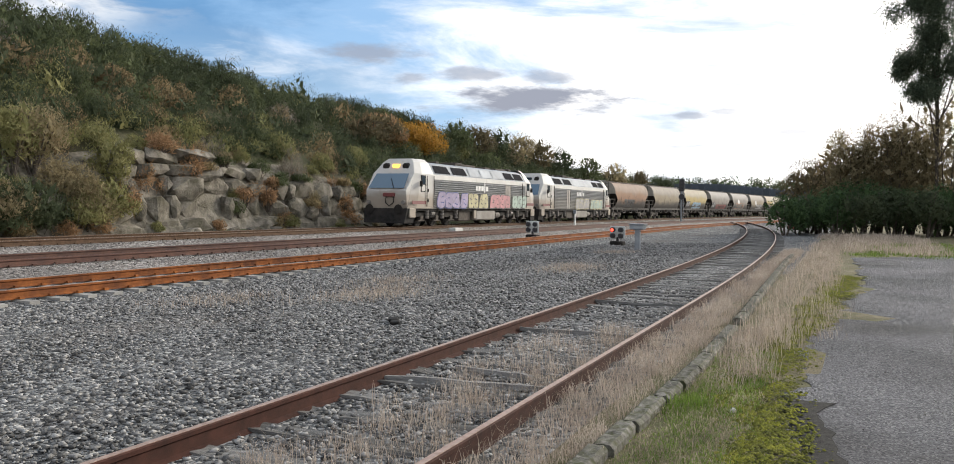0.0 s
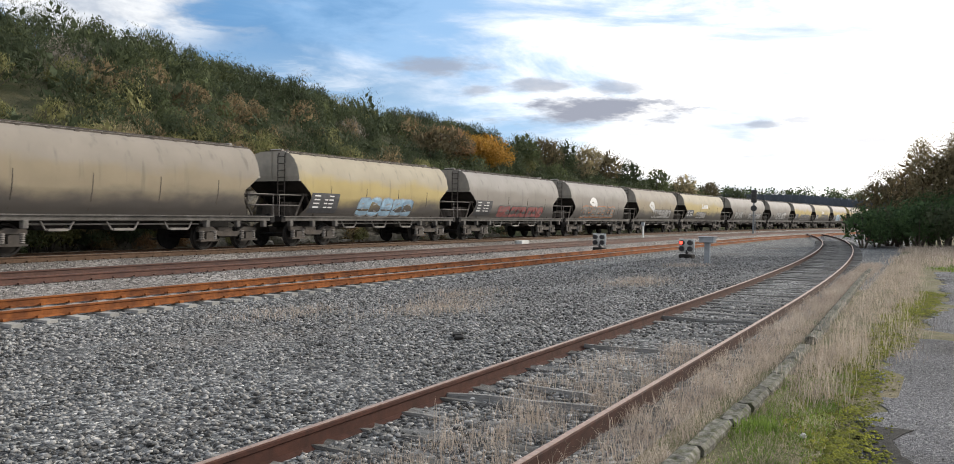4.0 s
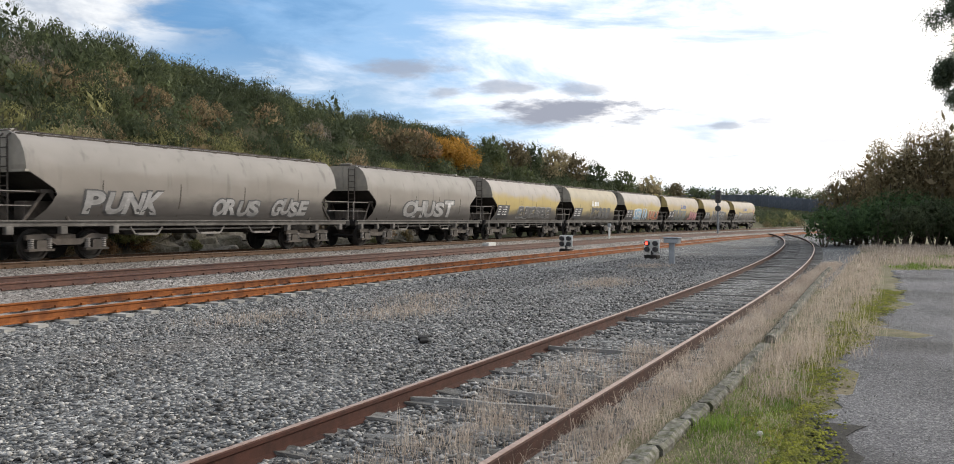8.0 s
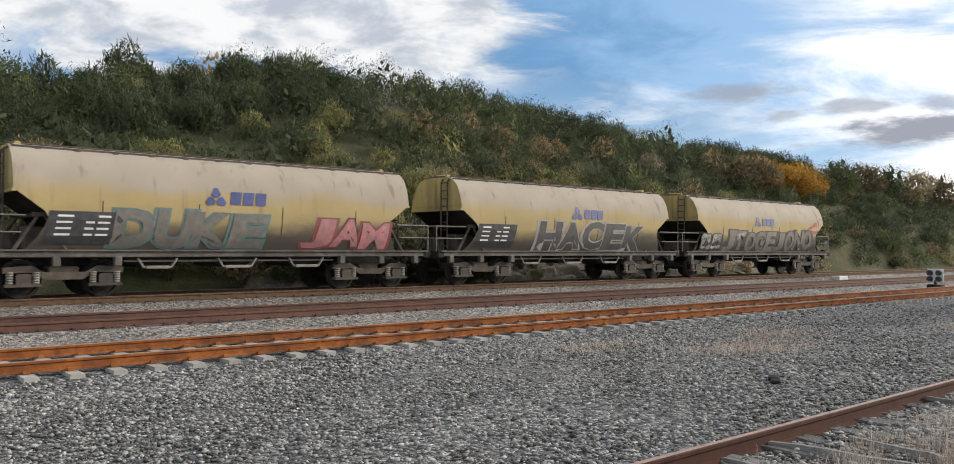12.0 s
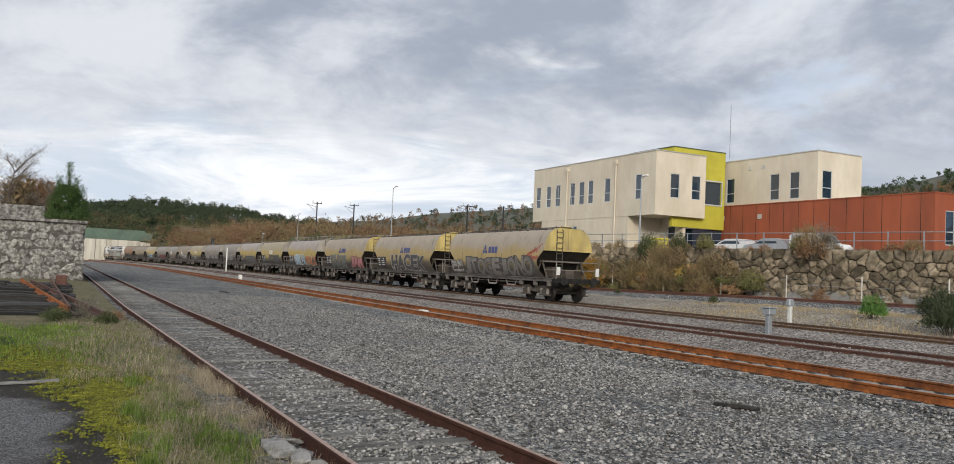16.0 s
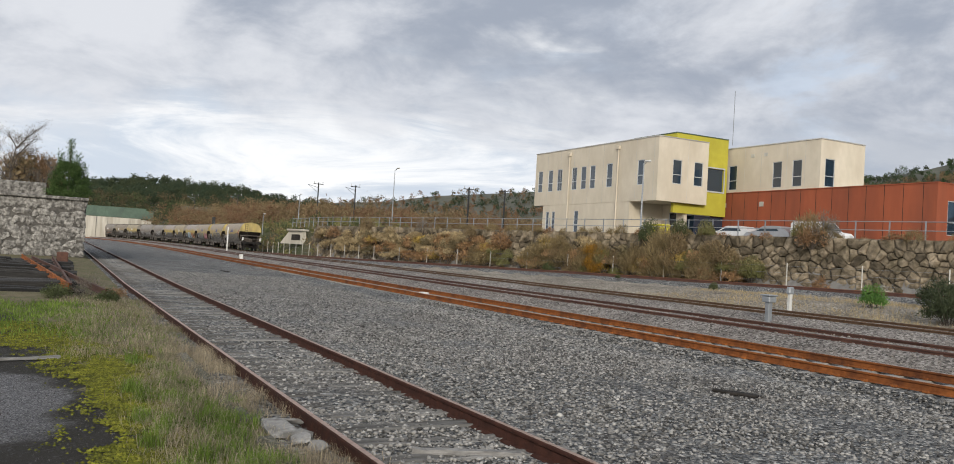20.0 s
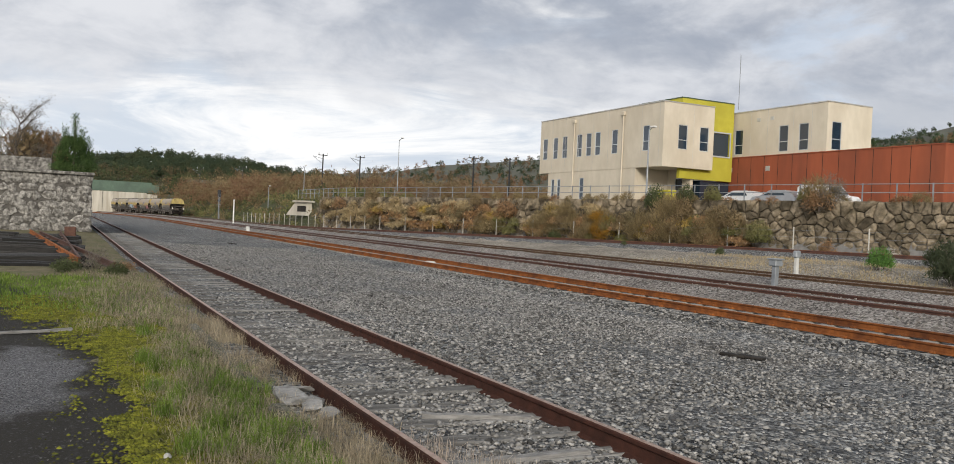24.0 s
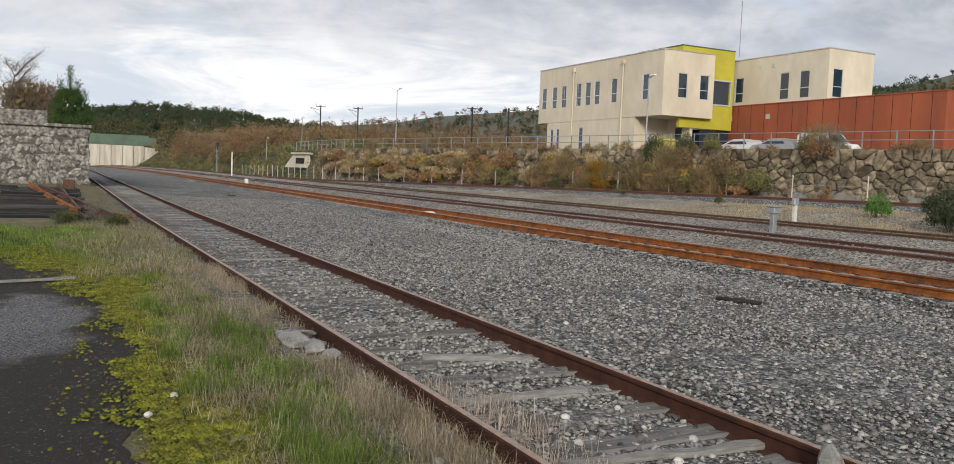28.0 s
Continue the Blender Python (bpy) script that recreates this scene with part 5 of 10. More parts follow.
    # engine room between the cabs
    x0, x1 = -(L - 2.7), L - 2.0
    m = Mesh()
    m.sweep([[(x, -1.40, 1.0), (x, -1.40, 2.62), (x, 1.40, 2.62), (x, 1.40, 1.0)] for x in (x0, x1)])
    part("engine_room_wall", m, M_LGREY, root, "dark grey corrugated flank")
    for yy_ in (-1, 1):
        rb = Mesh()
        gaps = ((x0 + 0.1, 3.6), (4.6, x1 - 0.1)) if seed == 1 else ((x0 + 0.1, -3.6), (-2.7, x1 - 0.1))
        for k in range(13):
            z = 1.08 + k * 0.118
            for a, b in gaps:
                rb.sweep([[(x, yy_ * 1.395, z), (x, yy_ * 1.455, z + 0.02), (x, yy_ * 1.455, z + 0.06), (x, yy_ * 1.395, z + 0.085)] for x in (a, b)])
        part("corrugation", rb, M_LGREY, root, "horizontal ribs")
        ga, gb = gaps[0][1], gaps[1][0]
        part("equipment_door", Mesh().box(*sorted_box(ga + 0.04, (ga + gb) / 2 - 0.02, yy_ * 1.39, yy_ * 1.43, 1.05, 2.58), bevel=0.01), M_TANK, root)
        part("equipment_door", Mesh().box(*sorted_box((ga + gb) / 2 + 0.02, gb - 0.04, yy_ * 1.39, yy_ * 1.43, 1.05, 2.58), bevel=0.01), M_TANK, root)
        part("cornice", Mesh().sweep([[(x, yy_ * 1.38, 2.62), (x, yy_ * 1.44, 2.64), (x, yy_ * 1.42, 2.9), (x, yy_ * 1.3, 2.95)] for x in (x0, x1)]), M_LWHITE, root, "white band under the roof")
    roof = Mesh()
    roof.sweep([[(x, -1.40, 2.9), (x, -1.02, 3.5), (x, -0.6, 3.62), (x, 0.6, 3.62), (x, 1.02, 3.5), (x, 1.40, 2.9)] for x in (x0, x1)])
    rf = part("roof", roof, M_LROOF, root, "pale grey roof with slanting panels")

    def slant(a, b, za, zb, mat, name, lift=0.02):
        for yy_ in (-1, 1):
            q = Mesh()
            y = lambda z: 1.40 - 0.38 * (z - 2.9) / 0.6
            nrm = lift
            q.add([(a, yy_ * (y(za) + nrm), za + nrm * 0.6), (b, yy_ * (y(za) + nrm), za + nrm * 0.6), (b - 0.1, yy_ * (y(zb) + nrm), zb + nrm * 0.6), (a + 0.1, yy_ * (y(zb) + nrm), zb + nrm * 0.6)], [(0, 1, 2, 3)])
            part(name, q, mat, rf)

    slant(x0 + 0.25, x0 + 2.2, 2.98, 3.42, M_LOUVRE, "roof_window")
    slant(x0 + 2.5, x0 + 4.5, 2.98, 3.42, M_LOUVRE, "louvre")
    for k in range(3):
        slant(x0 + 4.8 + k * 1.75, x0 + 6.5 + k * 1.75, 2.96, 3.46, M_LROOF, "roof_panel", 0.03)
    slant(x1 - 3.6, x1 - 2.0, 2.98, 3.42, M_LOUVRE, "louvre")
    slant(x1 - 1.9, x1 - 0.3, 2.98, 3.42, M_LOUVRE, "louvre")
    for x, w, h in ((x0 + 2.2, 0.2, 0.14), (x0 + 5.0, 0.5, 0.2), (x0 + 6.2, 1.2, 0.14), (x1 - 4.6, 0.4, 0.12), (x1 - 2.4, 0.9, 0.12), (x1 - 0.8, 0.2, 0.18)):
        part("roof_box", Mesh().box(x - w, -0.5, 3.6, x + w, 0.5, 3.62 + h, bevel=0.03), M_FRAME, rf)
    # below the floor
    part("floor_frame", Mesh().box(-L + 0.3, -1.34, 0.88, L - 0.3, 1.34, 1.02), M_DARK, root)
    part("fuel_tank", Mesh().box(-0.8, -1.36, 0.28, 2.2, 1.36, 0.92, bevel=0.08), M_TANK, root, "dusty grey fuel tank")
    part("battery_box", Mesh().box(-2.9, -1.2, 0.25, -1.3, 1.2, 0.9, bevel=0.05), M_FRAME, root)
    part("air_tank", Mesh().cyl((2.4, -1.1, 0.6), (3.1, -1.1, 0.6), 0.2, 12), M_PALEST, root)
    part("sand_box", Mesh().box(-1.2, -1.42, 0.4, -0.88, -1.3, 0.9, bevel=0.02), M_LWHITE, root)
    for s in (-1, 1):
        bogie = part("bogie", Mesh().box(-2.0, -0.9, 0.55, 2.0, 0.9, 0.8, bevel=0.04), M_DARK, root)
        bogie.location = (s * 5.75, 0, 0)
        for t in (-1, 1):
            part("side_frame", cached(("lbf", t), lambda: Mesh().prism([(-2.4, 0.55), (-2.4, 0.8), (-1.2, 0.85), (1.2, 0.85), (2.4, 0.8), (2.4, 0.55), (0.9, 0.5), (-0.9, 0.5)], t * 1.1 - 0.07, t * 1.1 + 0.07).data("side_frame")), M_DARK, bogie)
            for x in (-1.8, 0.0, 1.8):
                part("axle_box", cached(("ab", t, x), lambda: axle_box_mesh(t, x)), M_FRAME, bogie)
                part("spring", cached(("spr", t, x), lambda: coil(x + 0.55, t * 1.22, 0.42, 0.92, 0.14).data("spring")), M_PALEST, bogie)
            part("brake_cylinder", cached(("brk", t), lambda: Mesh().cyl((-0.85, t * 1.25, 0.72), (-0.45, t * 1.25, 0.72), 0.1, 8).data("brake_cylinder")), M_PALEST, bogie)
        for x in (-1.8, 0.0, 1.8):
            w = part("wheelset", cached("lwheel", lambda: wheel_mesh(0.52)), M_DARK, bogie)
            w.location = (x, 0, 0.52)
    # the operator's mark as plain white shapes, and graffiti
    yf = lambda z: 1.455
    q = Mesh()
    for k, (dx, w, h) in enumerate(((0, 0.22, 0.3), (0.3, 0.3, 0.3), (0.68, 0.32, 0.3), (1.08, 0.14, 0.55), (1.3, 0.3, 0.3))):
        q.box(-1.1 + dx * 1.15, -1.472, 2.12 - (0.12 if k == 3 else 0), -1.1 + (dx + w) * 1.15, -1.458, 2.12 + h, bevel=0.005)
    part("operator_mark", q, M_WHITE, root)
    if seed == 1:
        for k, (x, w, c, nn) in enumerate(((-4.3, 3.9, "purple", 4), (-0.7, 2.9, "lemon", 4), (2.7, 3.4, "pink", 4), (6.0, 2.5, "mint", 3))):
            blob_graffiti(root, x, 1.06, w, 0.85, c, 40 + k, yfun=yf, n=nn, line="blue" if k == 0 else "charcoal")
    else:
        blob_graffiti(root, 0.4, 1.06, 3.6, 0.8, "silver", 50, yfun=yf, n=5, line="lemon")
        blob_graffiti(root, 4.4, 1.06, 3.4, 0.75, "mint", 51, yfun=yf, n=4, line="lemon")
    return root


# the tail of the train along the line, by the second
TAIL = ((0, 282.9), (1, 262.3), (2, 241.9), (2.5, 232.0), (3.5, 212.3), (4.5, 192.8), (5, 183.1), (6, 163.4), (7, 143.4), (8, 123.4), (9, 103.6), (10, 83.9), (11, 64.1),
        (12, 43.6), (12.5, 33.6), (13.5, 14.3), (14.5, -4.4), (15, -14.0), (15.5, -24.0), (16, -34.2), (17, -54.3), (18, -73.5), (19, -92.7), (20, -112.3), (21, -131.7),
        (21.5, -141.3), (22.5, -160.6), (23.5, -180), (25, -209), (26.5, -238), (28, -267))
TRAIN = []                                       # things and how far their middle runs ahead of the tail


def build_train():
    for i, w in enumerate(build_wagons()):
        k = LENGTHS[i] / PITCH
        for c in w.children:                     # the longer kind: body and frame drawn out, bogies further apart
            if c.name.startswith("bogie"):
                c.location.x *= k
            else:
                c.scale.x = k
        TRAIN.append((w, sum(LENGTHS[i + 1:]) + LENGTHS[i] / 2, 4.35 * k))
    TRAIN.append((build_loco("white and grey diesel locomotive with pale yellow graffiti", 2), sum(LENGTHS) + 9.5, 5.75))
    TRAIN.append((build_loco("dirty white and grey leading diesel locomotive with bright graffiti", 1), sum(LENGTHS) + 29.4, 5.75))


def train_pose(x, half):
    a, b = x - half, x + half
    ya, yb = M_Y + float(bend(a)), M_Y + float(bend(b))
    return pose(x, (ya + yb) / 2, M_Z, 0, 0, math.degrees(math.atan2(yb - ya, b - a)))


def motions():
    for ob, ahead, half in TRAIN:
        walk(ob, [(t, train_pose(s - ahead, half)) for t, s in TAIL])


# ---- the yard ----
M_CURB = material("mossy_old_concrete", (0.065, 0.06, 0.05), (0.205, 0.195, 0.172), 16, 0.95, bump=1.0, fine=45, c=(0.05, 0.055, 0.02), stain=6, world_space=True, vary=0.2, spec=0.15)
M_SLAB = material("pale_broken_concrete", (0.17, 0.166, 0.16), (0.35, 0.345, 0.335), 9, 0.95, bump=0.8, fine=40, c=(0.1, 0.095, 0.085), stain=5, vary=0.2, spec=0.15)
M_MOSS = material("yellow_green_moss", (0.085, 0.095, 0.012), (0.21, 0.205, 0.025), 9, 0.95, bump=0.8, fine=90, c=(0.05, 0.052, 0.016), stain=5, world_space=True, vary=0.5, island=True, spec=0.15)
M_DARKSOIL = material("black_silt", (0.014, 0.0135, 0.0125), (0.05, 0.047, 0.043), 22, 0.95, bump=0.6, fine=80, world_space=True, vary=0, spec=0.15)
M_DRYGRASS = leaf_material("dry_grass", (0.33, 0.265, 0.215), (0.54, 0.46, 0.38), 0.35)
M_STRAW = leaf_material("tan_straw", (0.25, 0.205, 0.14), (0.45, 0.38, 0.27), 0.4)
M_GREENGRASS = leaf_material("green_grass", (0.085, 0.14, 0.022), (0.20, 0.28, 0.055), 0.4)
M_WHITESTONE = material("white_stone", (0.36, 0.35, 0.33), (0.5, 0.49, 0.46), 9, 0.9, bump=0.5, fine=40, vary=0.2)


def stones(n, xs, ys, size, mat, name, label, keep=None, seed=1, flat=0.7, z0=None):
    """Loose broken stones as one heap: angular lumps of eight to twelve faces."""
    r = np.random.default_rng(seed)
    x, y = r.uniform(*xs, n), r.uniform(*ys, n)
    if keep is not None:
        k = keep(x, y, r)
        x, y = x[k], y[k]
        n = len(x)
    base = np.array([(1, 0.1, 0.2), (-0.9, 0.2, 0.1), (0.1, 1, 0.15), (-0.1, -1, 0.2), (0.5, 0.4, 0.8), (-0.4, -0.3, 0.75), (0, 0, -1)])
    faces = np.array([(0, 2, 4), (2, 1, 5), (2, 5, 4), (1, 3, 5), (3, 0, 4), (3, 4, 5), (2, 0, 6), (1, 2, 6), (3, 1, 6), (0, 3, 6)])
    s = size[0] + (size[1] - size[0]) * r.random(n) ** 2.2
    v = base[None] * r.uniform(0.65, 1.25, (n, 7, 3))
    v *= (s[:, None, None] * np.stack([r.uniform(0.8, 1.3, n), r.uniform(0.7, 1.1, n), r.uniform(0.5, 0.9, n) * flat / 0.7], -1)[:, None])
    a = r.uniform(0, 2 * np.pi, n)
    c, q = np.cos(a), np.sin(a)
    vx, vy = v[..., 0] * c[:, None] - v[..., 1] * q[:, None], v[..., 0] * q[:, None] + v[..., 1] * c[:, None]
    z = (height(x, y) if z0 is None else z0) + s * 0.18
    v = np.stack([vx + x[:, None], vy + y[:, None], v[..., 2] + z[:, None]], -1).reshape(-1, 3)
    f = (faces[None] + (np.arange(n) * 7)[:, None, None]).reshape(-1, 3)
    return tagged(new(name, raw_mesh(name, v, f, mat)), label, "gravel", kind="stuff")


def off_rails(x, y, r=None):
    """True where no rail lies."""
    ok = np.ones(len(x), bool)
    for yf, half in ((spur(x) + GAUGE / 2, 0.06), (O_Y + bend(x), 0.08)):
        for s in (-GAUGE / 2, GAUGE / 2):
            ok &= np.abs(y - yf - s) > half + 0.03
    return ok


def build_gravel():
    def field(x, y, r):
        d = np.hypot(x, y + 2.3)
        between = (y - spur(x) > 0.0) & (y - spur(x) < GAUGE)
        return off_rails(x, y) & (r.random(len(x)) < np.clip(11.0 / d, 0.25, 1) ** 1.2 * np.where(between, 0.55, 1.0))

    stones(120000, (-20, 20), (-0.05, 10.6), (0.014, 0.042), M_STONE, "gravel", "loose grey crushed stone over the yard", field, 2)
    stones(15000, (-30, 30), (8.6, 10.6), (0.03, 0.055), M_STONE, "ballast_shoulder", "coarse grey ballast along the orange siding", off_rails, 3)
    stones(9000, (-34, 34), (10.9, 19.4), (0.03, 0.05), material("brown_ballast_stone", (0.13, 0.115, 0.102), (0.31, 0.282, 0.255), 14, 0.9, bump=0.4, vary=0.45, island=True),
           "ballast", "brown ballast stones between the sidings", lambda x, y, r: np.abs(y - O_Y) > 1.4, 4)
    def clear_sleepers(x, y, r):
        k = np.abs((x + 75) / 0.62 - np.round((x + 75) / 0.62)) * 0.62
        return (k > 0.13) | (r.random(len(x)) < 0.22)

    stones(8000, (-14, -1.2), (0.1, 1.64), (0.008, 0.036), material("pale_track_stone", (0.13, 0.127, 0.12), (0.30, 0.29, 0.275), 14, 0.9, bump=0.5, vary=0.55, island=True), "track_stones", "coarse pale stones between the spur's rails", clear_sleepers, 6)
    stones(2600, (2.5, 14), (0.12, 1.6), (0.015, 0.045), M_STONE, "track_stones", "coarse grey stones between the spur's rails", None, 7)
    stones(20000, (10, 44), (2.0, 9.4), (0.022, 0.052), M_STONE, "gravel", "loose grey crushed stone further out in the yard", off_rails, 8)
    stones(34000, (-48, -12), (1.9, 9.9), (0.016, 0.040), M_STONE, "gravel", "loose grey crushed stone further out in the yard", off_rails, 9)
    grit = material("pale_grit", (0.07, 0.068, 0.064), (0.20, 0.195, 0.18), 14, 0.9, bump=0.3, vary=0.6, island=True, spec=0.15)
    stones(5000, (-14, -2.6), (-4.6, -1.75), (0.003, 0.010), grit, "grit", "pale grit scattered over the black silt", None, 10, z0=-0.042)
    stones(2500, (3.6, 16), (-4.2, -1.9), (0.003, 0.009), grit, "grit", "pale grit scattered over the asphalt", None, 11, z0=-0.042)
    # larger pale stones picked out one by one
    r = random.Random(5)
    spots = [(7.4, 1.3, 0.10), (6.9, 1.45, 0.07), (16.4, 1.0, 0.16), (12.1, 0.5, 0.06), (-3.6, 0.9, 0.12), (-3.9, 1.0, 0.09), (-4.4, 0.6, 0.1), (-3.3, 1.3, 0.11), (-3.1, 0.7, 0.13),
             (-4.35, -0.42, 0.10), (-8.6, 3.2, 0.1), (-5.2, 4.0, 0.08), (-5.0, 1.35, 0.08), (9.3, 2.6, 0.05), (-6.0, -1.7, 0.09), (-5.6, -1.9, 0.08), (6.75, -1.5, 0.08)]
    for k in range(10):
        spots.append((r.uniform(-5, -2.2), r.uniform(0.25, 1.5), r.uniform(0.05, 0.1)))
    for x, y, s in spots:
        s *= 0.42
        m = Mesh()
        rings = []
        for j in range(5):
            t = -0.9 + 1.8 * j / 4
            w = math.sqrt(max(0.08, 1 - t * t))
            rings.append([(s * w * math.cos(a) * r.uniform(0.75, 1.15), s * w * math.sin(a) * r.uniform(0.65, 1.0), s * 0.7 * t) for a in [2 * math.pi * i / 8 for i in range(8)]])
        o = part("loose_stone", m.sweep(rings), M_WHITESTONE)
        o.location = (x, y, float(height(x, y)) + s * 0.45)
        tagged(o, "pale broken stone lying on the ground", "stone", "loose pale stones")


def edge_sheet(name, edge, far, z, mat, label, seed, rough=0.06, thick=0.05):
    """A thin sheet whose edge wanders: from the edge line out to a far line, given as rows of x, edge y, far y."""
    r = random.Random(seed)
    m = Mesh()
    xs = np.arange(edge[0][0], edge[-1][0], 0.14)
    rings = []
    wob = 0.0
    for x in xs:
        wob = 0.8 * wob + r.gauss(0, rough)
        ya = float(np.interp(x, [p[0] for p in edge], [p[1] for p in edge])) + wob + 0.12 * noise.noise((x * 0.7, seed, 0))
        yb = float(np.interp(x, [p[0] for p in far], [p[1] for p in far]))
        if yb > -20:
            yb += 0.3 * noise.noise((x * 1.4, seed, 5)) + 0.16 * noise.noise((x * 5.0, seed, 6))
        rings.append([(x, ya, z - thick), (x, ya - 0.02, z - 0.006), (x, min(ya - 0.06, yb + 0.02) if yb < ya else ya - 0.06, z), (x, min(yb, ya - 0.1), z), (x, min(yb, ya - 0.1), z - thick)])
    m.sweep(rings)
    return tagged(part(name, m, mat), label, "pavement", kind="structure")


def build_pavement():
    edge_sheet("pavement", [(-24, -4.2), (-22, -3.9), (-19, -3.2), (-14, -2.1), (-10.5, -1.8), (-7.2, -1.72), (-5, -1.95), (-3, -1.85), (0, -1.8), (3, -1.9), (5.7, -2.0), (7.5, -1.85), (10.1, -1.85), (14, -2.1), (20, -2.65), (31, -2.6), (34, -6)],
               [(-24, -40), (34, -40)], -0.045, M_ASPHALT, "worn grey asphalt yard with a crumbling edge", 11)
    edge_sheet("silt_patch", [(4.6, -1.9), (6, -2.0), (7.4, -1.9)], [(4.6, -2.2), (6, -2.3), (7.4, -2.1)], -0.040, M_DARKSOIL, "black silt along the asphalt edge", 14, 0.05, 0.005)


def blades(n, centres, spread, length, width, lean, mat, name, label, seed, lift=None):
    """Grass: bent blades, each of two tapering pieces."""
    r = np.random.default_rng(seed)
    c = np.asarray(centres, float)[r.integers(0, len(centres), n)]
    x, y = c[:, 0] + r.normal(0, spread, n), c[:, 1] + r.normal(0, spread * 0.6, n)
    z = np.maximum(height(x, y), np.where((y < -1.75) & (np.abs(x) < 24), -0.045, -9)) - 0.01
    L = length[0] + (length[1] - length[0]) * r.random(n) ** 1.5
    a = r.uniform(0, 2 * np.pi, n)
    d = np.stack([np.cos(a), np.sin(a)], -1)
    s = np.stack([-np.sin(a + r.normal(0, 0.6, n)), np.cos(a)], -1) * (width * r.uniform(0.6, 1.4, n))[:, None]
    ln = r.uniform(*lean, n)
    p0 = np.stack([x, y, z], -1)
    p1 = p0 + np.concatenate([d * (L * ln * 0.4)[:, None], (L * 0.6)[:, None]], 1)
    p2 = p0 + np.concatenate([d * (L * ln * 1.1)[:, None], (L * np.sqrt(np.maximum(0.1, 1 - ln * ln)))[:, None]], 1)
    s3 = np.concatenate([s, np.zeros((n, 1))], 1)
    v = np.stack([p0 - s3, p0 + s3, p1 + s3 * 0.7, p1 - s3 * 0.7, p2], 1).reshape(-1, 3)
    k = np.arange(n)[:, None] * 5
    f = np.concatenate([k + np.array([[0, 1, 2]]), k + np.array([[0, 2, 3]]), k + np.array([[3, 2, 4]])])
    return tagged(new(name, raw_mesh(name, v, f, mat)), label, "grass", kind="stuff")


def build_grass():
    r = random.Random(9)
    strip = [(x, r.uniform(-0.72, -0.14)) for x in np.linspace(2.4, 36, 260) for _ in range(2)]
    blades(38000, strip, 0.13, (0.05, 0.24), 0.0021, (0.3, 0.97), M_DRYGRASS, "dry_grass", "bleached dry grass along the spur", 21)
    tuft = [(x, r.uniform(-2.1, -1.0)) for x in np.linspace(10, 34, 160)] + [(x, r.uniform(-1.5, -1.1)) for x in np.linspace(8, 12, 24)]
    blades(12000, tuft, 0.2, (0.07, 0.30), 0.0023, (0.1, 0.8), M_DRYGRASS, "dry_grass", "bleached grass tufts behind the kerb", 22)
    between = [(x, r.uniform(0.1, 1.2)) for x in np.linspace(3.2, 11, 90)] + [(x, r.uniform(0.1, 0.5)) for x in np.linspace(-6, -2.5, 30)]
    blades(4000, [(x, r.uniform(-0.5, -0.08)) for x in np.linspace(-24, -2, 70)], 0.12, (0.04, 0.16), 0.0018, (0.5, 0.98), M_STRAW, "dry_grass", "short tan straw along the rail", 35)
    blades(7000, between, 0.15, (0.06, 0.24), 0.002, (0.1, 0.8), M_DRYGRASS, "dry_grass", "thin dry grass growing between the rails", 23)
    green = [(x, r.uniform(-1.55, -0.95)) for x in np.linspace(4.2, 9.5, 16)] + [(x, r.uniform(-1.2, -0.62)) for x in np.linspace(-11, -3, 90)]
    blades(19000, green, 0.13, (0.02, 0.11), 0.0024, (0.6, 0.995), M_GREENGRASS, "green_grass", "fresh green grass beside the asphalt", 24)
    lush = [(-8.3, -0.95), (-7.6, -0.95), (-5.6, -0.75), (-5.2, -0.72), (-9.2, -1.0), (-6.8, -0.9), (6.8, -1.15), (-6.2, -0.85), (-4.7, -0.75), (-10.2, -1.0), (-4.2, -0.8), (-11.5, -1.0)]
    blades(6500, lush, 0.17, (0.05, 0.17), 0.0038, (0.2, 0.9), M_GREENGRASS, "green_grass", "lush green grass tufts", 25)
    pale = [(x, r.uniform(-1.45, -0.7)) for x in np.linspace(-12, -3, 60)]
    blades(13000, pale, 0.26, (0.06, 0.26), 0.0016, (0.72, 0.995), M_STRAW, "dry_grass", "straggling dry stalks over the green verge", 26)
    blades(6000, [(-4.6, -0.3), (-3.8, -0.3), (-6.2, -0.3), (-6.8, -0.25), (-3.2, -0.35), (-5.0, -0.35), (-4.2, -0.3), (-5.5, -0.3)], 0.26, (0.05, 0.17), 0.0017, (0.6, 0.99), M_STRAW, "dry_grass", "dry grass between kerb and rail", 27)
    clumps = [(r.uniform(-12.5, -3.0), r.uniform(-1.6, -0.55)) for _ in range(44)]
    blades(12000, clumps, 0.085, (0.05, 0.21), 0.0026, (0.15, 0.85), M_GREENGRASS, "green_grass", "clumps of taller green grass on the verge", 36)
    straw = [(r.uniform(-7.0, -2.8), r.uniform(-0.75, -0.12)) for _ in range(40)] + [(r.uniform(-14, -8.8), r.uniform(-0.8, -0.12)) for _ in range(30)]
    blades(11000, straw, 0.13, (0.06, 0.26), 0.0017, (0.3, 0.95), M_STRAW, "dry_grass", "tussocks of tan dry grass beside the rail", 37)
    low = [(r.uniform(3.2, 9.5), r.uniform(-1.6, -0.95)) for _ in range(160)]
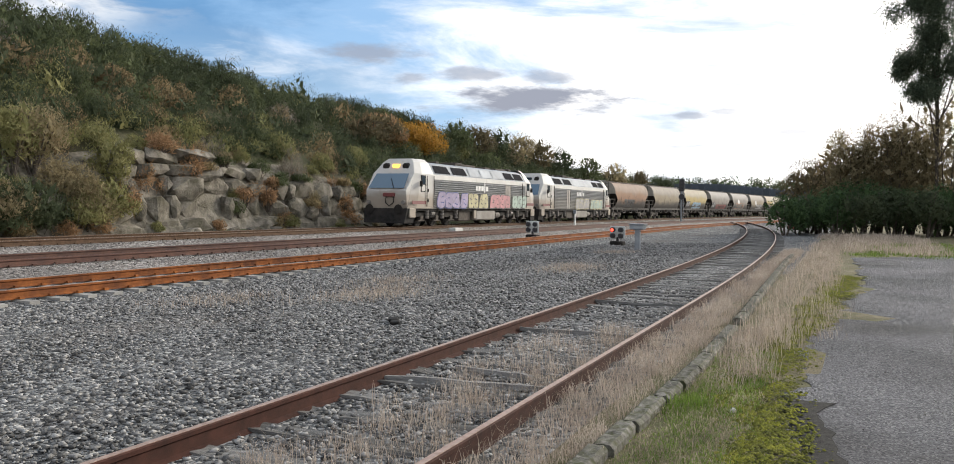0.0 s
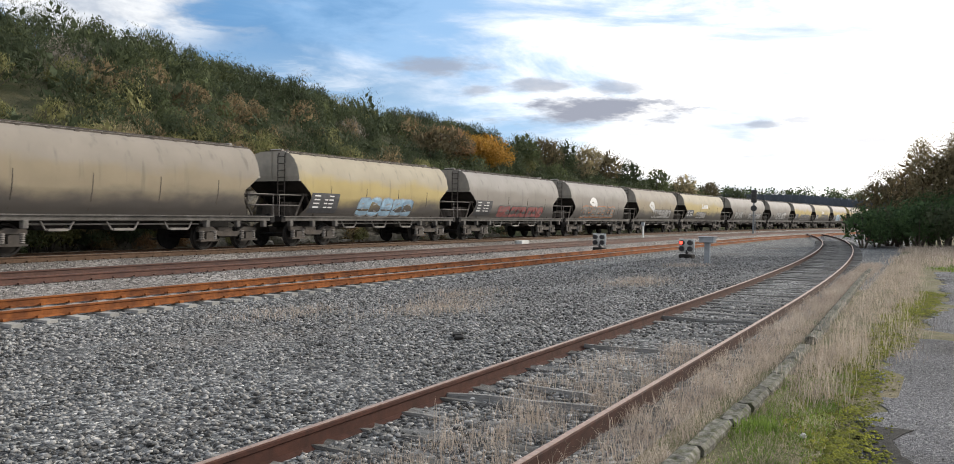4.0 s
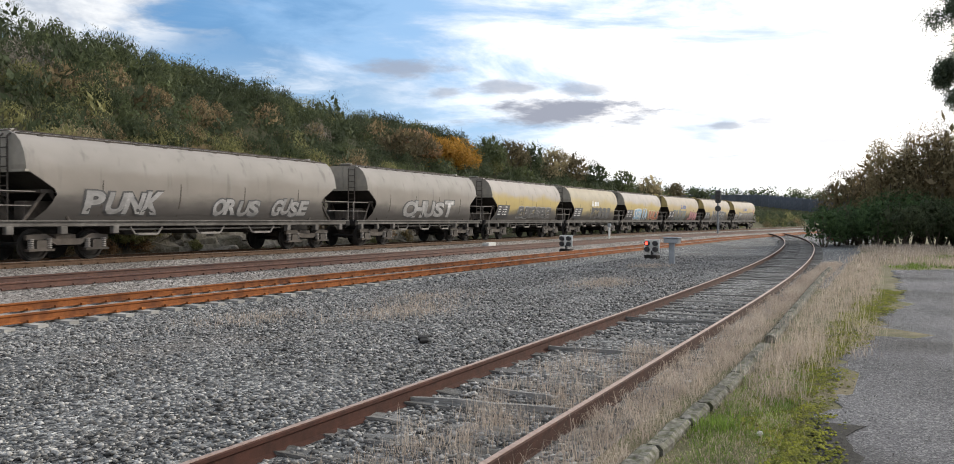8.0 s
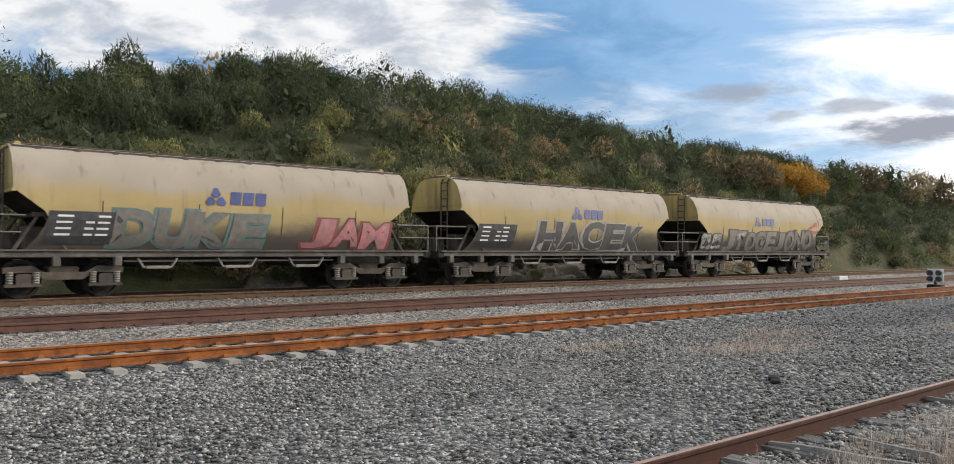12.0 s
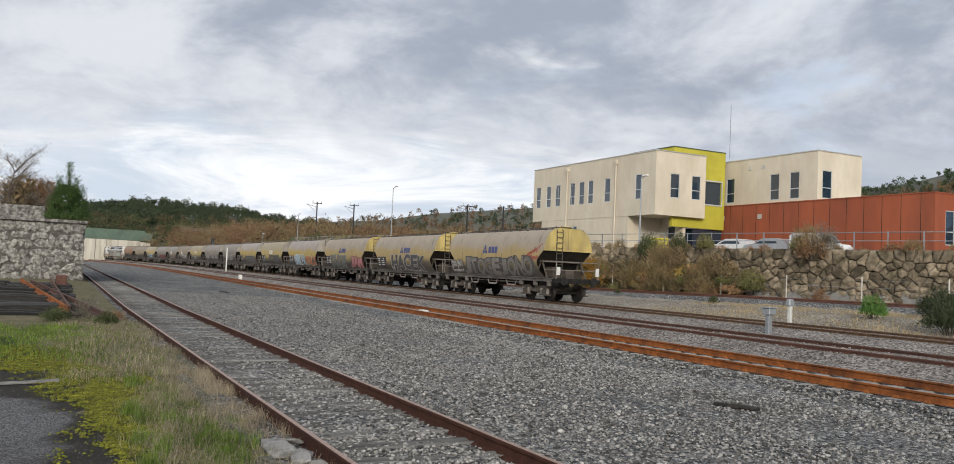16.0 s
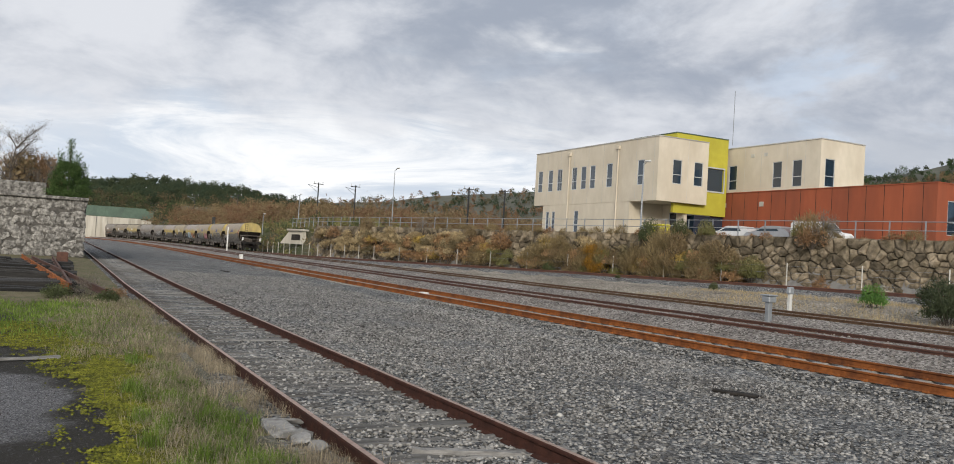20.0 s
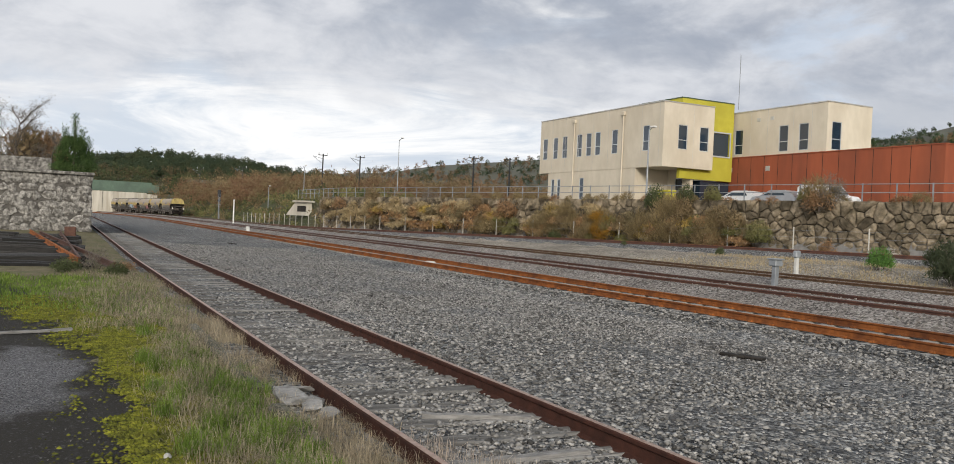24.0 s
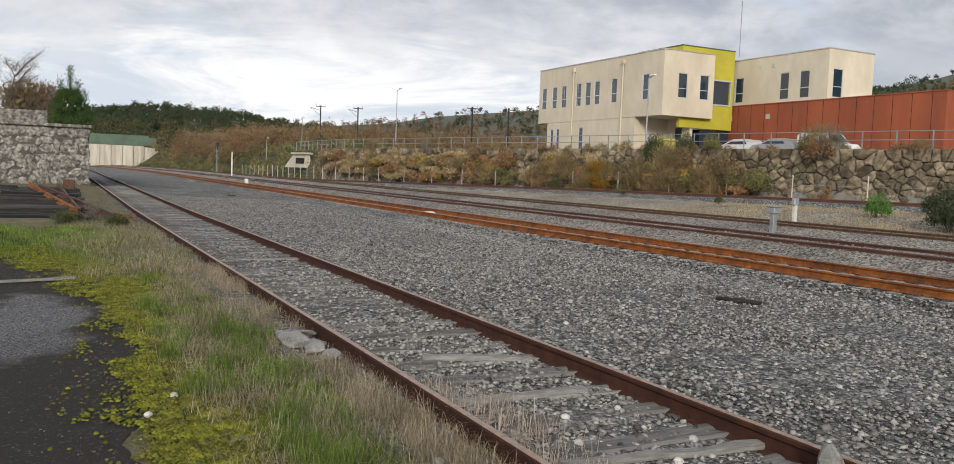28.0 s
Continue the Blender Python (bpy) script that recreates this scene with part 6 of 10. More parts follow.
    blades(15000, low, 0.12, (0.015, 0.075), 0.0026, (0.6, 0.99), M_GREENGRASS, "green_grass", "short matted green grass behind the kerb", 38)
    blades(9000, low, 0.14, (0.03, 0.12), 0.0016, (0.7, 0.995), M_STRAW, "dry_grass", "flattened dry stalks in the short grass", 39)
    patch = [(17.5, 7.6), (14.0, 6.3), (15.0, 6.6), (22.5, 5.0), (24, 5.2), (33, 6.2), (12.3, 8.6)]
    blades(5000, patch, 0.8, (0.05, 0.22), 0.004, (0.2, 0.9), M_DRYGRASS, "dry_grass", "patches of pale dry grass in the gravel", 28)
    far_strip = [(x, r.uniform(-6, -1.2)) for x in np.linspace(34, 58, 120)]
    blades(12000, far_strip, 0.5, (0.1, 0.4), 0.008, (0.2, 0.9), M_DRYGRASS, "dry_grass", "dry grass before the thicket", 29)
    blades(7000, [(x, r.uniform(-8, -2.8)) for x in np.linspace(32, 46, 60)], 0.5, (0.05, 0.18), 0.01, (0.2, 0.9), M_GREENGRASS, "green_grass", "green verge at the end of the asphalt", 30)
    blades(9000, [(x, r.uniform(-4.4, -1.6)) for x in np.linspace(-22, -15, 80)], 0.4, (0.03, 0.13), 0.006, (0.2, 0.9), M_GREENGRASS, "green_grass", "green grass before the stacked sleepers", 31)
    weeds = [(x, r.uniform(-2.2, -0.3)) for x in np.linspace(-24, -12.5, 90)]
    blades(11000, weeds, 0.3, (0.05, 0.22), 0.0024, (0.7, 0.99), M_STRAW, "dry_grass", "matted dry grass beside the spur", 33)
    blades(4500, weeds, 0.3, (0.03, 0.14), 0.004, (0.3, 0.97), M_GREENGRASS, "green_grass", "low green weeds beside the spur", 34)
    fieldg = [(x, r.uniform(22.8, 31)) for x in np.linspace(-33, -8, 120)]
    blades(14000, fieldg, 0.7, (0.05, 0.24), 0.008, (0.2, 0.9), L_PALEST, "dry_grass", "dry grass beyond the running line", 32)


def moss(n, xs, band, label, seed, fray=0.5):
    """Moss cushions by the thousand: low lumps, thick where the ground is damp and thinning out towards the dry edge."""
    r = np.random.default_rng(seed)
    x = r.uniform(*xs, n * 3)
    lo, hi = np.interp(x, *band[:2]), np.interp(x, band[0], band[2])
    u = r.normal(0.6, 0.36, len(x))
    y = lo + (hi - lo) * u
    patch = np.array([noise.noise((p * 1.1, q * 2.2, seed)) + 0.6 * noise.noise((p * 4.5, q * 6.0, seed + 3)) for p, q in zip(x, y)])
    keep = patch + r.normal(0, 0.24, len(x)) > -0.30 + fray * (np.abs(u - 0.5) * 2) ** 2
    x, y = x[keep][:n], y[keep][:n]
    n = len(x)
    s = r.uniform(0.006, 0.02, n)
    k = 6
    a = np.arange(k) * 2 * np.pi / k
    base = np.concatenate([np.stack([np.cos(a), np.sin(a), np.zeros(k)], -1), [[0, 0, 0.75]]])
    v = base[None] * s[:, None, None] * r.uniform(0.7, 1.3, (n, k + 1, 3))
    z = np.maximum(height(x, y), -0.036 * (y < -1.7) - 9 * (y >= -1.7)) - 0.001
    v = v + np.stack([x, y, z], -1)[:, None]
    f = np.array([(i, (i + 1) % k, k) for i in range(k)])
    f = (f[None] + (np.arange(n) * (k + 1))[:, None, None]).reshape(-1, 3)
    return tagged(new("moss", raw_mesh("moss", v.reshape(-1, 3), f, M_MOSS)), label, "moss", kind="stuff")


def build_moss():
    moss(30000, (3.6, 22), ([3.6, 6, 7.8, 10.8, 17.5, 22], [-2.1, -2.12, -1.9, -1.95, -2.45, -2.7], [-1.3, -1.4, -1.2, -1.25, -1.75, -2.1]), "yellow-green moss along the asphalt's edge", 41)
    moss(40000, (-14, -3.0), ([-14, -12, -9.4, -7, -5, -3.0], [-3.1, -2.6, -2.15, -2.25, -2.3, -2.3], [-1.3, -0.95, -0.9, -0.95, -1.0, -1.1]), "yellow-green moss creeping over the asphalt", 42, 0.7)
    moss(9000, (-17.2, -13.6), ([-17.2, -13.6], [-4.2, -3.0], [-2.0, -1.6]), "yellow-green moss before the old sleepers", 43)


def build_kerb():
    """The row of old kerb stones, broken and mossy."""
    r = random.Random(17)
    root = tagged(new("kerb"), "row of crumbling mossy concrete kerb stones", "kerb", kind="structure")
    x = -13.0
    while x < 30:
        ln = r.uniform(0.55, 0.95)
        yc = np.interp(x, [-13, -4, 4, 8, 12, 28], [-0.62, -0.6, -0.82, -0.95, -0.92, -0.6])
        if not (-3.2 < x < 3.6) and r.random() > (0.04 if x > 0 else 0.35):
            rings = []
            for k in range(15):
                t = x + ln * k / 14
                top = 0.0 + 0.012 * noise.noise((t * 3.0, 2.0, 0)) + r.uniform(-0.005, 0.004) - (0.05 if x < 0 else 0)
                w = 0.08 + 0.01 * noise.noise((t * 4.0, 7.0, 0)) + r.uniform(-0.003, 0.003)
                rings.append([(t, yc - w, -0.25), (t, yc + w, -0.25), (t, yc + w, top - 0.03), (t, yc + w - 0.03, top), (t, yc + r.uniform(-0.01, 0.01), top + r.uniform(-0.012, 0.006)), (t, yc - w + 0.03, top), (t, yc - w, top - 0.03)])
            part("kerb_stone", Mesh().sweep(rings), M_CURB, root)
        x += ln + r.uniform(0.01, 0.05)


def build_litter():
    # rotten sleeper bits, a plank and broken slabs
    r = random.Random(19)
    M_OLDWOOD = material("bleached_wood", (0.11, 0.106, 0.1), (0.25, 0.243, 0.232), 5, 0.95, bump=0.8, fine=30, stretch=(1, 8, 8), vary=0.2)

    def board(x, y, ln, w, t, rz, tilt, name, label, mat):
        m = Mesh()
        rings = []
        for k in range(8):
            u = -ln / 2 + ln * k / 7
            e = w / 2 * r.uniform(0.75, 1.1)
            h = t * r.uniform(0.7, 1.1)
            dy = r.uniform(-0.15, 0.15) * w
            rings.append([(u, dy - e, 0), (u, dy + e, 0), (u, dy + e * 0.8, h), (u, dy - e * 0.8, h * 0.9)])
        o = part(name, m.sweep(rings), mat)
        o.matrix_basis = pose(x, y, max(float(height(x, y)), -0.045 if y < -1.8 else -9) + 0.008, 0, tilt, rz)
        return tagged(o, label, "debris")

    board(-12.2, -2.9, 1.35, 0.08, 0.04, 104, 0, "wooden_plank", "weathered grey plank lying on the asphalt", M_OLDWOOD)
    for k, (x, y, ln, rz) in enumerate(((7.0, 1.02, 1.9, 97), (7.6, 0.9, 0.9, 80), (-4.0, 1.0, 1.5, 84), (-3.4, 0.8, 1.1, 96), (-5.5, 0.7, 1.4, 92), (-6.8, 1.05, 1.0, 70), (-2.9, 1.0, 1.2, 88), (10.5, 0.9, 1.6, 95), (14.2, 0.9, 1.7, 92))):
        board(x, y, ln, 0.09, 0.05, rz, 0, "wood_splinter", "splintered grey piece of a rotten sleeper", M_OLDWOOD)
    for x, y, w, l, rz, tl in ((-7.9, -0.40, 0.2, 0.48, 20, 10), (-7.45, -0.3, 0.13, 0.24, -15, 14), (-8.2, -0.22, 0.12, 0.26, 40, -12), (-7.15, -0.24, 0.12, 0.18, 5, 16), (-7.7, -0.2, 0.1, 0.16, 70, 12)):
        m = boulder(r, l * 1.15, 0.06, w * 1.5)
        o = part("concrete_slab", m, M_SLAB)
        o.matrix_basis = pose(x, y, float(height(x, y)) + 0.055, tl, tl * 0.5, rz)
        tagged(o, "broken pale concrete slab lying by the kerb", "slab", "broken slabs")
    for x, y, ln, rz in ((-10.0, 7.4, 0.75, 15), (-52.1, 6.8, 1.7, 4), (10.9, 3.9, 0.5, 30)):
        m = Mesh()
        m.box(-ln / 2, -0.07, 0, ln * 0.1, 0.07, 0.05, bevel=0.015).box(-ln * 0.05, -0.05, 0.01, ln / 2, 0.1, 0.06 if ln < 2 else 0.3, bevel=0.015)
        o = part("rubber_scrap", m, M_DARK)
        o.matrix_basis = pose(x, y, float(height(x, y)) + 0.005, 0, 0, rz)
        tagged(o, "black scrap lying in the gravel", "debris")
    o = part("wooden_stump", Mesh().sweep([[(0.12 * math.cos(a) * w * r.uniform(0.7, 1.2), 0.08 * math.sin(a) * w * r.uniform(0.7, 1.2), z) for a in [2 * math.pi * i / 7 for i in range(7)]] for z, w in ((0, 1.3), (0.1, 0.9), (0.2, 0.8), (0.27, 0.3))]), M_OLDWOOD)
    o.matrix_basis = pose(-3.2, 1.55, -0.15, 0, -15, 0)
    tagged(o, "bleached splintered stump of wood by the rail", "debris")


# ---- signals and line-side things ----
M_SIGNAL = material("black_signal_paint", (0.015, 0.015, 0.016), (0.03, 0.03, 0.03), 5, 0.5, bump=0.1)
M_GREYMETAL = material("galvanised_steel", (0.22, 0.24, 0.26), (0.31, 0.33, 0.35), 4, 0.5, 0.4, 0.15)
M_WHITEP = material("white_post_paint", (0.55, 0.55, 0.53), (0.68, 0.68, 0.66), 5, 0.7, bump=0.2, c=(0.4, 0.39, 0.36))
M_REDLAMP = glow_material("lit_red_lamp", (1.0, 0.05, 0.03), 3.0)
M_LENS = glass_material("dark_lens", (0.05, 0.05, 0.055), 0.1)


def dwarf_signal(x, y, lit):
    root = tagged(new("dwarf_signal"), "low white-faced shunting signal with black lens hoods" + (", red lamp lit" if lit else ""), "railway signal", "dwarf signals")
    z = float(height(x, y))
    root.location = (x, y, z)
    root.rotation_euler = (0, 0, radians(-12))
    part("base", Mesh().box(-0.2, -0.35, -0.1, 0.2, 0.35, 0.2, bevel=0.04), M_DARK, root)
    part("post", Mesh().cyl((0, 0, 0.15), (0, 0, 0.4), 0.07), M_SIGNAL, root)
    plate_ = part("face_plate", Mesh().box(-0.05, -0.42, 0.3, 0.0, 0.42, 0.95, bevel=0.02), M_WHITEP, root, "white face plate")
    for k, (yy, zz_) in enumerate(((-0.22, 0.76), (0.22, 0.76), (-0.22, 0.46), (0.22, 0.46))):
        part("lens_hood", Mesh().cyl((-0.06, yy, zz_), (-0.2, yy, zz_ + 0.01), 0.125, 14), M_SIGNAL, plate_)
        part("lens", Mesh().cyl((-0.2, yy, zz_), (-0.206, yy, zz_), 0.085, 12), M_REDLAMP if (lit and k == 1) else M_LENS, plate_, "lit red lens" if (lit and k == 1) else "")
    return root


def box_post(x, y, h, label, wide=0.3, leg=0.11):
    root = tagged(new("track_equipment_box"), label, "equipment box", "equipment boxes on posts")
    root.location = (x, y, float(height(x, y)) - 0.05)
    part("leg", Mesh().box(-leg, -leg, 0, leg, leg, h - 0.1, bevel=0.015), M_GREYMETAL, root)
    b = part("box", Mesh().box(-wide, -wide, h - 0.2, wide, wide, h, bevel=0.02), M_GREYMETAL, root)
    part("lid", Mesh().box(-wide - 0.04, -wide - 0.04, h, wide + 0.04, wide + 0.04, h + 0.05, bevel=0.015), M_GREYMETAL, b, "pale grey lid")
    return root


def white_post(x, y, h, label="short white line-side post"):
    root = tagged(new("marker_post"), label, "marker post", "white marker posts")
    root.location = (x, y, float(height(x, y)) - 0.05)
    part("post", Mesh().box(-0.07, -0.07, 0, 0.07, 0.07, h, bevel=0.015), M_WHITEP, root)
    part("head", Mesh().box(-0.1, -0.13, h - 0.06, 0.1, 0.13, h + 0.22, bevel=0.04), M_GREYMETAL, root)
    return root


def signal_mast(x, y, h, label):
    root = tagged(new("signal_mast"), label, "railway signal", "signal masts")
    root.location = (x, y, float(height(x, y)) - 0.05)
    part("mast", Mesh().cyl((0, 0, 0), (0, 0, h), 0.08), M_GREYMETAL, root)
    hd = part("signal_head", Mesh().box(-0.16, -0.3, h - 1.1, 0.1, 0.3, h + 0.3, bevel=0.1), M_SIGNAL, root)
    for zz_ in (h - 0.75, h - 0.35, h + 0.05):
        part("lens", Mesh().cyl((-0.16, 0, zz_), (-0.3, 0, zz_), 0.13, 12), M_LENS, hd)
    part("route_disc", Mesh().cyl((-0.1, 0, h - 1.7), (0.0, 0, h - 1.7), 0.32, 16), M_SIGNAL, root)
    part("ladder", Mesh().pipe([(0.3, -0.15, 0), (0.3, -0.15, h - 0.5)], 0.02, 5).pipe([(0.3, 0.15, 0), (0.3, 0.15, h - 0.5)], 0.02, 5), M_GREYMETAL, root)
    part("platform", Mesh().box(-0.1, -0.35, h - 2.5, 0.5, 0.35, h - 2.44), M_GREYMETAL, root)
    return root


def build_lineside():
    dwarf_signal(43.0, 13.5, False)
    dwarf_signal(40.6, 8.1, True)
    box_post(35.2, 5.85, 1.15, "grey equipment box on a steel leg with a flat lid")
    white_post(63.9, 17.6, 1.1)
    root = tagged(new("cable_cover"), "small white concrete cover beside the running line", "cable cover")
    root.location = (43.2, 18.3, float(height(43.2, 18.3)))
    part("cover", Mesh().box(-0.5, -0.22, 0, 0.5, 0.22, 0.22, bevel=0.03), M_WHITEP, root)
    root = tagged(new("point_indicator"), "small red point indicator lamp beside the spur", "railway signal")
    root.location = (76.0, 2.0, float(height(76, 2)))
    part("base", Mesh().box(-0.3, -0.5, -0.05, 0.3, 0.2, 0.12, bevel=0.03), M_WHITEP, root)
    part("lamp", Mesh().box(-0.25, -0.25, 0.1, 0.25, 0.25, 0.55, bevel=0.05), material("red_plastic", (0.35, 0.03, 0.03), (0.5, 0.05, 0.05), 4, 0.5, bump=0), root)
    signal_mast(92.0, 14.2, 4.6, "line-side colour light signal on a steel mast")
    box_post(-19.85, 18.4, 0.88, "grey equipment box on a post beside the running line", 0.16, 0.085)
    white_post(-23.0, 22.8, 0.85, "white gradient post beside the running line")
    for x, y in ((-84.5, 14.0), (-33.6, 12.1)):
        root = tagged(new("ground_marker"), "small white ground marker by the siding", "marker post")
        root.location = (x, y, float(height(x, y)))
        part("block", Mesh().box(-0.25, -0.15, -0.05, 0.25, 0.15, 0.14 if x > -80 else 0.5, bevel=0.03), M_WHITEP, root)
    m = new("steel_pole")
    tagged(m, "slim white steel pole between the tracks", "pole")
    m.location = (-118.0, 18.5, 0)
    part("shaft", Mesh().cyl((0, 0, -0.2), (0, 0, 3.4), 0.09), M_WHITEP, m)
    signal_mast(-160.0, 23.2, 5.3, "colour light signal on a mast with a white cap")


def build_old_track():
    """The dead-end siding by the dock: black sleepers lying close and red rails on top."""
    root = tagged(new("dismantled_track"), "dismantled track of black sleepers with loose red rusty rails", "railway track")
    r = random.Random(23)
    M_BLACKWOOD = material("tarred_sleeper_wood", (0.008, 0.0078, 0.0075), (0.034, 0.032, 0.03), 5, 0.9, bump=0.7, fine=30, stretch=(6, 0.6, 6), vary=0.85)
    base = []
    for k in range(3):
        m = Mesh()
        rings = []
        for j in range(6):
            y = -1.3 + 2.6 * j / 5
            w, t = 0.13 + r.uniform(-0.012, 0.012), 0.2 + r.uniform(-0.015, 0.01)
            rings.append([(-w, y, 0), (w, y, 0), (w, y, t - 0.02), (w - 0.02, y, t), (-w + 0.02, y, t), (-w, y, t - 0.02)])
        me = m.sweep(rings).data("sleeper")
        me.materials.append(M_BLACKWOOD)
        base.append(me)
    x = -25.5
    while x > -49:
        for y in (-3.1, -5.9):
            o = new("sleeper", base[r.randrange(3)])
            o.parent = root
            o.matrix_basis = pose(x + r.uniform(-0.05, 0.05), y + r.uniform(-0.2, 0.2), -0.12 + max(-0.05, r.gauss(0, 0.06)), r.uniform(-2, 2), r.uniform(-9, 9), r.uniform(-3, 3))
        x -= r.uniform(0.5, 0.75)
    xs = np.linspace(-22.4, -47, 12)
    for a, b in ((-1.25, -3.5), (-2.0, -2.6), (-2.05, -4.0)):
        ys = np.linspace(a, b, 12)
        zs = np.full(12, 0.27)
        part("rail", rail_mesh(xs - (0.0 if a > -2 else 2.0), ys, zs), M_RUST_O if a < -2 else M_RUST_D, root)
    part("rail_stop", Mesh().box(-44.2, -2.4, 0.05, -43.8, -1.9, 0.6, bevel=0.03), M_RUST_D, root)


# ---- the boulder wall, its fence and the yard above ----
def boulder(r, w, h, d):
    """An angular block of quarry stone: the hull of a few points scattered near the faces of a box."""
    bm = bmesh.new()
    for k in range(22):
        p = [r.uniform(-0.5, 0.5) for _ in range(3)]
        axis = r.randrange(3)
        p[axis] = math.copysign(r.uniform(0.43, 0.52), p[axis])
        lim = 0.94 / max(0.94, sum(abs(c) for c in p))
        bm.verts.new((p[0] * w * lim, p[1] * d * lim, p[2] * h * lim))
    bmesh.ops.convex_hull(bm, input=bm.verts)
    bmesh.ops.delete(bm, geom=[v for v in bm.verts if not v.link_faces], context="VERTS")
    bm.verts.index_update()
    m = Mesh().add([v.co for v in bm.verts], [tuple(v.index for v in f.verts) for f in bm.faces])
    bm.free()
    return m


def stone_cells(x0, x1, z0, z1, w, h, seed):
    """Irregular polygons that tile the face of a wall, each cut free from its neighbours' seeds."""
    q = np.random.default_rng(seed)
    nx, nz = int((x1 - x0) / w), max(2, int((z1 - z0) / h))
    gx, gz = np.meshgrid(np.arange(nx), np.arange(nz), indexing="ij")
    px = x0 + (gx + 0.5 + 0.5 * (gz % 2) + q.uniform(-0.42, 0.42, gx.shape)) * w
    pz = z0 + (gz + 0.5 + q.uniform(-0.42, 0.42, gx.shape)) * h
    p = np.stack([px.ravel(), pz.ravel()], -1)
    p = p[q.random(len(p)) > 0.18]
    for c in p:
        near = p[(np.abs(p[:, 0] - c[0]) < 3 * w) & (np.abs(p[:, 1] - c[1]) < 3 * h)]
        poly = [(c[0] - 2 * w, max(z0, c[1] - 2 * h)), (c[0] + 2 * w, max(z0, c[1] - 2 * h)), (c[0] + 2 * w, min(z1, c[1] + 2 * h)), (c[0] - 2 * w, min(z1, c[1] + 2 * h))]
        for o in near:
            d = o - c
            if not d.any():
                continue
            k = float(d @ (o + c)) / 2
            out = []
            for i in range(len(poly)):
                u, v = poly[i - 1], poly[i]
                du, dv = d[0] * u[0] + d[1] * u[1] - k, d[0] * v[0] + d[1] * v[1] - k
                if (du < 0) != (dv < 0):
                    t = du / (du - dv)
                    out.append((u[0] + (v[0] - u[0]) * t, u[1] + (v[1] - u[1]) * t))
                if dv < 0:
                    out.append(v)
            poly = out
            if len(poly) < 3:
                break
        if len(poly) >= 3:
            yield c, poly


def wall_block(r, c, poly):
    """One block of the wall: a tight foot, broken edges and a tilted, dented face."""
    mx, mz = sum(p[0] for p in poly) / len(poly), sum(p[1] for p in poly) / len(poly)
    tx, tz, out = r.uniform(-0.22, 0.22), r.uniform(-0.25, 0.25), r.uniform(0.02, 0.2)
    pts = []
    for i, p in enumerate(poly):
        n = poly[(i + 1) % len(poly)]
        pts += [p, ((p[0] + n[0]) / 2 + r.uniform(-0.02, 0.02), (p[1] + n[1]) / 2 + r.uniform(-0.02, 0.02))]
    rings = []
    for shrink, depth, rough in ((0.95, 0.3, 0.0), (0.93, -0.3 * out, 0.02), (0.80, -0.8 * out, 0.05), (0.42, -out - 0.03, 0.05)):
        ring = []
        for x, z in pts:
            k = shrink * (1 + r.uniform(-rough, rough))
            x, z = mx + (x - mx) * k, mz + (z - mz) * k
            face = depth if depth > 0 else depth + (x - mx) * tx + (z - mz) * tz + r.uniform(-rough, rough) * 0.5
            ring.append((x, float(wall_y(x)) + 0.28 + 0.13 * z + face, z))
        rings.append(ring)
    return Mesh().sweep(rings)


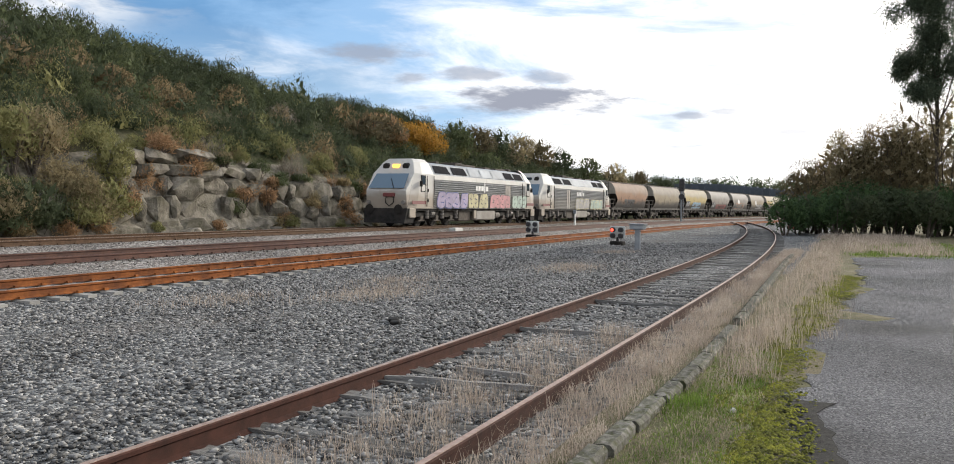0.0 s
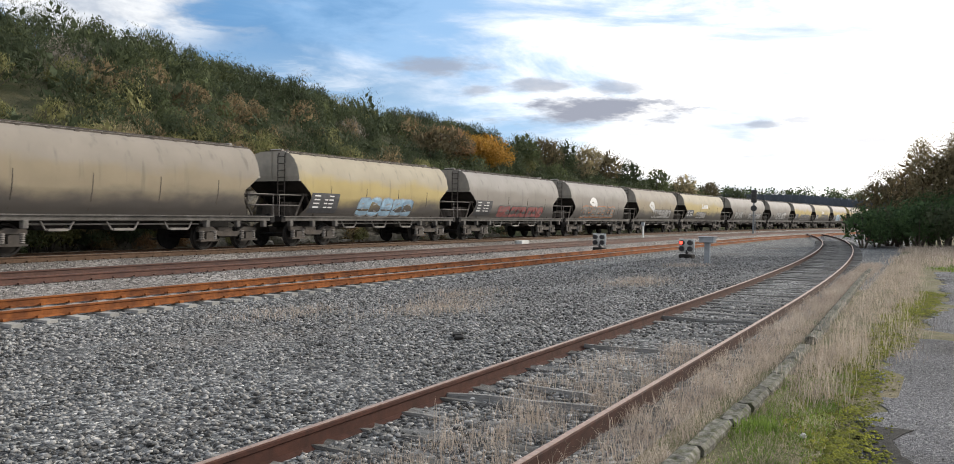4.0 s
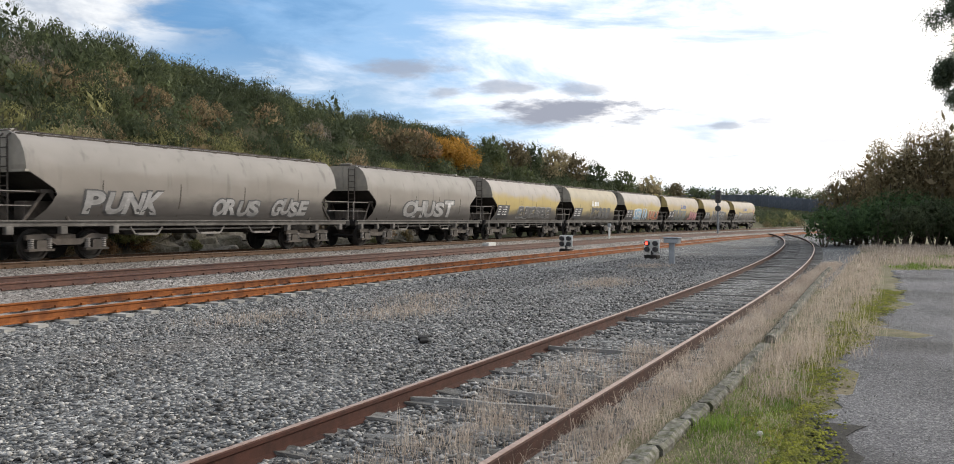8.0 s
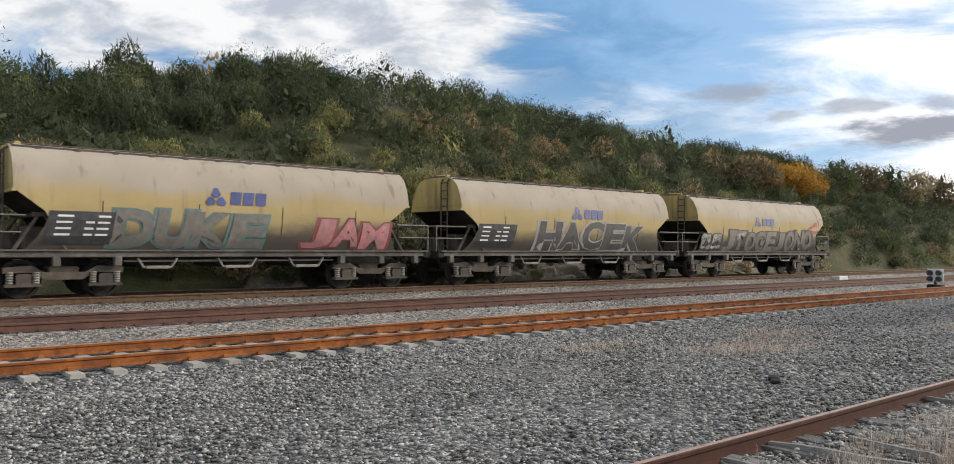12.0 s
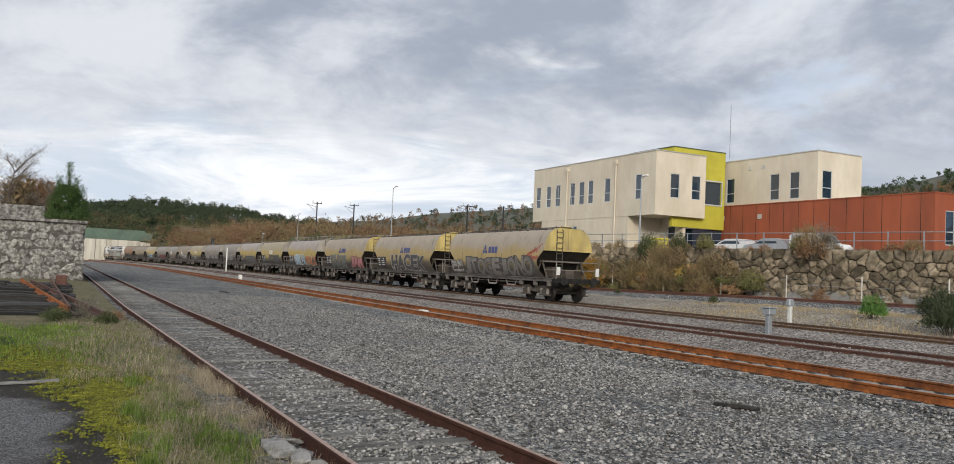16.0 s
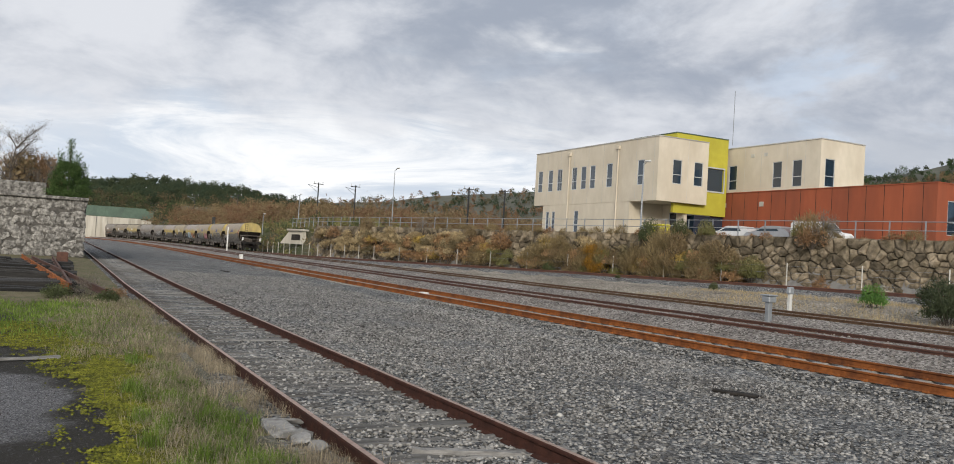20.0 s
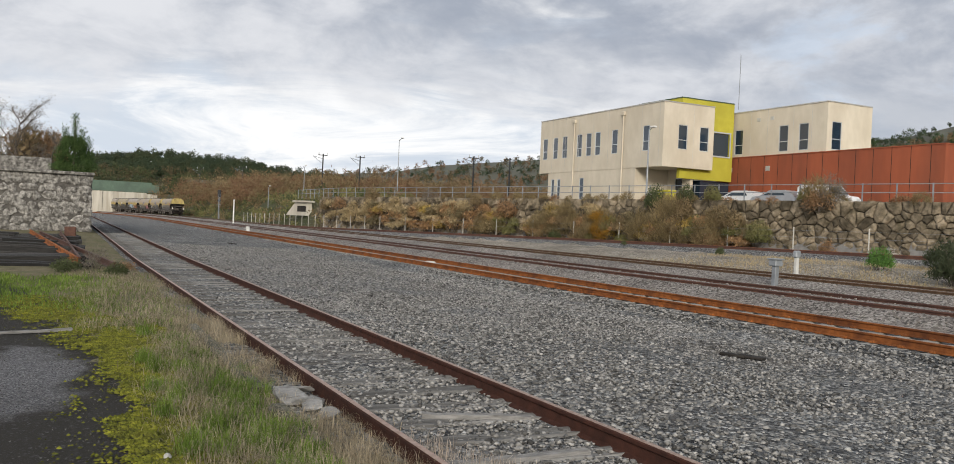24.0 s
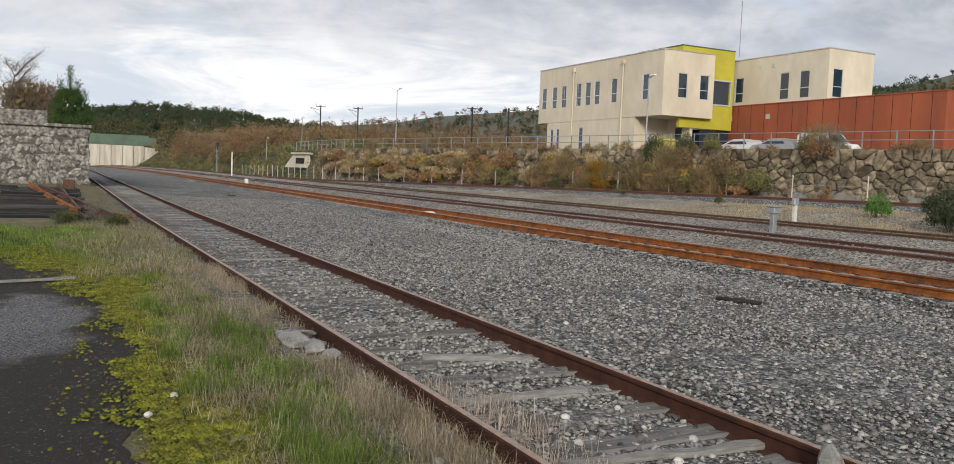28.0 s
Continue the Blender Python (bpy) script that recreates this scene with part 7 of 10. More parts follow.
def build_boulder_wall():
    r = random.Random(31)
    root = tagged(new("retaining_wall"), "rough retaining wall of angular brown granite blocks, partly overgrown", "retaining wall", kind="structure")
    xs = np.arange(-98, -9, 2.0)
    back = Mesh().sweep([[(x, wall_y(x) + 0.34, -0.3), (x, wall_y(x) + 1.6, -0.3), (x, wall_y(x) + 1.6, 3.8), (x, wall_y(x) + 0.88, 3.8)] for x in xs])
    part("backing", back, M_MORTAR, root, "dark earth between the blocks")
    far = Mesh()
    for c, poly in stone_cells(-43.0, -12.0, 0.45, 3.95, 0.53, 0.40, 32):
        b = wall_block(r, c, poly)
        if c[0] > -33:
            part("stone_block", b, M_WALLSTONE, root)
        else:
            far.add(b.v, b.f)
    for c, poly in stone_cells(-97.0, -43.0, 0.1, 3.95, 0.6, 0.46, 33):
        b = wall_block(r, c, poly)
        far.add(b.v, b.f)
    tagged(part("stone_block", far, M_WALLFAR, root), kind="stuff")
    # wire fence along the foot
    fence = tagged(new("wire_fence"), "wire fence on thin concrete posts along the wall foot", "fence")
    lines = {h: [] for h in (0.5, 1.0, 1.4)}
    x = -14.0
    while x > -135:
        y = float(wall_y(x)) - 0.9
        z = float(np.interp(x, [-140, -90, -28], [0.05, 0.2, 0.75]))
        part("post", Mesh().box(x - 0.03, y - 0.03, z - 0.2, x + 0.03, y + 0.03, z + 1.6, bevel=0.01), M_PALECON, fence)
        for h in lines:
            lines[h].append((x, y, z + h))
        x -= 4.4 if x > -80 else 2.8
    for h, pts in lines.items():
        part("wire", Mesh().pipe(pts, 0.006, 4), M_GREYMETAL, fence)
    # steel railing on top
    rail = tagged(new("railing"), "galvanised steel railing along the top of the wall", "railing")
    tops = {h: [] for h in (0.55, 1.05)}
    x = -24.0
    while x > -110:
        y = float(wall_y(x)) + 1.2
        part("post", Mesh().box(x - 0.03, y - 0.03, 3.8, x + 0.03, y + 0.03, 5.0), M_GREYMETAL, rail)
        for h in tops:
            tops[h].append((x, y, 3.9 + h))
        x -= 1.9
    for h, pts in tops.items():
        for a, b in zip(pts, pts[1:]):
            part("bar", Mesh().cyl(a, b, 0.025, 6), M_GREYMETAL, rail)


# ---- the building ----
M_PANEL = material("cream_concrete_panel", (0.52, 0.465, 0.37), (0.60, 0.54, 0.44), 1.2, 0.9, bump=0.15, fine=20, c=(0.46, 0.40, 0.31), stain=2, vary=0.03, stretch=(1, 1, 0.5))
M_YELLOW = material("yellow_green_cladding", (0.42, 0.38, 0.035), (0.50, 0.45, 0.05), 1.5, 0.7, bump=0.05, c=(0.36, 0.32, 0.03), vary=0.03)
M_BRICKRED = material("rust_red_cladding", (0.25, 0.062, 0.026), (0.33, 0.085, 0.036), 0.7, 0.85, bump=0.1, fine=20, c=(0.17, 0.05, 0.026), stain=3, vary=0.06, stretch=(1, 1, 0.25))
M_FRAMEW = material("pale_window_frame", (0.42, 0.44, 0.45), (0.5, 0.52, 0.53), 6, 0.5, bump=0)
M_WGLASS = glass_material("window_glass", (0.018, 0.032, 0.05), 0.04)
M_WGLASS.node_tree.nodes["Principled BSDF"].inputs["Specular IOR Level"].default_value = 0.9
M_COPING = material("metal_coping", (0.40, 0.39, 0.37), (0.5, 0.49, 0.46), 4, 0.5, 0.3, 0.1)


def window_unit(parent, x, z0, z1, w, y, along="x", split=0.62):
    """A tall window in a wall: frame standing in a reveal, a transom and two panes."""
    def b(u0, u1, d0, d1, a, c):
        return (x + u0, y + d0, a, x + u1, y + d1, c) if along == "x" else (y - d1, x + u0, a, y - d0, x + u1, c)
    win = part("window", Mesh().box(*b(-w / 2, w / 2, 0.10, 0.16, z0, z1)), M_DARK, parent, "tall window with pale frame")
    t = 0.06
    fr = Mesh()
    fr.box(*b(-w / 2, -w / 2 + t, 0.02, 0.12, z0, z1)).box(*b(w / 2 - t, w / 2, 0.02, 0.12, z0, z1)).box(*b(-w / 2, w / 2, 0.02, 0.12, z0, z0 + t)).box(*b(-w / 2, w / 2, 0.02, 0.12, z1 - t, z1))
    zm = z0 + (z1 - z0) * (1 - split)
    fr.box(*b(-w / 2, w / 2, 0.02, 0.12, zm - t / 2, zm + t / 2))
    part("frame", fr, M_FRAMEW, win)
    part("pane", Mesh().box(*b(-w / 2 + t, w / 2 - t, 0.06, 0.09, z0 + t, zm - t / 2)), M_WGLASS, win)
    part("pane", Mesh().box(*b(-w / 2 + t, w / 2 - t, 0.06, 0.09, zm + t / 2, z1 - t)), M_WGLASS, win)


def wall_with_holes(name, parent, mat, u0, u1, z0, z1, at, thick, holes, along="x", label=""):
    """A wall slab along x (or y) with rectangular openings cut right through."""
    us = sorted(set([u0, u1] + [h[0] for h in holes] + [h[1] for h in holes]))
    zs = sorted(set([z0, z1] + [h[2] for h in holes] + [h[3] for h in holes]))
    m = Mesh()
    for a, b in zip(us, us[1:]):
        run = None
        for c, d in zip(zs, zs[1:]):
            inside = any(h[0] - 1e-6 <= a and b <= h[1] + 1e-6 and h[2] - 1e-6 <= c and d <= h[3] + 1e-6 for h in holes)
            if inside:
                if run:
                    m.box(*((a, at, run[0], b, at + thick, run[1]) if along == "x" else (at - thick, a, run[0], at, b, run[1])))
                run = None
            else:
                run = (run[0], d) if run else (c, d)
        if run:
            m.box(*((a, at, run[0], b, at + thick, run[1]) if along == "x" else (at - thick, a, run[0], at, b, run[1])))
    me = m.data(name)
    bm = bmesh.new()
    bm.from_mesh(me)
    bmesh.ops.remove_doubles(bm, verts=bm.verts, dist=0.0005)
    bm.to_mesh(me)
    bm.free()
    return part(name, me, mat, parent, label)


def build_building():
    root = tagged(new("modern_building"), "two-storey building of cream panels, yellow stair block and rust-red hall", "building")
    G = 3.9
    T, MID = 12.6, 7.15
    # cream block with its upper storey standing out
    x0, x1, yf = -75.6, -55.5, 42.3
    ups = [(-74.6, 0.9), (-72.6, 0.9), (-70.85, 0.9), (-68.2, 0.88), (-66.6, 0.88), (-65.1, 0.88), (-62.4, 0.9), (-57.8, 0.95)]
    holes = [(x - w / 2, x + w / 2, 8.55, 10.75) for x, w in ups]
    w1 = wall_with_holes("upper_wall", root, M_PANEL, x0, x1, MID, T, yf, 0.35, holes, label="cream panel wall")
    for x, w in ups:
        window_unit(w1, x, 8.55, 10.75, w, yf)
    side = wall_with_holes("side_wall", root, M_PANEL, yf + 0.35, 47.8, MID, T, x1, 0.35, [(43.9, 44.9, 8.7, 10.8), (46.25, 47.25, 8.7, 10.8)], "y", label="cream panel wall")
    for y in (44.4, 46.75):
        window_unit(side, y, 8.7, 10.8, 1.0, x1, "y")
    for y in (45.55,):
        part("panel_joint", Mesh().box(x1 - 0.01, y - 0.015, MID, x1 + 0.004, y + 0.015, T), M_COPING, side)
    part("roof", Mesh().box(x0 + 0.3, yf + 0.36, T - 0.35, x1 - 0.36, 44.58, T - 0.15).box(x0 + 0.3, 44.58, T - 0.35, -62.02, 56.0, T - 0.15), M_COPING, root)
    part("back_wall", Mesh().box(x0, yf + 0.35, MID, x0 + 0.3, 56.0, T), M_PANEL, root)
    part("soffit", Mesh().box(x0, yf + 0.35, MID, x1 - 0.35, 47.8, MID + 0.2), M_PANEL, root, "underside of the overhang")
    part("coping", Mesh().box(x0 - 0.05, yf - 0.05, T, x1 + 0.05, yf + 0.4, T + 0.08), M_COPING, root)
    part("coping", Mesh().box(x1 - 0.4, yf + 0.4, T, x1 + 0.05, 47.8, T + 0.08), M_COPING, root)
    for x in np.arange(x0 + 2.4, x1 - 0.5, 2.45):
        part("panel_joint", Mesh().box(x - 0.015, yf - 0.004, MID, x + 0.015, yf + 0.01, T), M_COPING, w1)
    for x in (-69.0, -61.0):
        d = part("downpipe", Mesh().cyl((x, yf - 0.12, G), (x, yf - 0.12, 12.0), 0.07), M_PANEL, root)
        part("rainwater_head", Mesh().box(x - 0.18, yf - 0.25, 11.9, x + 0.18, yf + 0.0, 12.25, bevel=0.03), M_PANEL, d)
    lows = [(-72.9, 0.6), (-71.75, 0.6), (-67.6, 0.75)]
    lower = wall_with_holes("lower_wall", root, M_PANEL, x0 + 1.8, -59.2, G, MID, yf + 0.03, 0.32, [(x - w / 2, x + w / 2, 4.3, 6.5) for x, w in lows], label="cream panel wall")
    for x, w in lows:
        window_unit(lower, x, 4.3, 6.5, w, yf + 0.03)
    rec = wall_with_holes("recessed_wall", root, M_PANEL, -59.2, -56.2, G, MID, 46.0, 0.3, [(-58.2, -57.2, 4.6, 6.4)], label="cream wall under the overhang")
    window_unit(rec, -57.7, 4.6, 6.4, 1.0, 46.0)
    part("return_wall", Mesh().box(-59.5, yf + 0.36, G, -59.2, 46.0, MID), M_PANEL, root)
    # yellow stair block, seen on its flank
    yb = wall_with_holes("stair_wall", root, M_YELLOW, 44.6, 50.5, 6.3, 13.2, -56.0, 0.35, [(48.0, 50.1, 8.5, 10.5)], "y", label="yellow clad stair block")
    part("stair_window", Mesh().box(-56.2, 48.03, 8.53, -56.12, 50.07, 10.47), M_WGLASS, yb, "large dark window")
    part("window_surround", Mesh().box(-56.0, 47.9, 8.38, -55.94, 50.2, 8.5).box(-56.0, 47.9, 10.5, -55.94, 50.2, 10.62).box(-56.0, 50.1, 8.5, -55.94, 50.2, 10.5), M_FRAMEW, yb)
    part("stair_front", Mesh().box(-62.0, 44.6, 12.5, -56.35, 44.9, 13.2), M_YELLOW, root, "yellow cladding")
    part("stair_roof", Mesh().box(-62.0, 44.9, 12.8, -56.35, 50.5, 13.0), M_COPING, root)
    part("stair_top", Mesh().box(-62.0, 44.55, 13.2, -55.95, 50.5, 13.28), material("dark_green_trim", (0.05, 0.08, 0.05), (0.07, 0.1, 0.06), 4, 0.6, bump=0), root, "dark green trim")
    # the void below the stair block: its shade is a solid dark block
    part("glazed_lobby", Mesh().box(-58.6, 47.2, G, -56.3, 50.5, 6.25), M_WGLASS, root, "dark glass block standing for the shaded void")
    # second cream block
    ys = 50.9
    us = [(-55.7, 1.0), (-50.6, 1.0), (-48.5, 1.0)]
    b2 = wall_with_holes("block_wall", root, M_PANEL, -57.5, -46.2, 8.3, 12.45, ys, 0.35, [(x - w / 2, x + w / 2, 8.75, 10.95) for x, w in us], label="cream panel wall")
    for x, w in us:
        window_unit(b2, x, 8.75, 10.95, w, ys)
    s2 = wall_with_holes("block_side", root, M_PANEL, ys + 0.35, 56.0, 8.3, 12.45, -46.2, 0.35, [(51.45, 52.55, 8.7, 10.95)], "y", label="cream panel wall")
    window_unit(s2, 52.0, 8.7, 10.95, 1.1, -46.2, "y")
    part("block_roof", Mesh().box(-57.5, ys + 0.35, 12.1, -46.55, 56.0, 12.3), M_COPING, root)
    part("coping", Mesh().box(-57.5, ys - 0.05, 12.45, -46.15, ys + 0.4, 12.53), M_COPING, root)
    part("coping", Mesh().box(-46.6, ys + 0.4, 12.45, -46.15, 56.0, 12.53), M_COPING, root)
    for x in (-53.4, -51.9):
        part("vent", Mesh().box(x - 0.18, ys - 0.05, 11.5, x + 0.18, ys + 0.02, 11.8), M_COPING, b2)
    for x in (-54.3, -52.4, -49.6, -47.7):
        part("panel_joint", Mesh().box(x - 0.015, ys - 0.004, 8.3, x + 0.015, ys + 0.01, 12.45), M_COPING, b2)
    # rust-red hall
    yr = 50.75
    red = part("hall_wall", Mesh().box(-58.2, yr, G, -36.2, yr + 0.35, 8.45), M_BRICKRED, root, "rust-red panel wall")
    hs = wall_with_holes("hall_side", root, M_BRICKRED, yr + 0.35, 62.0, G, 8.45, -36.2, 0.35, [(51.9, 52.9, 4.9, 7.3)], "y", label="rust-red panel wall")
    window_unit(hs, 52.4, 4.9, 7.3, 1.0, -36.2, "y")
    part("hall_roof", Mesh().box(-58.2, yr + 0.35, 8.0, -36.55, 62.0, 8.2), M_COPING, root)
    part("hall_coping", Mesh().box(-58.2, yr - 0.05, 8.45, -36.15, yr + 0.4, 8.52), M_BRICKRED, root)
    part("hall_coping", Mesh().box(-36.6, yr + 0.4, 8.45, -36.15, 62.0, 8.52), M_BRICKRED, root)
    for x in np.arange(-57, -36.5, 1.52):
        part("panel_joint", Mesh().box(x - 0.02, yr - 0.004, G, x + 0.02, yr + 0.01, 8.45), M_DARK, red)
    for x in (-56.4, -52.0):
        part("vent", Mesh().box(x - 0.22, yr - 0.06, 7.2, x + 0.22, yr + 0.02, 7.6), M_COPING, red)
    part("antenna", Mesh().cyl((-55.0, 50.0, 12.6), (-55.0, 50.0, 17.4), 0.03, 5), M_GREYMETAL, root)


def build_car(x, y, rz, label, van=False):
    root = tagged(new("car"), label, "car", "parked cars")
    root.matrix_basis = pose(x, y, 3.7, 0, 0, rz)
    mp = material("white_car_paint", (0.6, 0.61, 0.62), (0.66, 0.67, 0.68), 2, 0.25, bump=0) if "white" in label else material("silver_car_paint", (0.3, 0.31, 0.33), (0.36, 0.37, 0.39), 2, 0.3, 0.3, 0)
    h = 1.75 if van else 1.45
    prof = [(-2.1, 0.35), (-2.15, 0.75), (-1.9, 0.95), (-1.15, 1.05), (-0.45, h - 0.06), (-0.2, h), (1.9 if van else 1.0, h), (2.1 if van else 1.9, h - 0.15 if van else 1.0), (2.15, 0.7), (2.1, 0.35)]
    m = Mesh().prism(prof, -0.82, 0.82)
    part("body", m, mp, root)
    g = Mesh()
    for s in (-1, 1):
        e0, e1 = (-0.05, 0.0) if van else (0.9, 1.1)
        g.add([(-1.0, s * 0.83, 1.05), (-0.42, s * 0.83, h - 0.18), (e0, s * 0.83, h - 0.18), (e1, s * 0.83, 1.05)], [(0, 1, 2, 3)])
    g.add([(-1.2, -0.7, 1.1), (-1.2, 0.7, 1.1), (-0.52, 0.65, h - 0.08), (-0.52, -0.65, h - 0.08)], [(0, 1, 2, 3)])
    part("window", g, M_DGLASS, root)
    for wx in (-1.35, 1.35):
        for wy in (-0.78, 0.78):
            w = part("wheel", Mesh().cyl((wx, wy - 0.1, 0.31), (wx, wy + 0.1, 0.31), 0.31, 16), M_DARK, root)
            part("rim", Mesh().cyl((wx, wy - 0.105, 0.31), (wx, wy + 0.105, 0.31), 0.19, 12), M_GREYMETAL, w)
    for wy in (-0.6, 0.6):
        part("headlight", Mesh().box(-2.17, wy - 0.15, 0.68, -2.1, wy + 0.15, 0.82, bevel=0.02), M_FRAMEW, root)
    return root


def lamp_post(x, y, z, h, arm, label="tall galvanised street lamp with an arm"):
    root = tagged(new("street_lamp"), label, "street lamp", "street lamps")
    root.location = (x, y, z)
    part("pole", Mesh().cyl((0, 0, 0), (0, 0, h), 0.09, 8, 0.05), M_GREYMETAL, root)
    part("arm", Mesh().pipe([(0, 0, h - 0.1), (arm, 0, h + 0.15)], 0.035, 6), M_GREYMETAL, root)
    part("lamp_head", Mesh().box(arm - 0.3, -0.14, h + 0.08, arm + 0.35, 0.14, h + 0.22, bevel=0.04), M_WHITEP, root)
    return root


def catenary_mast(x, y, z, h, label="dark steel catenary mast with a cantilever"):
    root = tagged(new("catenary_mast"), label, "catenary mast", "catenary masts")
    root.location = (x, y, z)
    part("mast", Mesh().box(-0.1, -0.1, 0, 0.1, 0.1, h), M_SIGNAL, root)
    part("cantilever", Mesh().pipe([(0, 0, h - 1.0), (0.9, -2.3, h - 0.6)], 0.05, 6).pipe([(0, 0, h - 2.0), (0.9, -2.3, h - 0.6)], 0.04, 6), M_GREYMETAL, root)
    part("bracket", Mesh().box(-0.08, -0.95, h - 0.35, 0.08, 0.95, h - 0.22), M_SIGNAL, root)
    for dy in (-0.85, 0.85):
        part("insulator", Mesh().cyl((0, dy, h - 0.22), (0, dy, h + 0.25), 0.07, 8), M_FRAMEW, root)
    return root


def build_lot():
    build_car(-49.9, 46.0, 8, "white hatchback parked before the red hall")
    build_car(-46.2, 46.2, 5, "silver hatchback parked before the red hall")
    build_car(-41.6, 46.0, 176, "white delivery van parked before the red hall", True)
    bin_ = tagged(new("waste_container"), "yellow waste container below the overhang", "waste container")
    bin_.location = (-55.6, 43.0, 3.9)
    part("body", Mesh().box(-0.7, -0.5, 0, 0.7, 0.5, 1.1, bevel=0.06), M_YELLOW, bin_)
    part("lid", Mesh().box(-0.72, -0.52, 1.1, 0.72, 0.52, 1.25, bevel=0.06), M_YELLOW, bin_)
    lamp_post(-54.2, 39.8, 3.9, 6.0, 0.45, "galvanised lamp post with floodlights before the building")
    # positions from azimuth and distance
    for az, rr, h, arm in ((-69.2, 118, 9.0, 1.2), (-75.5, 150, 6, 0.8), (-77.8, 140, 4.6, 0.8)):
        x, y = rr * math.sin(radians(az)), rr * math.cos(radians(az)) - 2.3
        lamp_post(x, y, float(height(x, y)) - 0.1, h, arm)
    for az, rr, h in ((-74.3, 165, 9.5), (-71.8, 165, 9.5), (-64.0, 140, 8.8), (-61.5, 140, 8.8), (-79.5, 230, 9), (-82.2, 260, 9)):
        x, y = rr * math.sin(radians(az)), rr * math.cos(radians(az)) - 2.3
        catenary_mast(x, y, float(height(x, y)) - 0.1, h)
    x, y = 75 * math.sin(radians(-24.8)), 75 * math.cos(radians(-24.8))
    root = tagged(new("floodlight_mast"), "white mast with two floodlights behind the train", "floodlight mast")
    z = float(height(x, y))
    root.location = (x, y, z)
    part("mast", Mesh().cyl((0, 0, 0), (0, 0, 13.4 - z), 0.16, 8), M_WHITEP, root)
    for k, (dx, dz) in enumerate(((-0.3, 0.2), (0.45, -0.5), (0.5, -1.2))):
        part("floodlight", Mesh().box(dx - 0.35, -0.3, 13.2 - z + dz, dx + 0.35, 0.3, 13.6 - z + dz, bevel=0.06), M_WHITEP, root)
    flag = tagged(new("sign_board"), "yellow and white board on a post", "sign")
    x, y = 72 * math.sin(radians(-26.6)), 72 * math.cos(radians(-26.6))
    flag.location = (x, y, float(height(x, y)))
    part("post", Mesh().cyl((0, 0, 0), (0, 0, 6.2), 0.06, 6), M_WHITEP, flag)
    part("board", Mesh().box(0, -0.03, 5.0, 0.9, 0.03, 5.6), M_WHITEP, flag)
    part("stripe", Mesh().box(0, -0.035, 5.6, 0.9, 0.035, 6.1), M_YELLOW, flag)


def build_dock():
    """The old stone loading dock at the spur's end, with a wall on top and a pine behind."""
    root = tagged(new("stone_dock"), "old lichen-grey stone masonry dock with a flat cap", "stone building")
    M_DOCK = material("lichen_masonry", (0.075, 0.07, 0.064), (0.42, 0.405, 0.375), 5.5, 0.95, bump=0.6, fine=14, c=(0.05, 0.046, 0.042), stain=4.5, world_space=True, vary=0.2, dist=0.03, spec=0.2)
    M_DOCKM = material("pale_mortar", (0.05, 0.046, 0.042), (0.12, 0.112, 0.10), 4, 0.95, bump=0.6, fine=20, world_space=True, vary=0)
    X = -58.5
    part("core", Mesh().box(X - 22, -16, -0.3, X - 0.12, -1.0, 3.55), M_DOCKM, root, "mortar core")
    part("cap", Mesh().box(X - 22.1, -16.1, 3.55, X + 0.1, -0.8, 3.75, bevel=0.04), M_DOCK, root, "flat capping course")
    part("parapet", Mesh().box(X - 8.3, -16, 3.85, X - 8.0, -3.4, 4.9, bevel=0.03), M_DOCK, root, "low wall on top")
    r = random.Random(37)
    z = -0.15
    while z < 3.45:
        h = r.uniform(0.38, 0.6)
        y = -13.5 + r.uniform(0, 0.4)
        while y < -0.95:
            w = r.uniform(0.3, 0.85)
            w = min(w, -0.9 - y)
            if w > 0.15:
                m = boulder(r, 0.2, h * 1.2, w * 1.2)
                o = part("masonry_stone", m, M_DOCK, root)
                o.matrix_basis = pose(X - 0.14, y + w / 2, min(z + h / 2 + r.uniform(-0.14, 0.14), 3.3), r.uniform(-24, 24), 0, 0)
            y += w
        z += h
    # its long flank along the spur
    m = Mesh()
    for k in range(60):
        x, zz_ = r.uniform(X - 21, X - 0.5), r.uniform(0, 3.4)
        b = boulder(r, r.uniform(0.5, 0.9), r.uniform(0.35, 0.55), 0.2)
        m.add(b.v, b.f, pose(x, -0.97, zz_))
    tagged(part("masonry_stone", m, M_DOCK, root), kind="stuff")


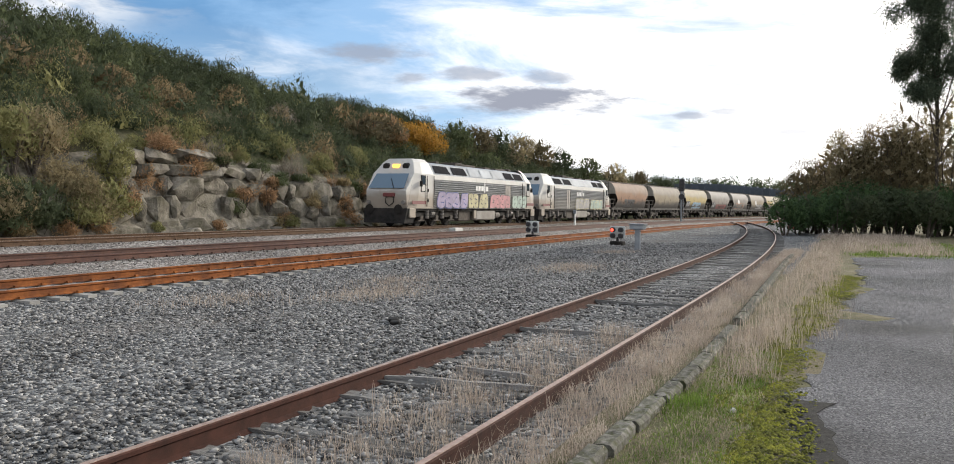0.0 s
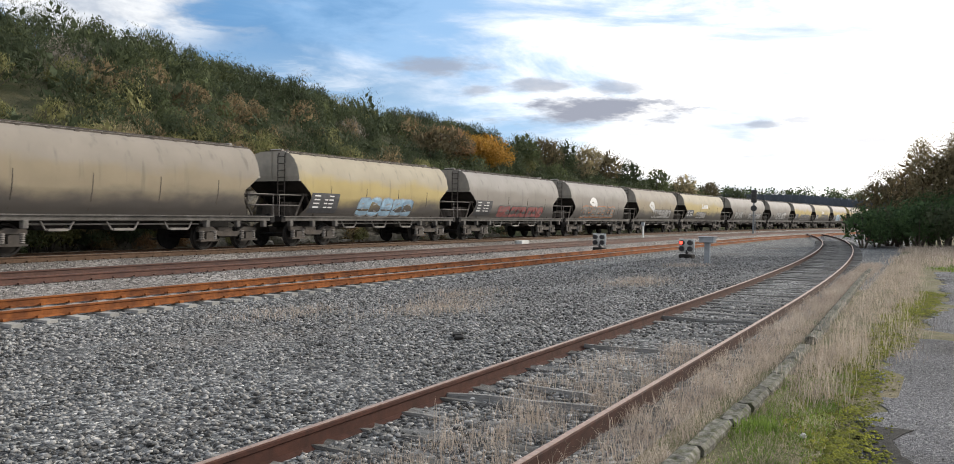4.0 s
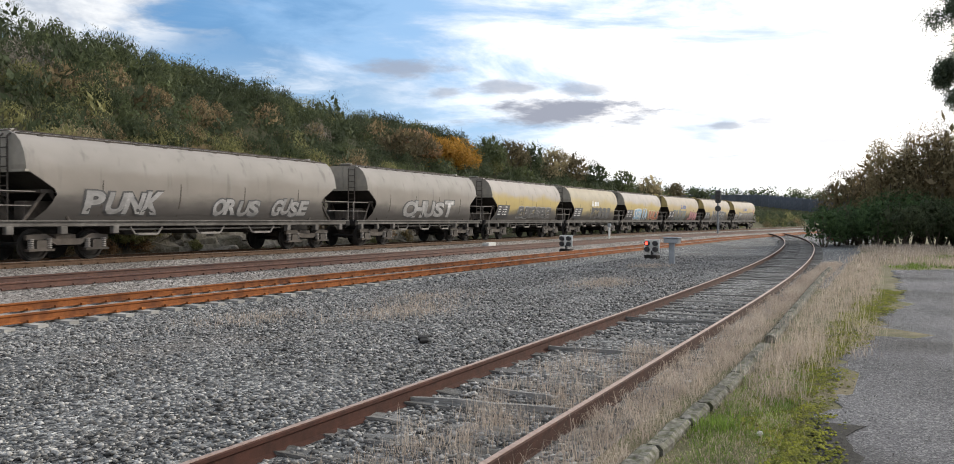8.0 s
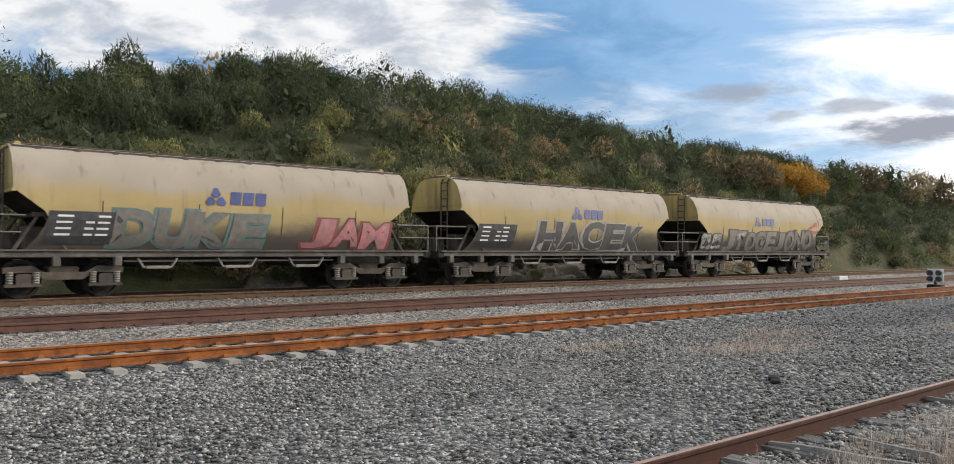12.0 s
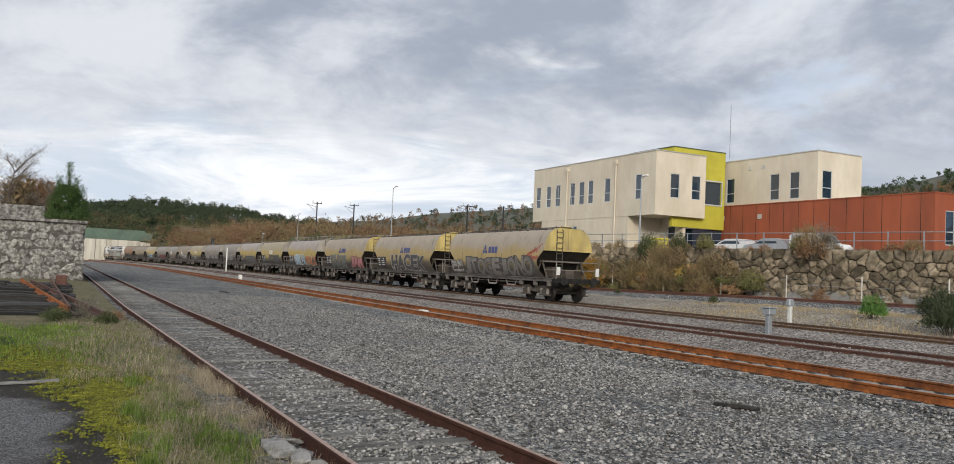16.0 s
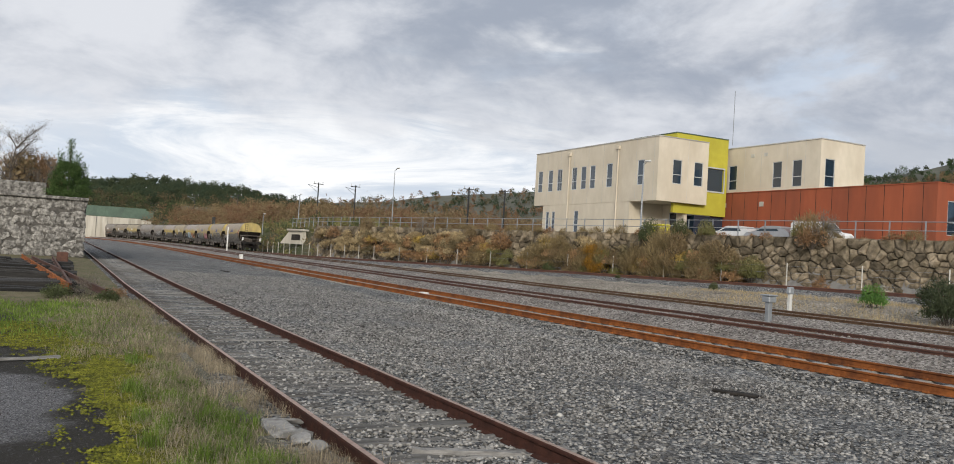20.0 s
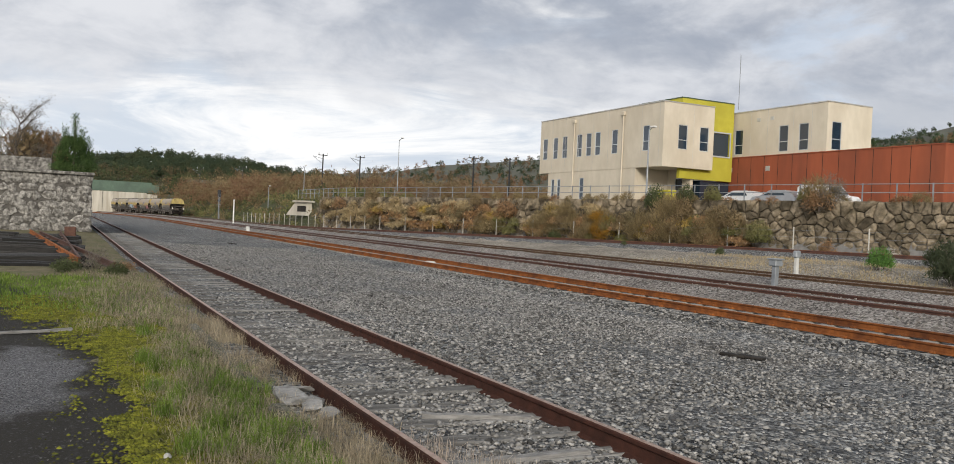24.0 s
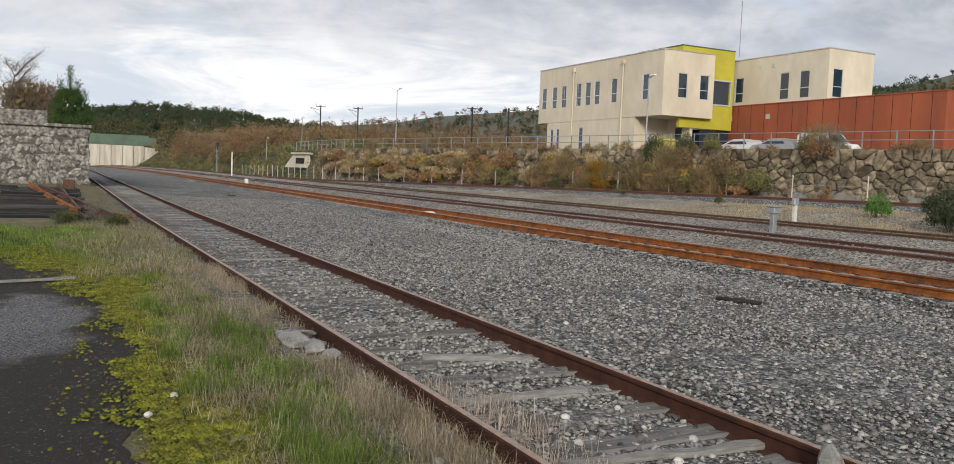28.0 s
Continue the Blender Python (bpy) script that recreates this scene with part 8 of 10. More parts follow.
def build_far_end():
    """Concrete retaining wall, green barrier and the bridge works where the line bends away."""
    M_STREAK = material("streaked_concrete", (0.42, 0.39, 0.33), (0.55, 0.52, 0.45), 0.5, 0.9, bump=0.1, c=(0.30, 0.27, 0.22), stain=4, stretch=(1, 3, 0.3), vary=0.04)
    M_GREENB = material("green_sheet", (0.07, 0.115, 0.085), (0.10, 0.15, 0.11), 2, 0.7, bump=0.1, c=(0.06, 0.09, 0.07), vary=0.08)
    M_BLUEB = material("dark_blue_sheet", (0.035, 0.045, 0.062), (0.06, 0.075, 0.095), 2, 0.6, bump=0.1, vary=0.15)
    X = -262.0
    root = tagged(new("concrete_retaining_wall"), "pale streaked concrete retaining wall at the line's bend", "retaining wall", kind="structure")
    y = -2.0
    k = 0
    while y < 31:
        top = float(np.interp(y, [-2, 18, 22, 31], [6.1, 6.1, 4.8, 2.2]))
        part("wall_panel", Mesh().box(X - 0.5 - 0.3 * k, y, -0.5, X - 0.3 * k, y + 2.96, top, bevel=0.02), M_STREAK, root)
        y += 3.0
        k += 1
    bar = tagged(new("green_barrier"), "green sheet-metal barrier on top of the concrete wall", "barrier")
    for k in range(12):
        yy = -4 + k * 2.2
        part("sheet", Mesh().box(X - 2.1, yy, 6.2, X - 2.0, yy + 2.16, 9.2 - (0.0 if k < 11 else 0.6)), M_GREENB, bar)
        part("post", Mesh().box(X - 2.2, yy - 0.06, 6.0, X - 1.95, yy + 0.06, 9.25), M_GREENB, bar)
    # noise barrier on the far embankment at the other end
    nb = tagged(new("noise_barrier"), "dark blue noise barrier panels on an embankment", "noise barrier")
    for k in range(26):
        t = k / 25
        az = 77.6 + 10.4 * t
        rr = 300 - 60 * t
        x, y = rr * math.sin(radians(az)), rr * math.cos(radians(az)) - 2.3
        top = 1.6 + rr * (0.0285 - 0.0095 * max(0, t - 0.45) / 0.55)
        p = part("panel", Mesh().box(-2.3, -0.1, 0, 2.3, 0.1, 3.4), M_BLUEB, nb)
        p.matrix_basis = pose(x, y, top - 3.4, 0, 0, -az + 14)
        q = part("post", Mesh().box(-0.12, -0.15, 0, 0.12, 0.15, 3.9), M_GREYMETAL, nb)
        q.matrix_basis = pose(x, y, top - 3.5, 0, 0, -az + 14)
    emb = Mesh()
    rings = []
    for k in range(27):
        t = k / 26
        az, rr = 74 + 18 * t, 306 - 75 * t
        x, y = rr * math.sin(radians(az)), rr * math.cos(radians(az)) - 2.3
        dx, dy = math.sin(radians(az)), math.cos(radians(az))
        top = max(0.5, 1.6 + rr * (0.0285 - 0.0095 * max(0, t - 0.45) / 0.55) - 3.5)
        rings.append([(x - dx * 9, y - dy * 9, -0.5), (x - dx * 1.5, y - dy * 1.5, top), (x + dx * 6, y + dy * 6, top), (x + dx * 16, y + dy * 16, -0.5)])
    tagged(part("embankment", emb.sweep(rings), M_BANK), "grassy embankment carrying the noise barrier", "embankment", kind="structure")
    # culvert mouth in the slope beyond the wall
    c = tagged(new("concrete_culvert"), "pale concrete culvert mouth in the slope", "culvert")
    c.matrix_basis = pose(-108.5, 25.2, 1.6, 0, 0, 12)
    part("wing", Mesh().prism([(-3.2, 0), (3.2, 0), (3.0, 1.7), (-0.6, 1.7), (-1.2, 1.3)], -0.3, 0.3), M_STREAK, c)
    # no hole is cut: the opening's shade is a near-black slab
    part("mouth", Mesh().box(0.2, -0.34, 0.5, 2.6, -0.29, 1.25), M_DARK, c, "near-black slab for the shaded opening")
    part("lintel", Mesh().box(-0.8, -0.6, 1.7, 3.3, 0.6, 1.95, bevel=0.03), M_STREAK, c)


# ---- plants ----
L_DARK = leaf_material("dark_broom_green", (0.038, 0.052, 0.027), (0.088, 0.104, 0.054), 0.3)
L_HAZEL = leaf_material("olive_tan_autumn_leaves", (0.17, 0.145, 0.085), (0.34, 0.28, 0.165), 0.35, 0.6)
L_OLIVE = leaf_material("olive_brown_leaves", (0.075, 0.065, 0.036), (0.17, 0.135, 0.075), 0.35)
L_MID = leaf_material("mid_green_leaves", (0.058, 0.076, 0.034), (0.125, 0.142, 0.066), 0.3)
L_YELG = leaf_material("yellow_green_leaves", (0.14, 0.145, 0.055), (0.27, 0.25, 0.11), 0.3)
L_BROWN = leaf_material("brown_autumn_leaves", (0.155, 0.112, 0.060), (0.300, 0.225, 0.125), 0.35)
L_RUST = leaf_material("rusty_dry_fern", (0.208, 0.120, 0.061), (0.400, 0.256, 0.144), 0.35)
L_GOLD = leaf_material("golden_oak_leaves", (0.25, 0.125, 0.02), (0.44, 0.25, 0.045), 0.35)
L_WEED = leaf_material("straw_weeds", (0.17, 0.13, 0.065), (0.36, 0.28, 0.15), 0.35)
L_FERNS = leaf_material("rusty_fern", (0.27, 0.16, 0.08), (0.50, 0.33, 0.18), 0.35, 0.45)
L_PALEST = leaf_material("bleached_straw_stalks", (0.32, 0.25, 0.14), (0.56, 0.45, 0.27), 0.35, 0.45)
L_GOLDW = leaf_material("yellow_ochre_leaves", (0.30, 0.21, 0.06), (0.50, 0.37, 0.12), 0.35, 0.45)
L_GREY = leaf_material("grey_twigs", (0.144, 0.128, 0.104), (0.272, 0.240, 0.200), 0.35)
L_PINE = leaf_material("pine_needles", (0.035, 0.064, 0.029), (0.080, 0.128, 0.048), 0.4)
L_FRESH = leaf_material("fresh_green_needles", (0.064, 0.144, 0.032), (0.144, 0.272, 0.064), 0.3)
L_EUC = leaf_material("eucalyptus_leaves", (0.048, 0.067, 0.045), (0.112, 0.136, 0.088), 0.4)
M_BARK = material("brown_bark", (0.05, 0.04, 0.032), (0.11, 0.09, 0.072), 6, 0.95, bump=0.8, fine=20)
M_PALEBARK = material("pale_bark", (0.16, 0.145, 0.125), (0.27, 0.25, 0.22), 5, 0.9, bump=0.5, fine=20)


def leaf_cloud(r, centres, per, spread, length, width, up=0.3, out=None, flat=1.0):
    """Leaves round the centres as lozenges; up: how far they point to the sky."""
    c = np.repeat(np.asarray(centres, float), per, 0)
    n = len(c)
    p = c + r.normal(0, 1, (n, 3)) * spread * np.array([1, 1, flat])
    d = r.normal(0, 1, (n, 3))
    d /= np.linalg.norm(d, axis=1)[:, None]
    d[:, 2] += up
    if out is not None:
        o = p - np.asarray(out)
        d += 0.6 * o / (np.linalg.norm(o, axis=1)[:, None] + 1e-6)
    d /= np.linalg.norm(d, axis=1)[:, None]
    s = np.cross(d, r.normal(0, 1, (n, 3)))
    s /= np.linalg.norm(s, axis=1)[:, None] + 1e-9
    L = (length * r.uniform(0.55, 1.35, n))[:, None]
    W = (width * r.uniform(0.6, 1.3, n))[:, None]
    v = np.stack([p, p + d * L * 0.5 + s * W, p + d * L, p + d * L * 0.5 - s * W], 1).reshape(-1, 3)
    f = np.arange(4 * n).reshape(-1, 4)
    return v, f


def crown_cloud(r, centre, rx, h, n, leaf, lobes=7, inner=40, low=-0.15, loose=0.75):
    """A bush's rounded crown: small leaves facing outwards over bumpy lobes, and a denser mass of larger ones inside."""
    c = np.asarray(centre, float)
    ln = r.normal(0, 1, (lobes, 3))
    ln[:, 2] = np.abs(ln[:, 2])
    ln /= np.linalg.norm(ln, axis=1)[:, None]

    def shell(m, lo, hi, length, width):
        u = r.normal(0, 1, (m, 3))
        u[:, 2] = np.where(u[:, 2] < low, -u[:, 2], u[:, 2])
        u /= np.linalg.norm(u, axis=1)[:, None]
        bump = 0.70 + 0.30 * np.clip((u @ ln.T).max(1), 0, 1) ** 6
        p = c + u * bump[:, None] * r.uniform(lo, hi, m)[:, None] * np.array([rx, rx, h])
        nr = u + r.normal(0, 0.55, (m, 3))
        nr /= np.linalg.norm(nr, axis=1)[:, None]
        d = np.array([0, 0, 0.9]) + r.normal(0, loose, (m, 3)) + 0.5 * u
        d -= nr * (d * nr).sum(1)[:, None]
        d /= np.linalg.norm(d, axis=1)[:, None] + 1e-9
        s = np.cross(d, nr)
        L = (length * r.uniform(0.55, 1.4, m))[:, None]
        W = (width * r.uniform(0.6, 1.3, m))[:, None]
        return np.stack([p, p + d * L * 0.45 + s * W, p + d * L, p + d * L * 0.45 - s * W], 1).reshape(-1, 3)

    v = [shell(n, 0.78, 1.05, *leaf)]
    if inner:
        v.append(shell(inner * 2, 0.4, 0.78, rx * 0.3, rx * 0.085))
    v = np.concatenate(v)
    return v, np.arange(len(v)).reshape(-1, 4)


def join_clouds(parts):
    vs, fs, o = [], [], 0
    for v, f in parts:
        vs.append(v)
        fs.append(f + o)
        o += len(v)
    return np.concatenate(vs), np.concatenate(fs)


def shrub_meshes(seed, mat, up, leaf, clumps=34, per=26, tall=1.0, round_=True):
    """A shrub of unit width: stems and a foliage dome, full and rounded or thin and ragged."""
    r = np.random.default_rng(seed)
    a, e = r.uniform(0, 2 * np.pi, clumps), np.arccos(r.uniform(0.0, 1, clumps))
    rad = 0.46 * r.uniform(0.55, 1.12, clumps)
    c = np.stack([np.cos(a) * np.sin(e) * rad, np.sin(a) * np.sin(e) * rad, 0.12 + np.cos(e) * rad * 1.7 * tall], -1)
    if round_:
        parts = [crown_cloud(r, (0, 0, 0.2), 0.46, 0.62 * tall, 1000, (leaf[0] * 0.75, leaf[1] * 0.85), 9, 24, loose=0.5)]
        for k in range(4):
            t = r.uniform(0, 6.28)
            parts.append(crown_cloud(r, (0.26 * math.cos(t), 0.26 * math.sin(t), 0.12 + 0.25 * tall * r.random()), 0.24, 0.3 * tall, 260, (leaf[0] * 0.75, leaf[1] * 0.85), 5, 6, loose=0.5))
        v, f = join_clouds(parts)
    else:
        v, f = leaf_cloud(r, c, per, 0.085, leaf[0], leaf[1], up, (0, 0, 0.1))
    fol = raw_mesh("foliage", v, f, mat)
    m = Mesh()
    for p in c[::4]:
        m.cyl((p[0] * 0.12, p[1] * 0.12, -0.1), tuple(p), 0.014, 4, 0.004, False)
    st = m.data("stem")
    st.materials.append(M_BARK)
    return fol, st


SHRUBS = {}


def shrub(kind, x, y, size, seed, z=None, label=None, squash=1.0):
    kinds = {"broom": (L_DARK, 1.3, (0.14, 0.011), 1.1, "dark green broom bush on the bank"), "mid": (L_MID, 0.6, (0.085, 0.019), 1.0, "leafy green shrub on the bank"),
             "gorse": (L_YELG, 0.9, (0.11, 0.012), 0.95, "yellow-green gorse bush on the bank"), "brown": (L_BROWN, 0.5, (0.085, 0.017), 1.0, "brown autumn shrub on the slope"),
             "fern": (L_RUST, -0.2, (0.17, 0.014), 0.7, "rusty dry fern and grass clump"), "twig": (L_GREY, 0.8, (0.2, 0.006), 1.1, "bare grey twiggy shrub on the bank"),
             "bramble": (L_PINE, 0.2, (0.075, 0.02), 0.8, "dark green bramble thicket"), "fresh": (L_FRESH, 0.7, (0.1, 0.013), 0.9, "small fresh green bush"), "weed": (L_WEED, 1.0, (0.26, 0.006), 0.85, "dry olive and straw-coloured weeds")}
    mat, up, leaf, tall, lab = kinds[kind]
    k = (kind, seed % 4)
    if k not in SHRUBS:
        SHRUBS[k] = shrub_meshes(seed % 4 * 7 + len(kind), mat, up, leaf, tall=tall, round_=kind not in ("fern", "twig", "weed"), per=40 if kind == "weed" else 26)
    fol, st = SHRUBS[k]
    name = {"broom": "broom_bush", "gorse": "gorse_bush", "fern": "fern_clump", "twig": "bare_bush", "bramble": "bramble_bush", "weed": "weed_clump"}.get(kind, "shrub")
    root = tagged(new(name), label or lab, name.replace("_", " "), name.replace("_", " ") + " group")
    zz_ = float(height(x, y)) - 0.05 if z is None else z
    rr = random.Random(seed)
    root.matrix_basis = pose(x, y, zz_, 0, 0, rr.uniform(0, 360)) @ Matrix.Diagonal((size, size, size * squash * rr.uniform(0.85, 1.2), 1))
    for nm, me in (("foliage", fol), ("stem", st)):
        o = new(nm, me)
        o.parent = root
    return root


def limbs(seed, h, spread, trunk_r, levels=3, split=4, bare=0.35, lean=0.0):
    """A tapered trunk with limbs: the mesh and the tips."""
    r = random.Random(seed)
    m = Mesh()
    tips = []

    def grow(p, d, ln, rad, lev):
        n = 3
        q = Vector(p)
        dd = Vector(d)
        for i in range(n):
            nx = q + dd * (ln / n)
            m.cyl(q, nx, rad * (1 - i * 0.22), 5 if lev < 2 else 3, rad * (1 - (i + 1) * 0.22), False)
            q = nx
            dd = (dd + Vector((r.gauss(0, 0.12), r.gauss(0, 0.12), 0.05))).normalized()
            if lev < levels and (lev > 0 or (i + 1) / n > bare):
                for _ in range(split if lev == 0 else 2):
                    a = r.uniform(0, 2 * math.pi)
                    side = Vector((math.cos(a), math.sin(a), r.uniform(0.15, 0.9)))
                    grow(q - dd * r.uniform(0, ln / n), (dd * 0.35 + side * spread).normalized(), ln * r.uniform(0.34, 0.55), rad * 0.45, lev + 1)
        tips.append(tuple(q))
        if lev >= levels - 1:
            tips.append(tuple(q - dd * ln * 0.35))

    grow((0, 0, -0.1), Vector((lean, lean * 0.5, 1)).normalized(), h * 0.8, trunk_r, 0)
    return m, tips


TREES = {}


def tree(kind, x, y, h, seed, label, z=None):
    spec = {"oak": (L_GOLD, 0.9, 5, 3, 0.12, 15, 0.5, (0.19, 0.065), 0.1, M_BARK), "bare": (L_GREY, 0.7, 4, 3, 0.2, 5, 0.3, (0.34, 0.012), 0.5, M_BARK),
            "pine": (L_PINE, 1.0, 4, 2, 0.62, 22, 0.42, (0.36, 0.034), 0.5, M_PALEBARK), "fir": (L_PINE, 0.9, 6, 2, 0.1, 22, 0.4, (0.32, 0.05), 0.1, M_BARK)}
    mat, spread, split, levels, bare, per, sp, leaf, up, bark = spec[kind]
    k = (kind, seed % 3)
    if k not in TREES:
        m, tips = limbs(seed % 3 * 11 + 5, 8.0, spread, 0.16, levels, split, bare)
        r = np.random.default_rng(seed)
        v, f = leaf_cloud(r, tips, per, sp, *leaf, up, None, 0.6)
        me = m.data("trunk")
        me.materials.append(bark)
        TREES[k] = (raw_mesh("crown", v, f, mat), me)
    root = tagged(new("tree"), label, "tree", "trees round the yard")
    rr = random.Random(seed)
    s = h / 8.5
    root.matrix_basis = pose(x, y, float(height(x, y)) - 0.1 if z is None else z, 0, 0, rr.uniform(0, 360)) @ Matrix.Diagonal((s, s, s, 1))
    for nm, me in (("crown", TREES[k][0]), ("trunk", TREES[k][1])):
        o = new(nm, me)
        o.parent = root
    return root


def fine_bush(x, y, rx, h, seed, mat, label, z=None, n=1200, trunk=False, leaf=(0.15, 0.03), lobes=3):
    """A bush or small tree of fine leaves: a few overlapping uneven domes on a stem."""
    q = np.random.default_rng(seed)
    parts = [crown_cloud(q, (0, 0, h * 0.42), rx, h * 0.56, n, leaf, 9, 70, low=-0.9, loose=0.6)]
    for k in range(lobes):
        t = q.uniform(0, 6.28)
        parts.append(crown_cloud(q, (rx * 0.6 * math.cos(t), rx * 0.6 * math.sin(t), h * q.uniform(0.25, 0.62)), rx * q.uniform(0.45, 0.6), h * q.uniform(0.24, 0.34), n // 3, leaf, 6, 24, low=-0.9, loose=0.6))
    v, f = join_clouds(parts)
    name = "tree" if trunk else "shrub"
    root = tagged(new(name), label, name, "trees round the yard" if trunk else "shrub group")
    root.location = (x, y, float(height(x, y)) - 0.05 if z is None else z)
    part("crown" if trunk else "foliage", raw_mesh("crown", v, f, mat), None, root)
    m = Mesh()
    for k in range(5):
        t = q.uniform(0, 6.28)
        m.cyl((0.08 * math.cos(t), 0.08 * math.sin(t), -0.15), (rx * 0.5 * math.cos(t), rx * 0.5 * math.sin(t), h * q.uniform(0.5, 0.9)), 0.03 * rx + 0.02, 5, 0.012, False)
    part("trunk" if trunk else "stem", m, M_BARK, root)
    return root


def clump_tree(x, y, clumps, seed, mat, label, leaf=(0.16, 0.036), n=700):
    """A tall tree whose leaves hang in separate clumps, each at the end of a limb; clumps as offsets, radius and height."""
    q = np.random.default_rng(seed)
    root = tagged(new("tree"), label, "tree", "trees round the yard")
    root.location = (x, y, float(height(x, y)) - 0.1)
    top = max(c[2] for c in clumps)
    m = Mesh()
    m.pipe([(0, 0, 0), (0.2, 0.1, top * 0.4), (0.0, 0.3, top * 0.8), (0.0, 0.2, top)], 0.11, 7)
    parts = []
    for dx, dy, z, rad in clumps:
        m.cyl((0.0, 0.2, max(1.0, z - 2.4 * rad)), (dx, dy, z), 0.07, 5, 0.02, False)
        sub = np.array([dx, dy, z]) + q.normal(0, rad * 0.36, (7, 3)) * np.array([1, 1, 0.8])
        parts.append(leaf_cloud(q, sub, n // 2, rad * 0.2, *leaf, -0.5))
    v, f = join_clouds(parts)
    part("crown", raw_mesh("crown", v, f, mat), None, root)
    part("trunk", m, M_BARK, root)
    return root


def build_bank_plants():
    r = random.Random(51)
    n = 0
    # near part of the bank, bush by bush
    for k in range(150):
        x = r.uniform(2, 78)
        t = r.random() ** 0.8
        y = 26.6 + bend(x) + t * 17.5
        s = r.uniform(1.7, 2.6) + 0.6 * t
        if t > 0.45:
            kind = r.choice(("broom", "broom", "broom", "mid"))
        else:
            kind = r.choice(("broom", "mid", "gorse", "broom", "mid", "brown"))
            if 14 < x < 28 and r.random() < 0.6:
                kind = "gorse"
            s *= 0.85
        shrub(kind, x, y, s, k)
    for k in range(34):
        x = r.uniform(14, 50)
        shrub(r.choice(("fern", "fern", "gorse", "brown", "mid")), x, 24.7 + bend(x) + r.uniform(-0.6, 2.4), r.uniform(0.7, 1.5), 600 + k)
    for k in range(13):
        x = 14.5 + k * 0.75
        shrub(r.choice(("gorse", "mid", "gorse", "broom")), x, 24.9 + bend(x) + r.uniform(-0.2, 0.6), r.uniform(1.7, 2.6), 640 + k)
    for k in range(16):
        x = r.uniform(25, 47)
        shrub(r.choice(("fern", "brown", "twig", "fern")), x, 26.0 + bend(x) + r.uniform(-0.2, 0.8), r.uniform(0.9, 1.5), 660 + k, z=float(np.interp(x, [25, 28.5, 31, 34.5, 47], [3.2, 3.9, 3.4, 2.7, 2.2])) - 0.1)
    for k in range(22):
        x = 8.5 + k * 0.78
        up = r.uniform(0.0, 1.0)
        fine_bush(x, 24.7 + float(bend(x)) + 1.5 * up, r.uniform(1.1, 1.8), r.uniform(1.7, 2.6) + 0.9 * up, 680 + k, r.choice((L_YELG, L_MID, L_HAZEL, L_DARK, L_YELG)), "yellow-green scrub at the foot of the bank", n=1300, leaf=(0.15, 0.02))
    for k in range(20):
        x = r.uniform(25, 48)
        top = float(np.interp(x, [25, 28.5, 31, 34.5, 47], [3.2, 4.2, 3.4, 2.8, 2.2]))
        z = top * r.choice((0.0, 0.45, 0.8, 1.0))
        fine_bush(x, 24.75 + 0.25 * z + float(bend(x)), r.uniform(0.35, 0.7), r.uniform(0.6, 1.2), 710 + k, r.choice((L_HAZEL, L_RUST, L_WEED, L_MID)), "dry grass and ivy hanging on the rock face", z=z - 0.1, n=420, leaf=(0.11, 0.014))
    # the rest of the bank as one cover of rounded bushes
    parts = {m.name: [] for m in (L_DARK, L_MID, L_BROWN, L_YELG, L_GREY)}
    q = np.random.default_rng(52)
    x = -22.0
    while x < 260:
        step = 2.0 if x < 70 else 2.6 if x < 140 else 4.2
        y0 = 26.3 + float(bend(x))
        for row in np.arange(0, 25, 2.1 if x < 140 else 4.0):
            px_, py_ = x + r.uniform(-1, 1), y0 + row + r.uniform(-0.9, 0.9)
            if -30 < px_ < 2 and py_ < 44 - (px_ + 22) * 0.6:
                continue
            if 23 < px_ < 46 and row < 1.0:
                continue
            tint = noise.noise((px_ * 0.11, py_ * 0.11, 9)) + r.gauss(0, 0.25)
            nm = L_DARK.name if tint < 0.22 else L_MID.name if tint < 0.45 else L_BROWN.name if tint < 0.56 else L_YELG.name
            if r.random() < 0.015:
                nm = L_GREY.name
            s = r.uniform(1.0, 1.8) * (0.72 if x < 6 or (row < 3 and 24 < x < 46) else 1.0) * (1.0 if x < 140 else 1.1)
            h = s * r.uniform(0.85, 1.25) * (1.45 if row > 8 and 18 < x < 58 else 1.0)
            if x < 6 and r.random() < 0.2:
                nm = L_YELG.name
            z = float(height(px_, py_)) - 0.15
            n = 640 if x < 76 else 330 if x < 140 else 150
            big = 1.0 if x < 140 else 1.5
            parts[nm].append(crown_cloud(q, (px_, py_, z + 0.25 * h), s, h, n, (0.18 * big if x < 76 else 0.24 * big, 0.019 * big if x < 76 else 0.028 * big), 6, 22, loose=0.5))
        x += step
    for k in range(230):
        px_ = r.uniform(48, 185)
        py_ = 24.7 + float(bend(px_)) + r.uniform(0, 2.2)
        s = r.uniform(0.7, 1.4)
        parts[r.choice((L_DARK.name, L_MID.name, L_BROWN.name, L_YELG.name, L_DARK.name))].append(crown_cloud(q, (px_, py_, float(height(px_, py_)) + 0.1), s, s * 1.1, 200, (0.24, 0.03), 6, 20))
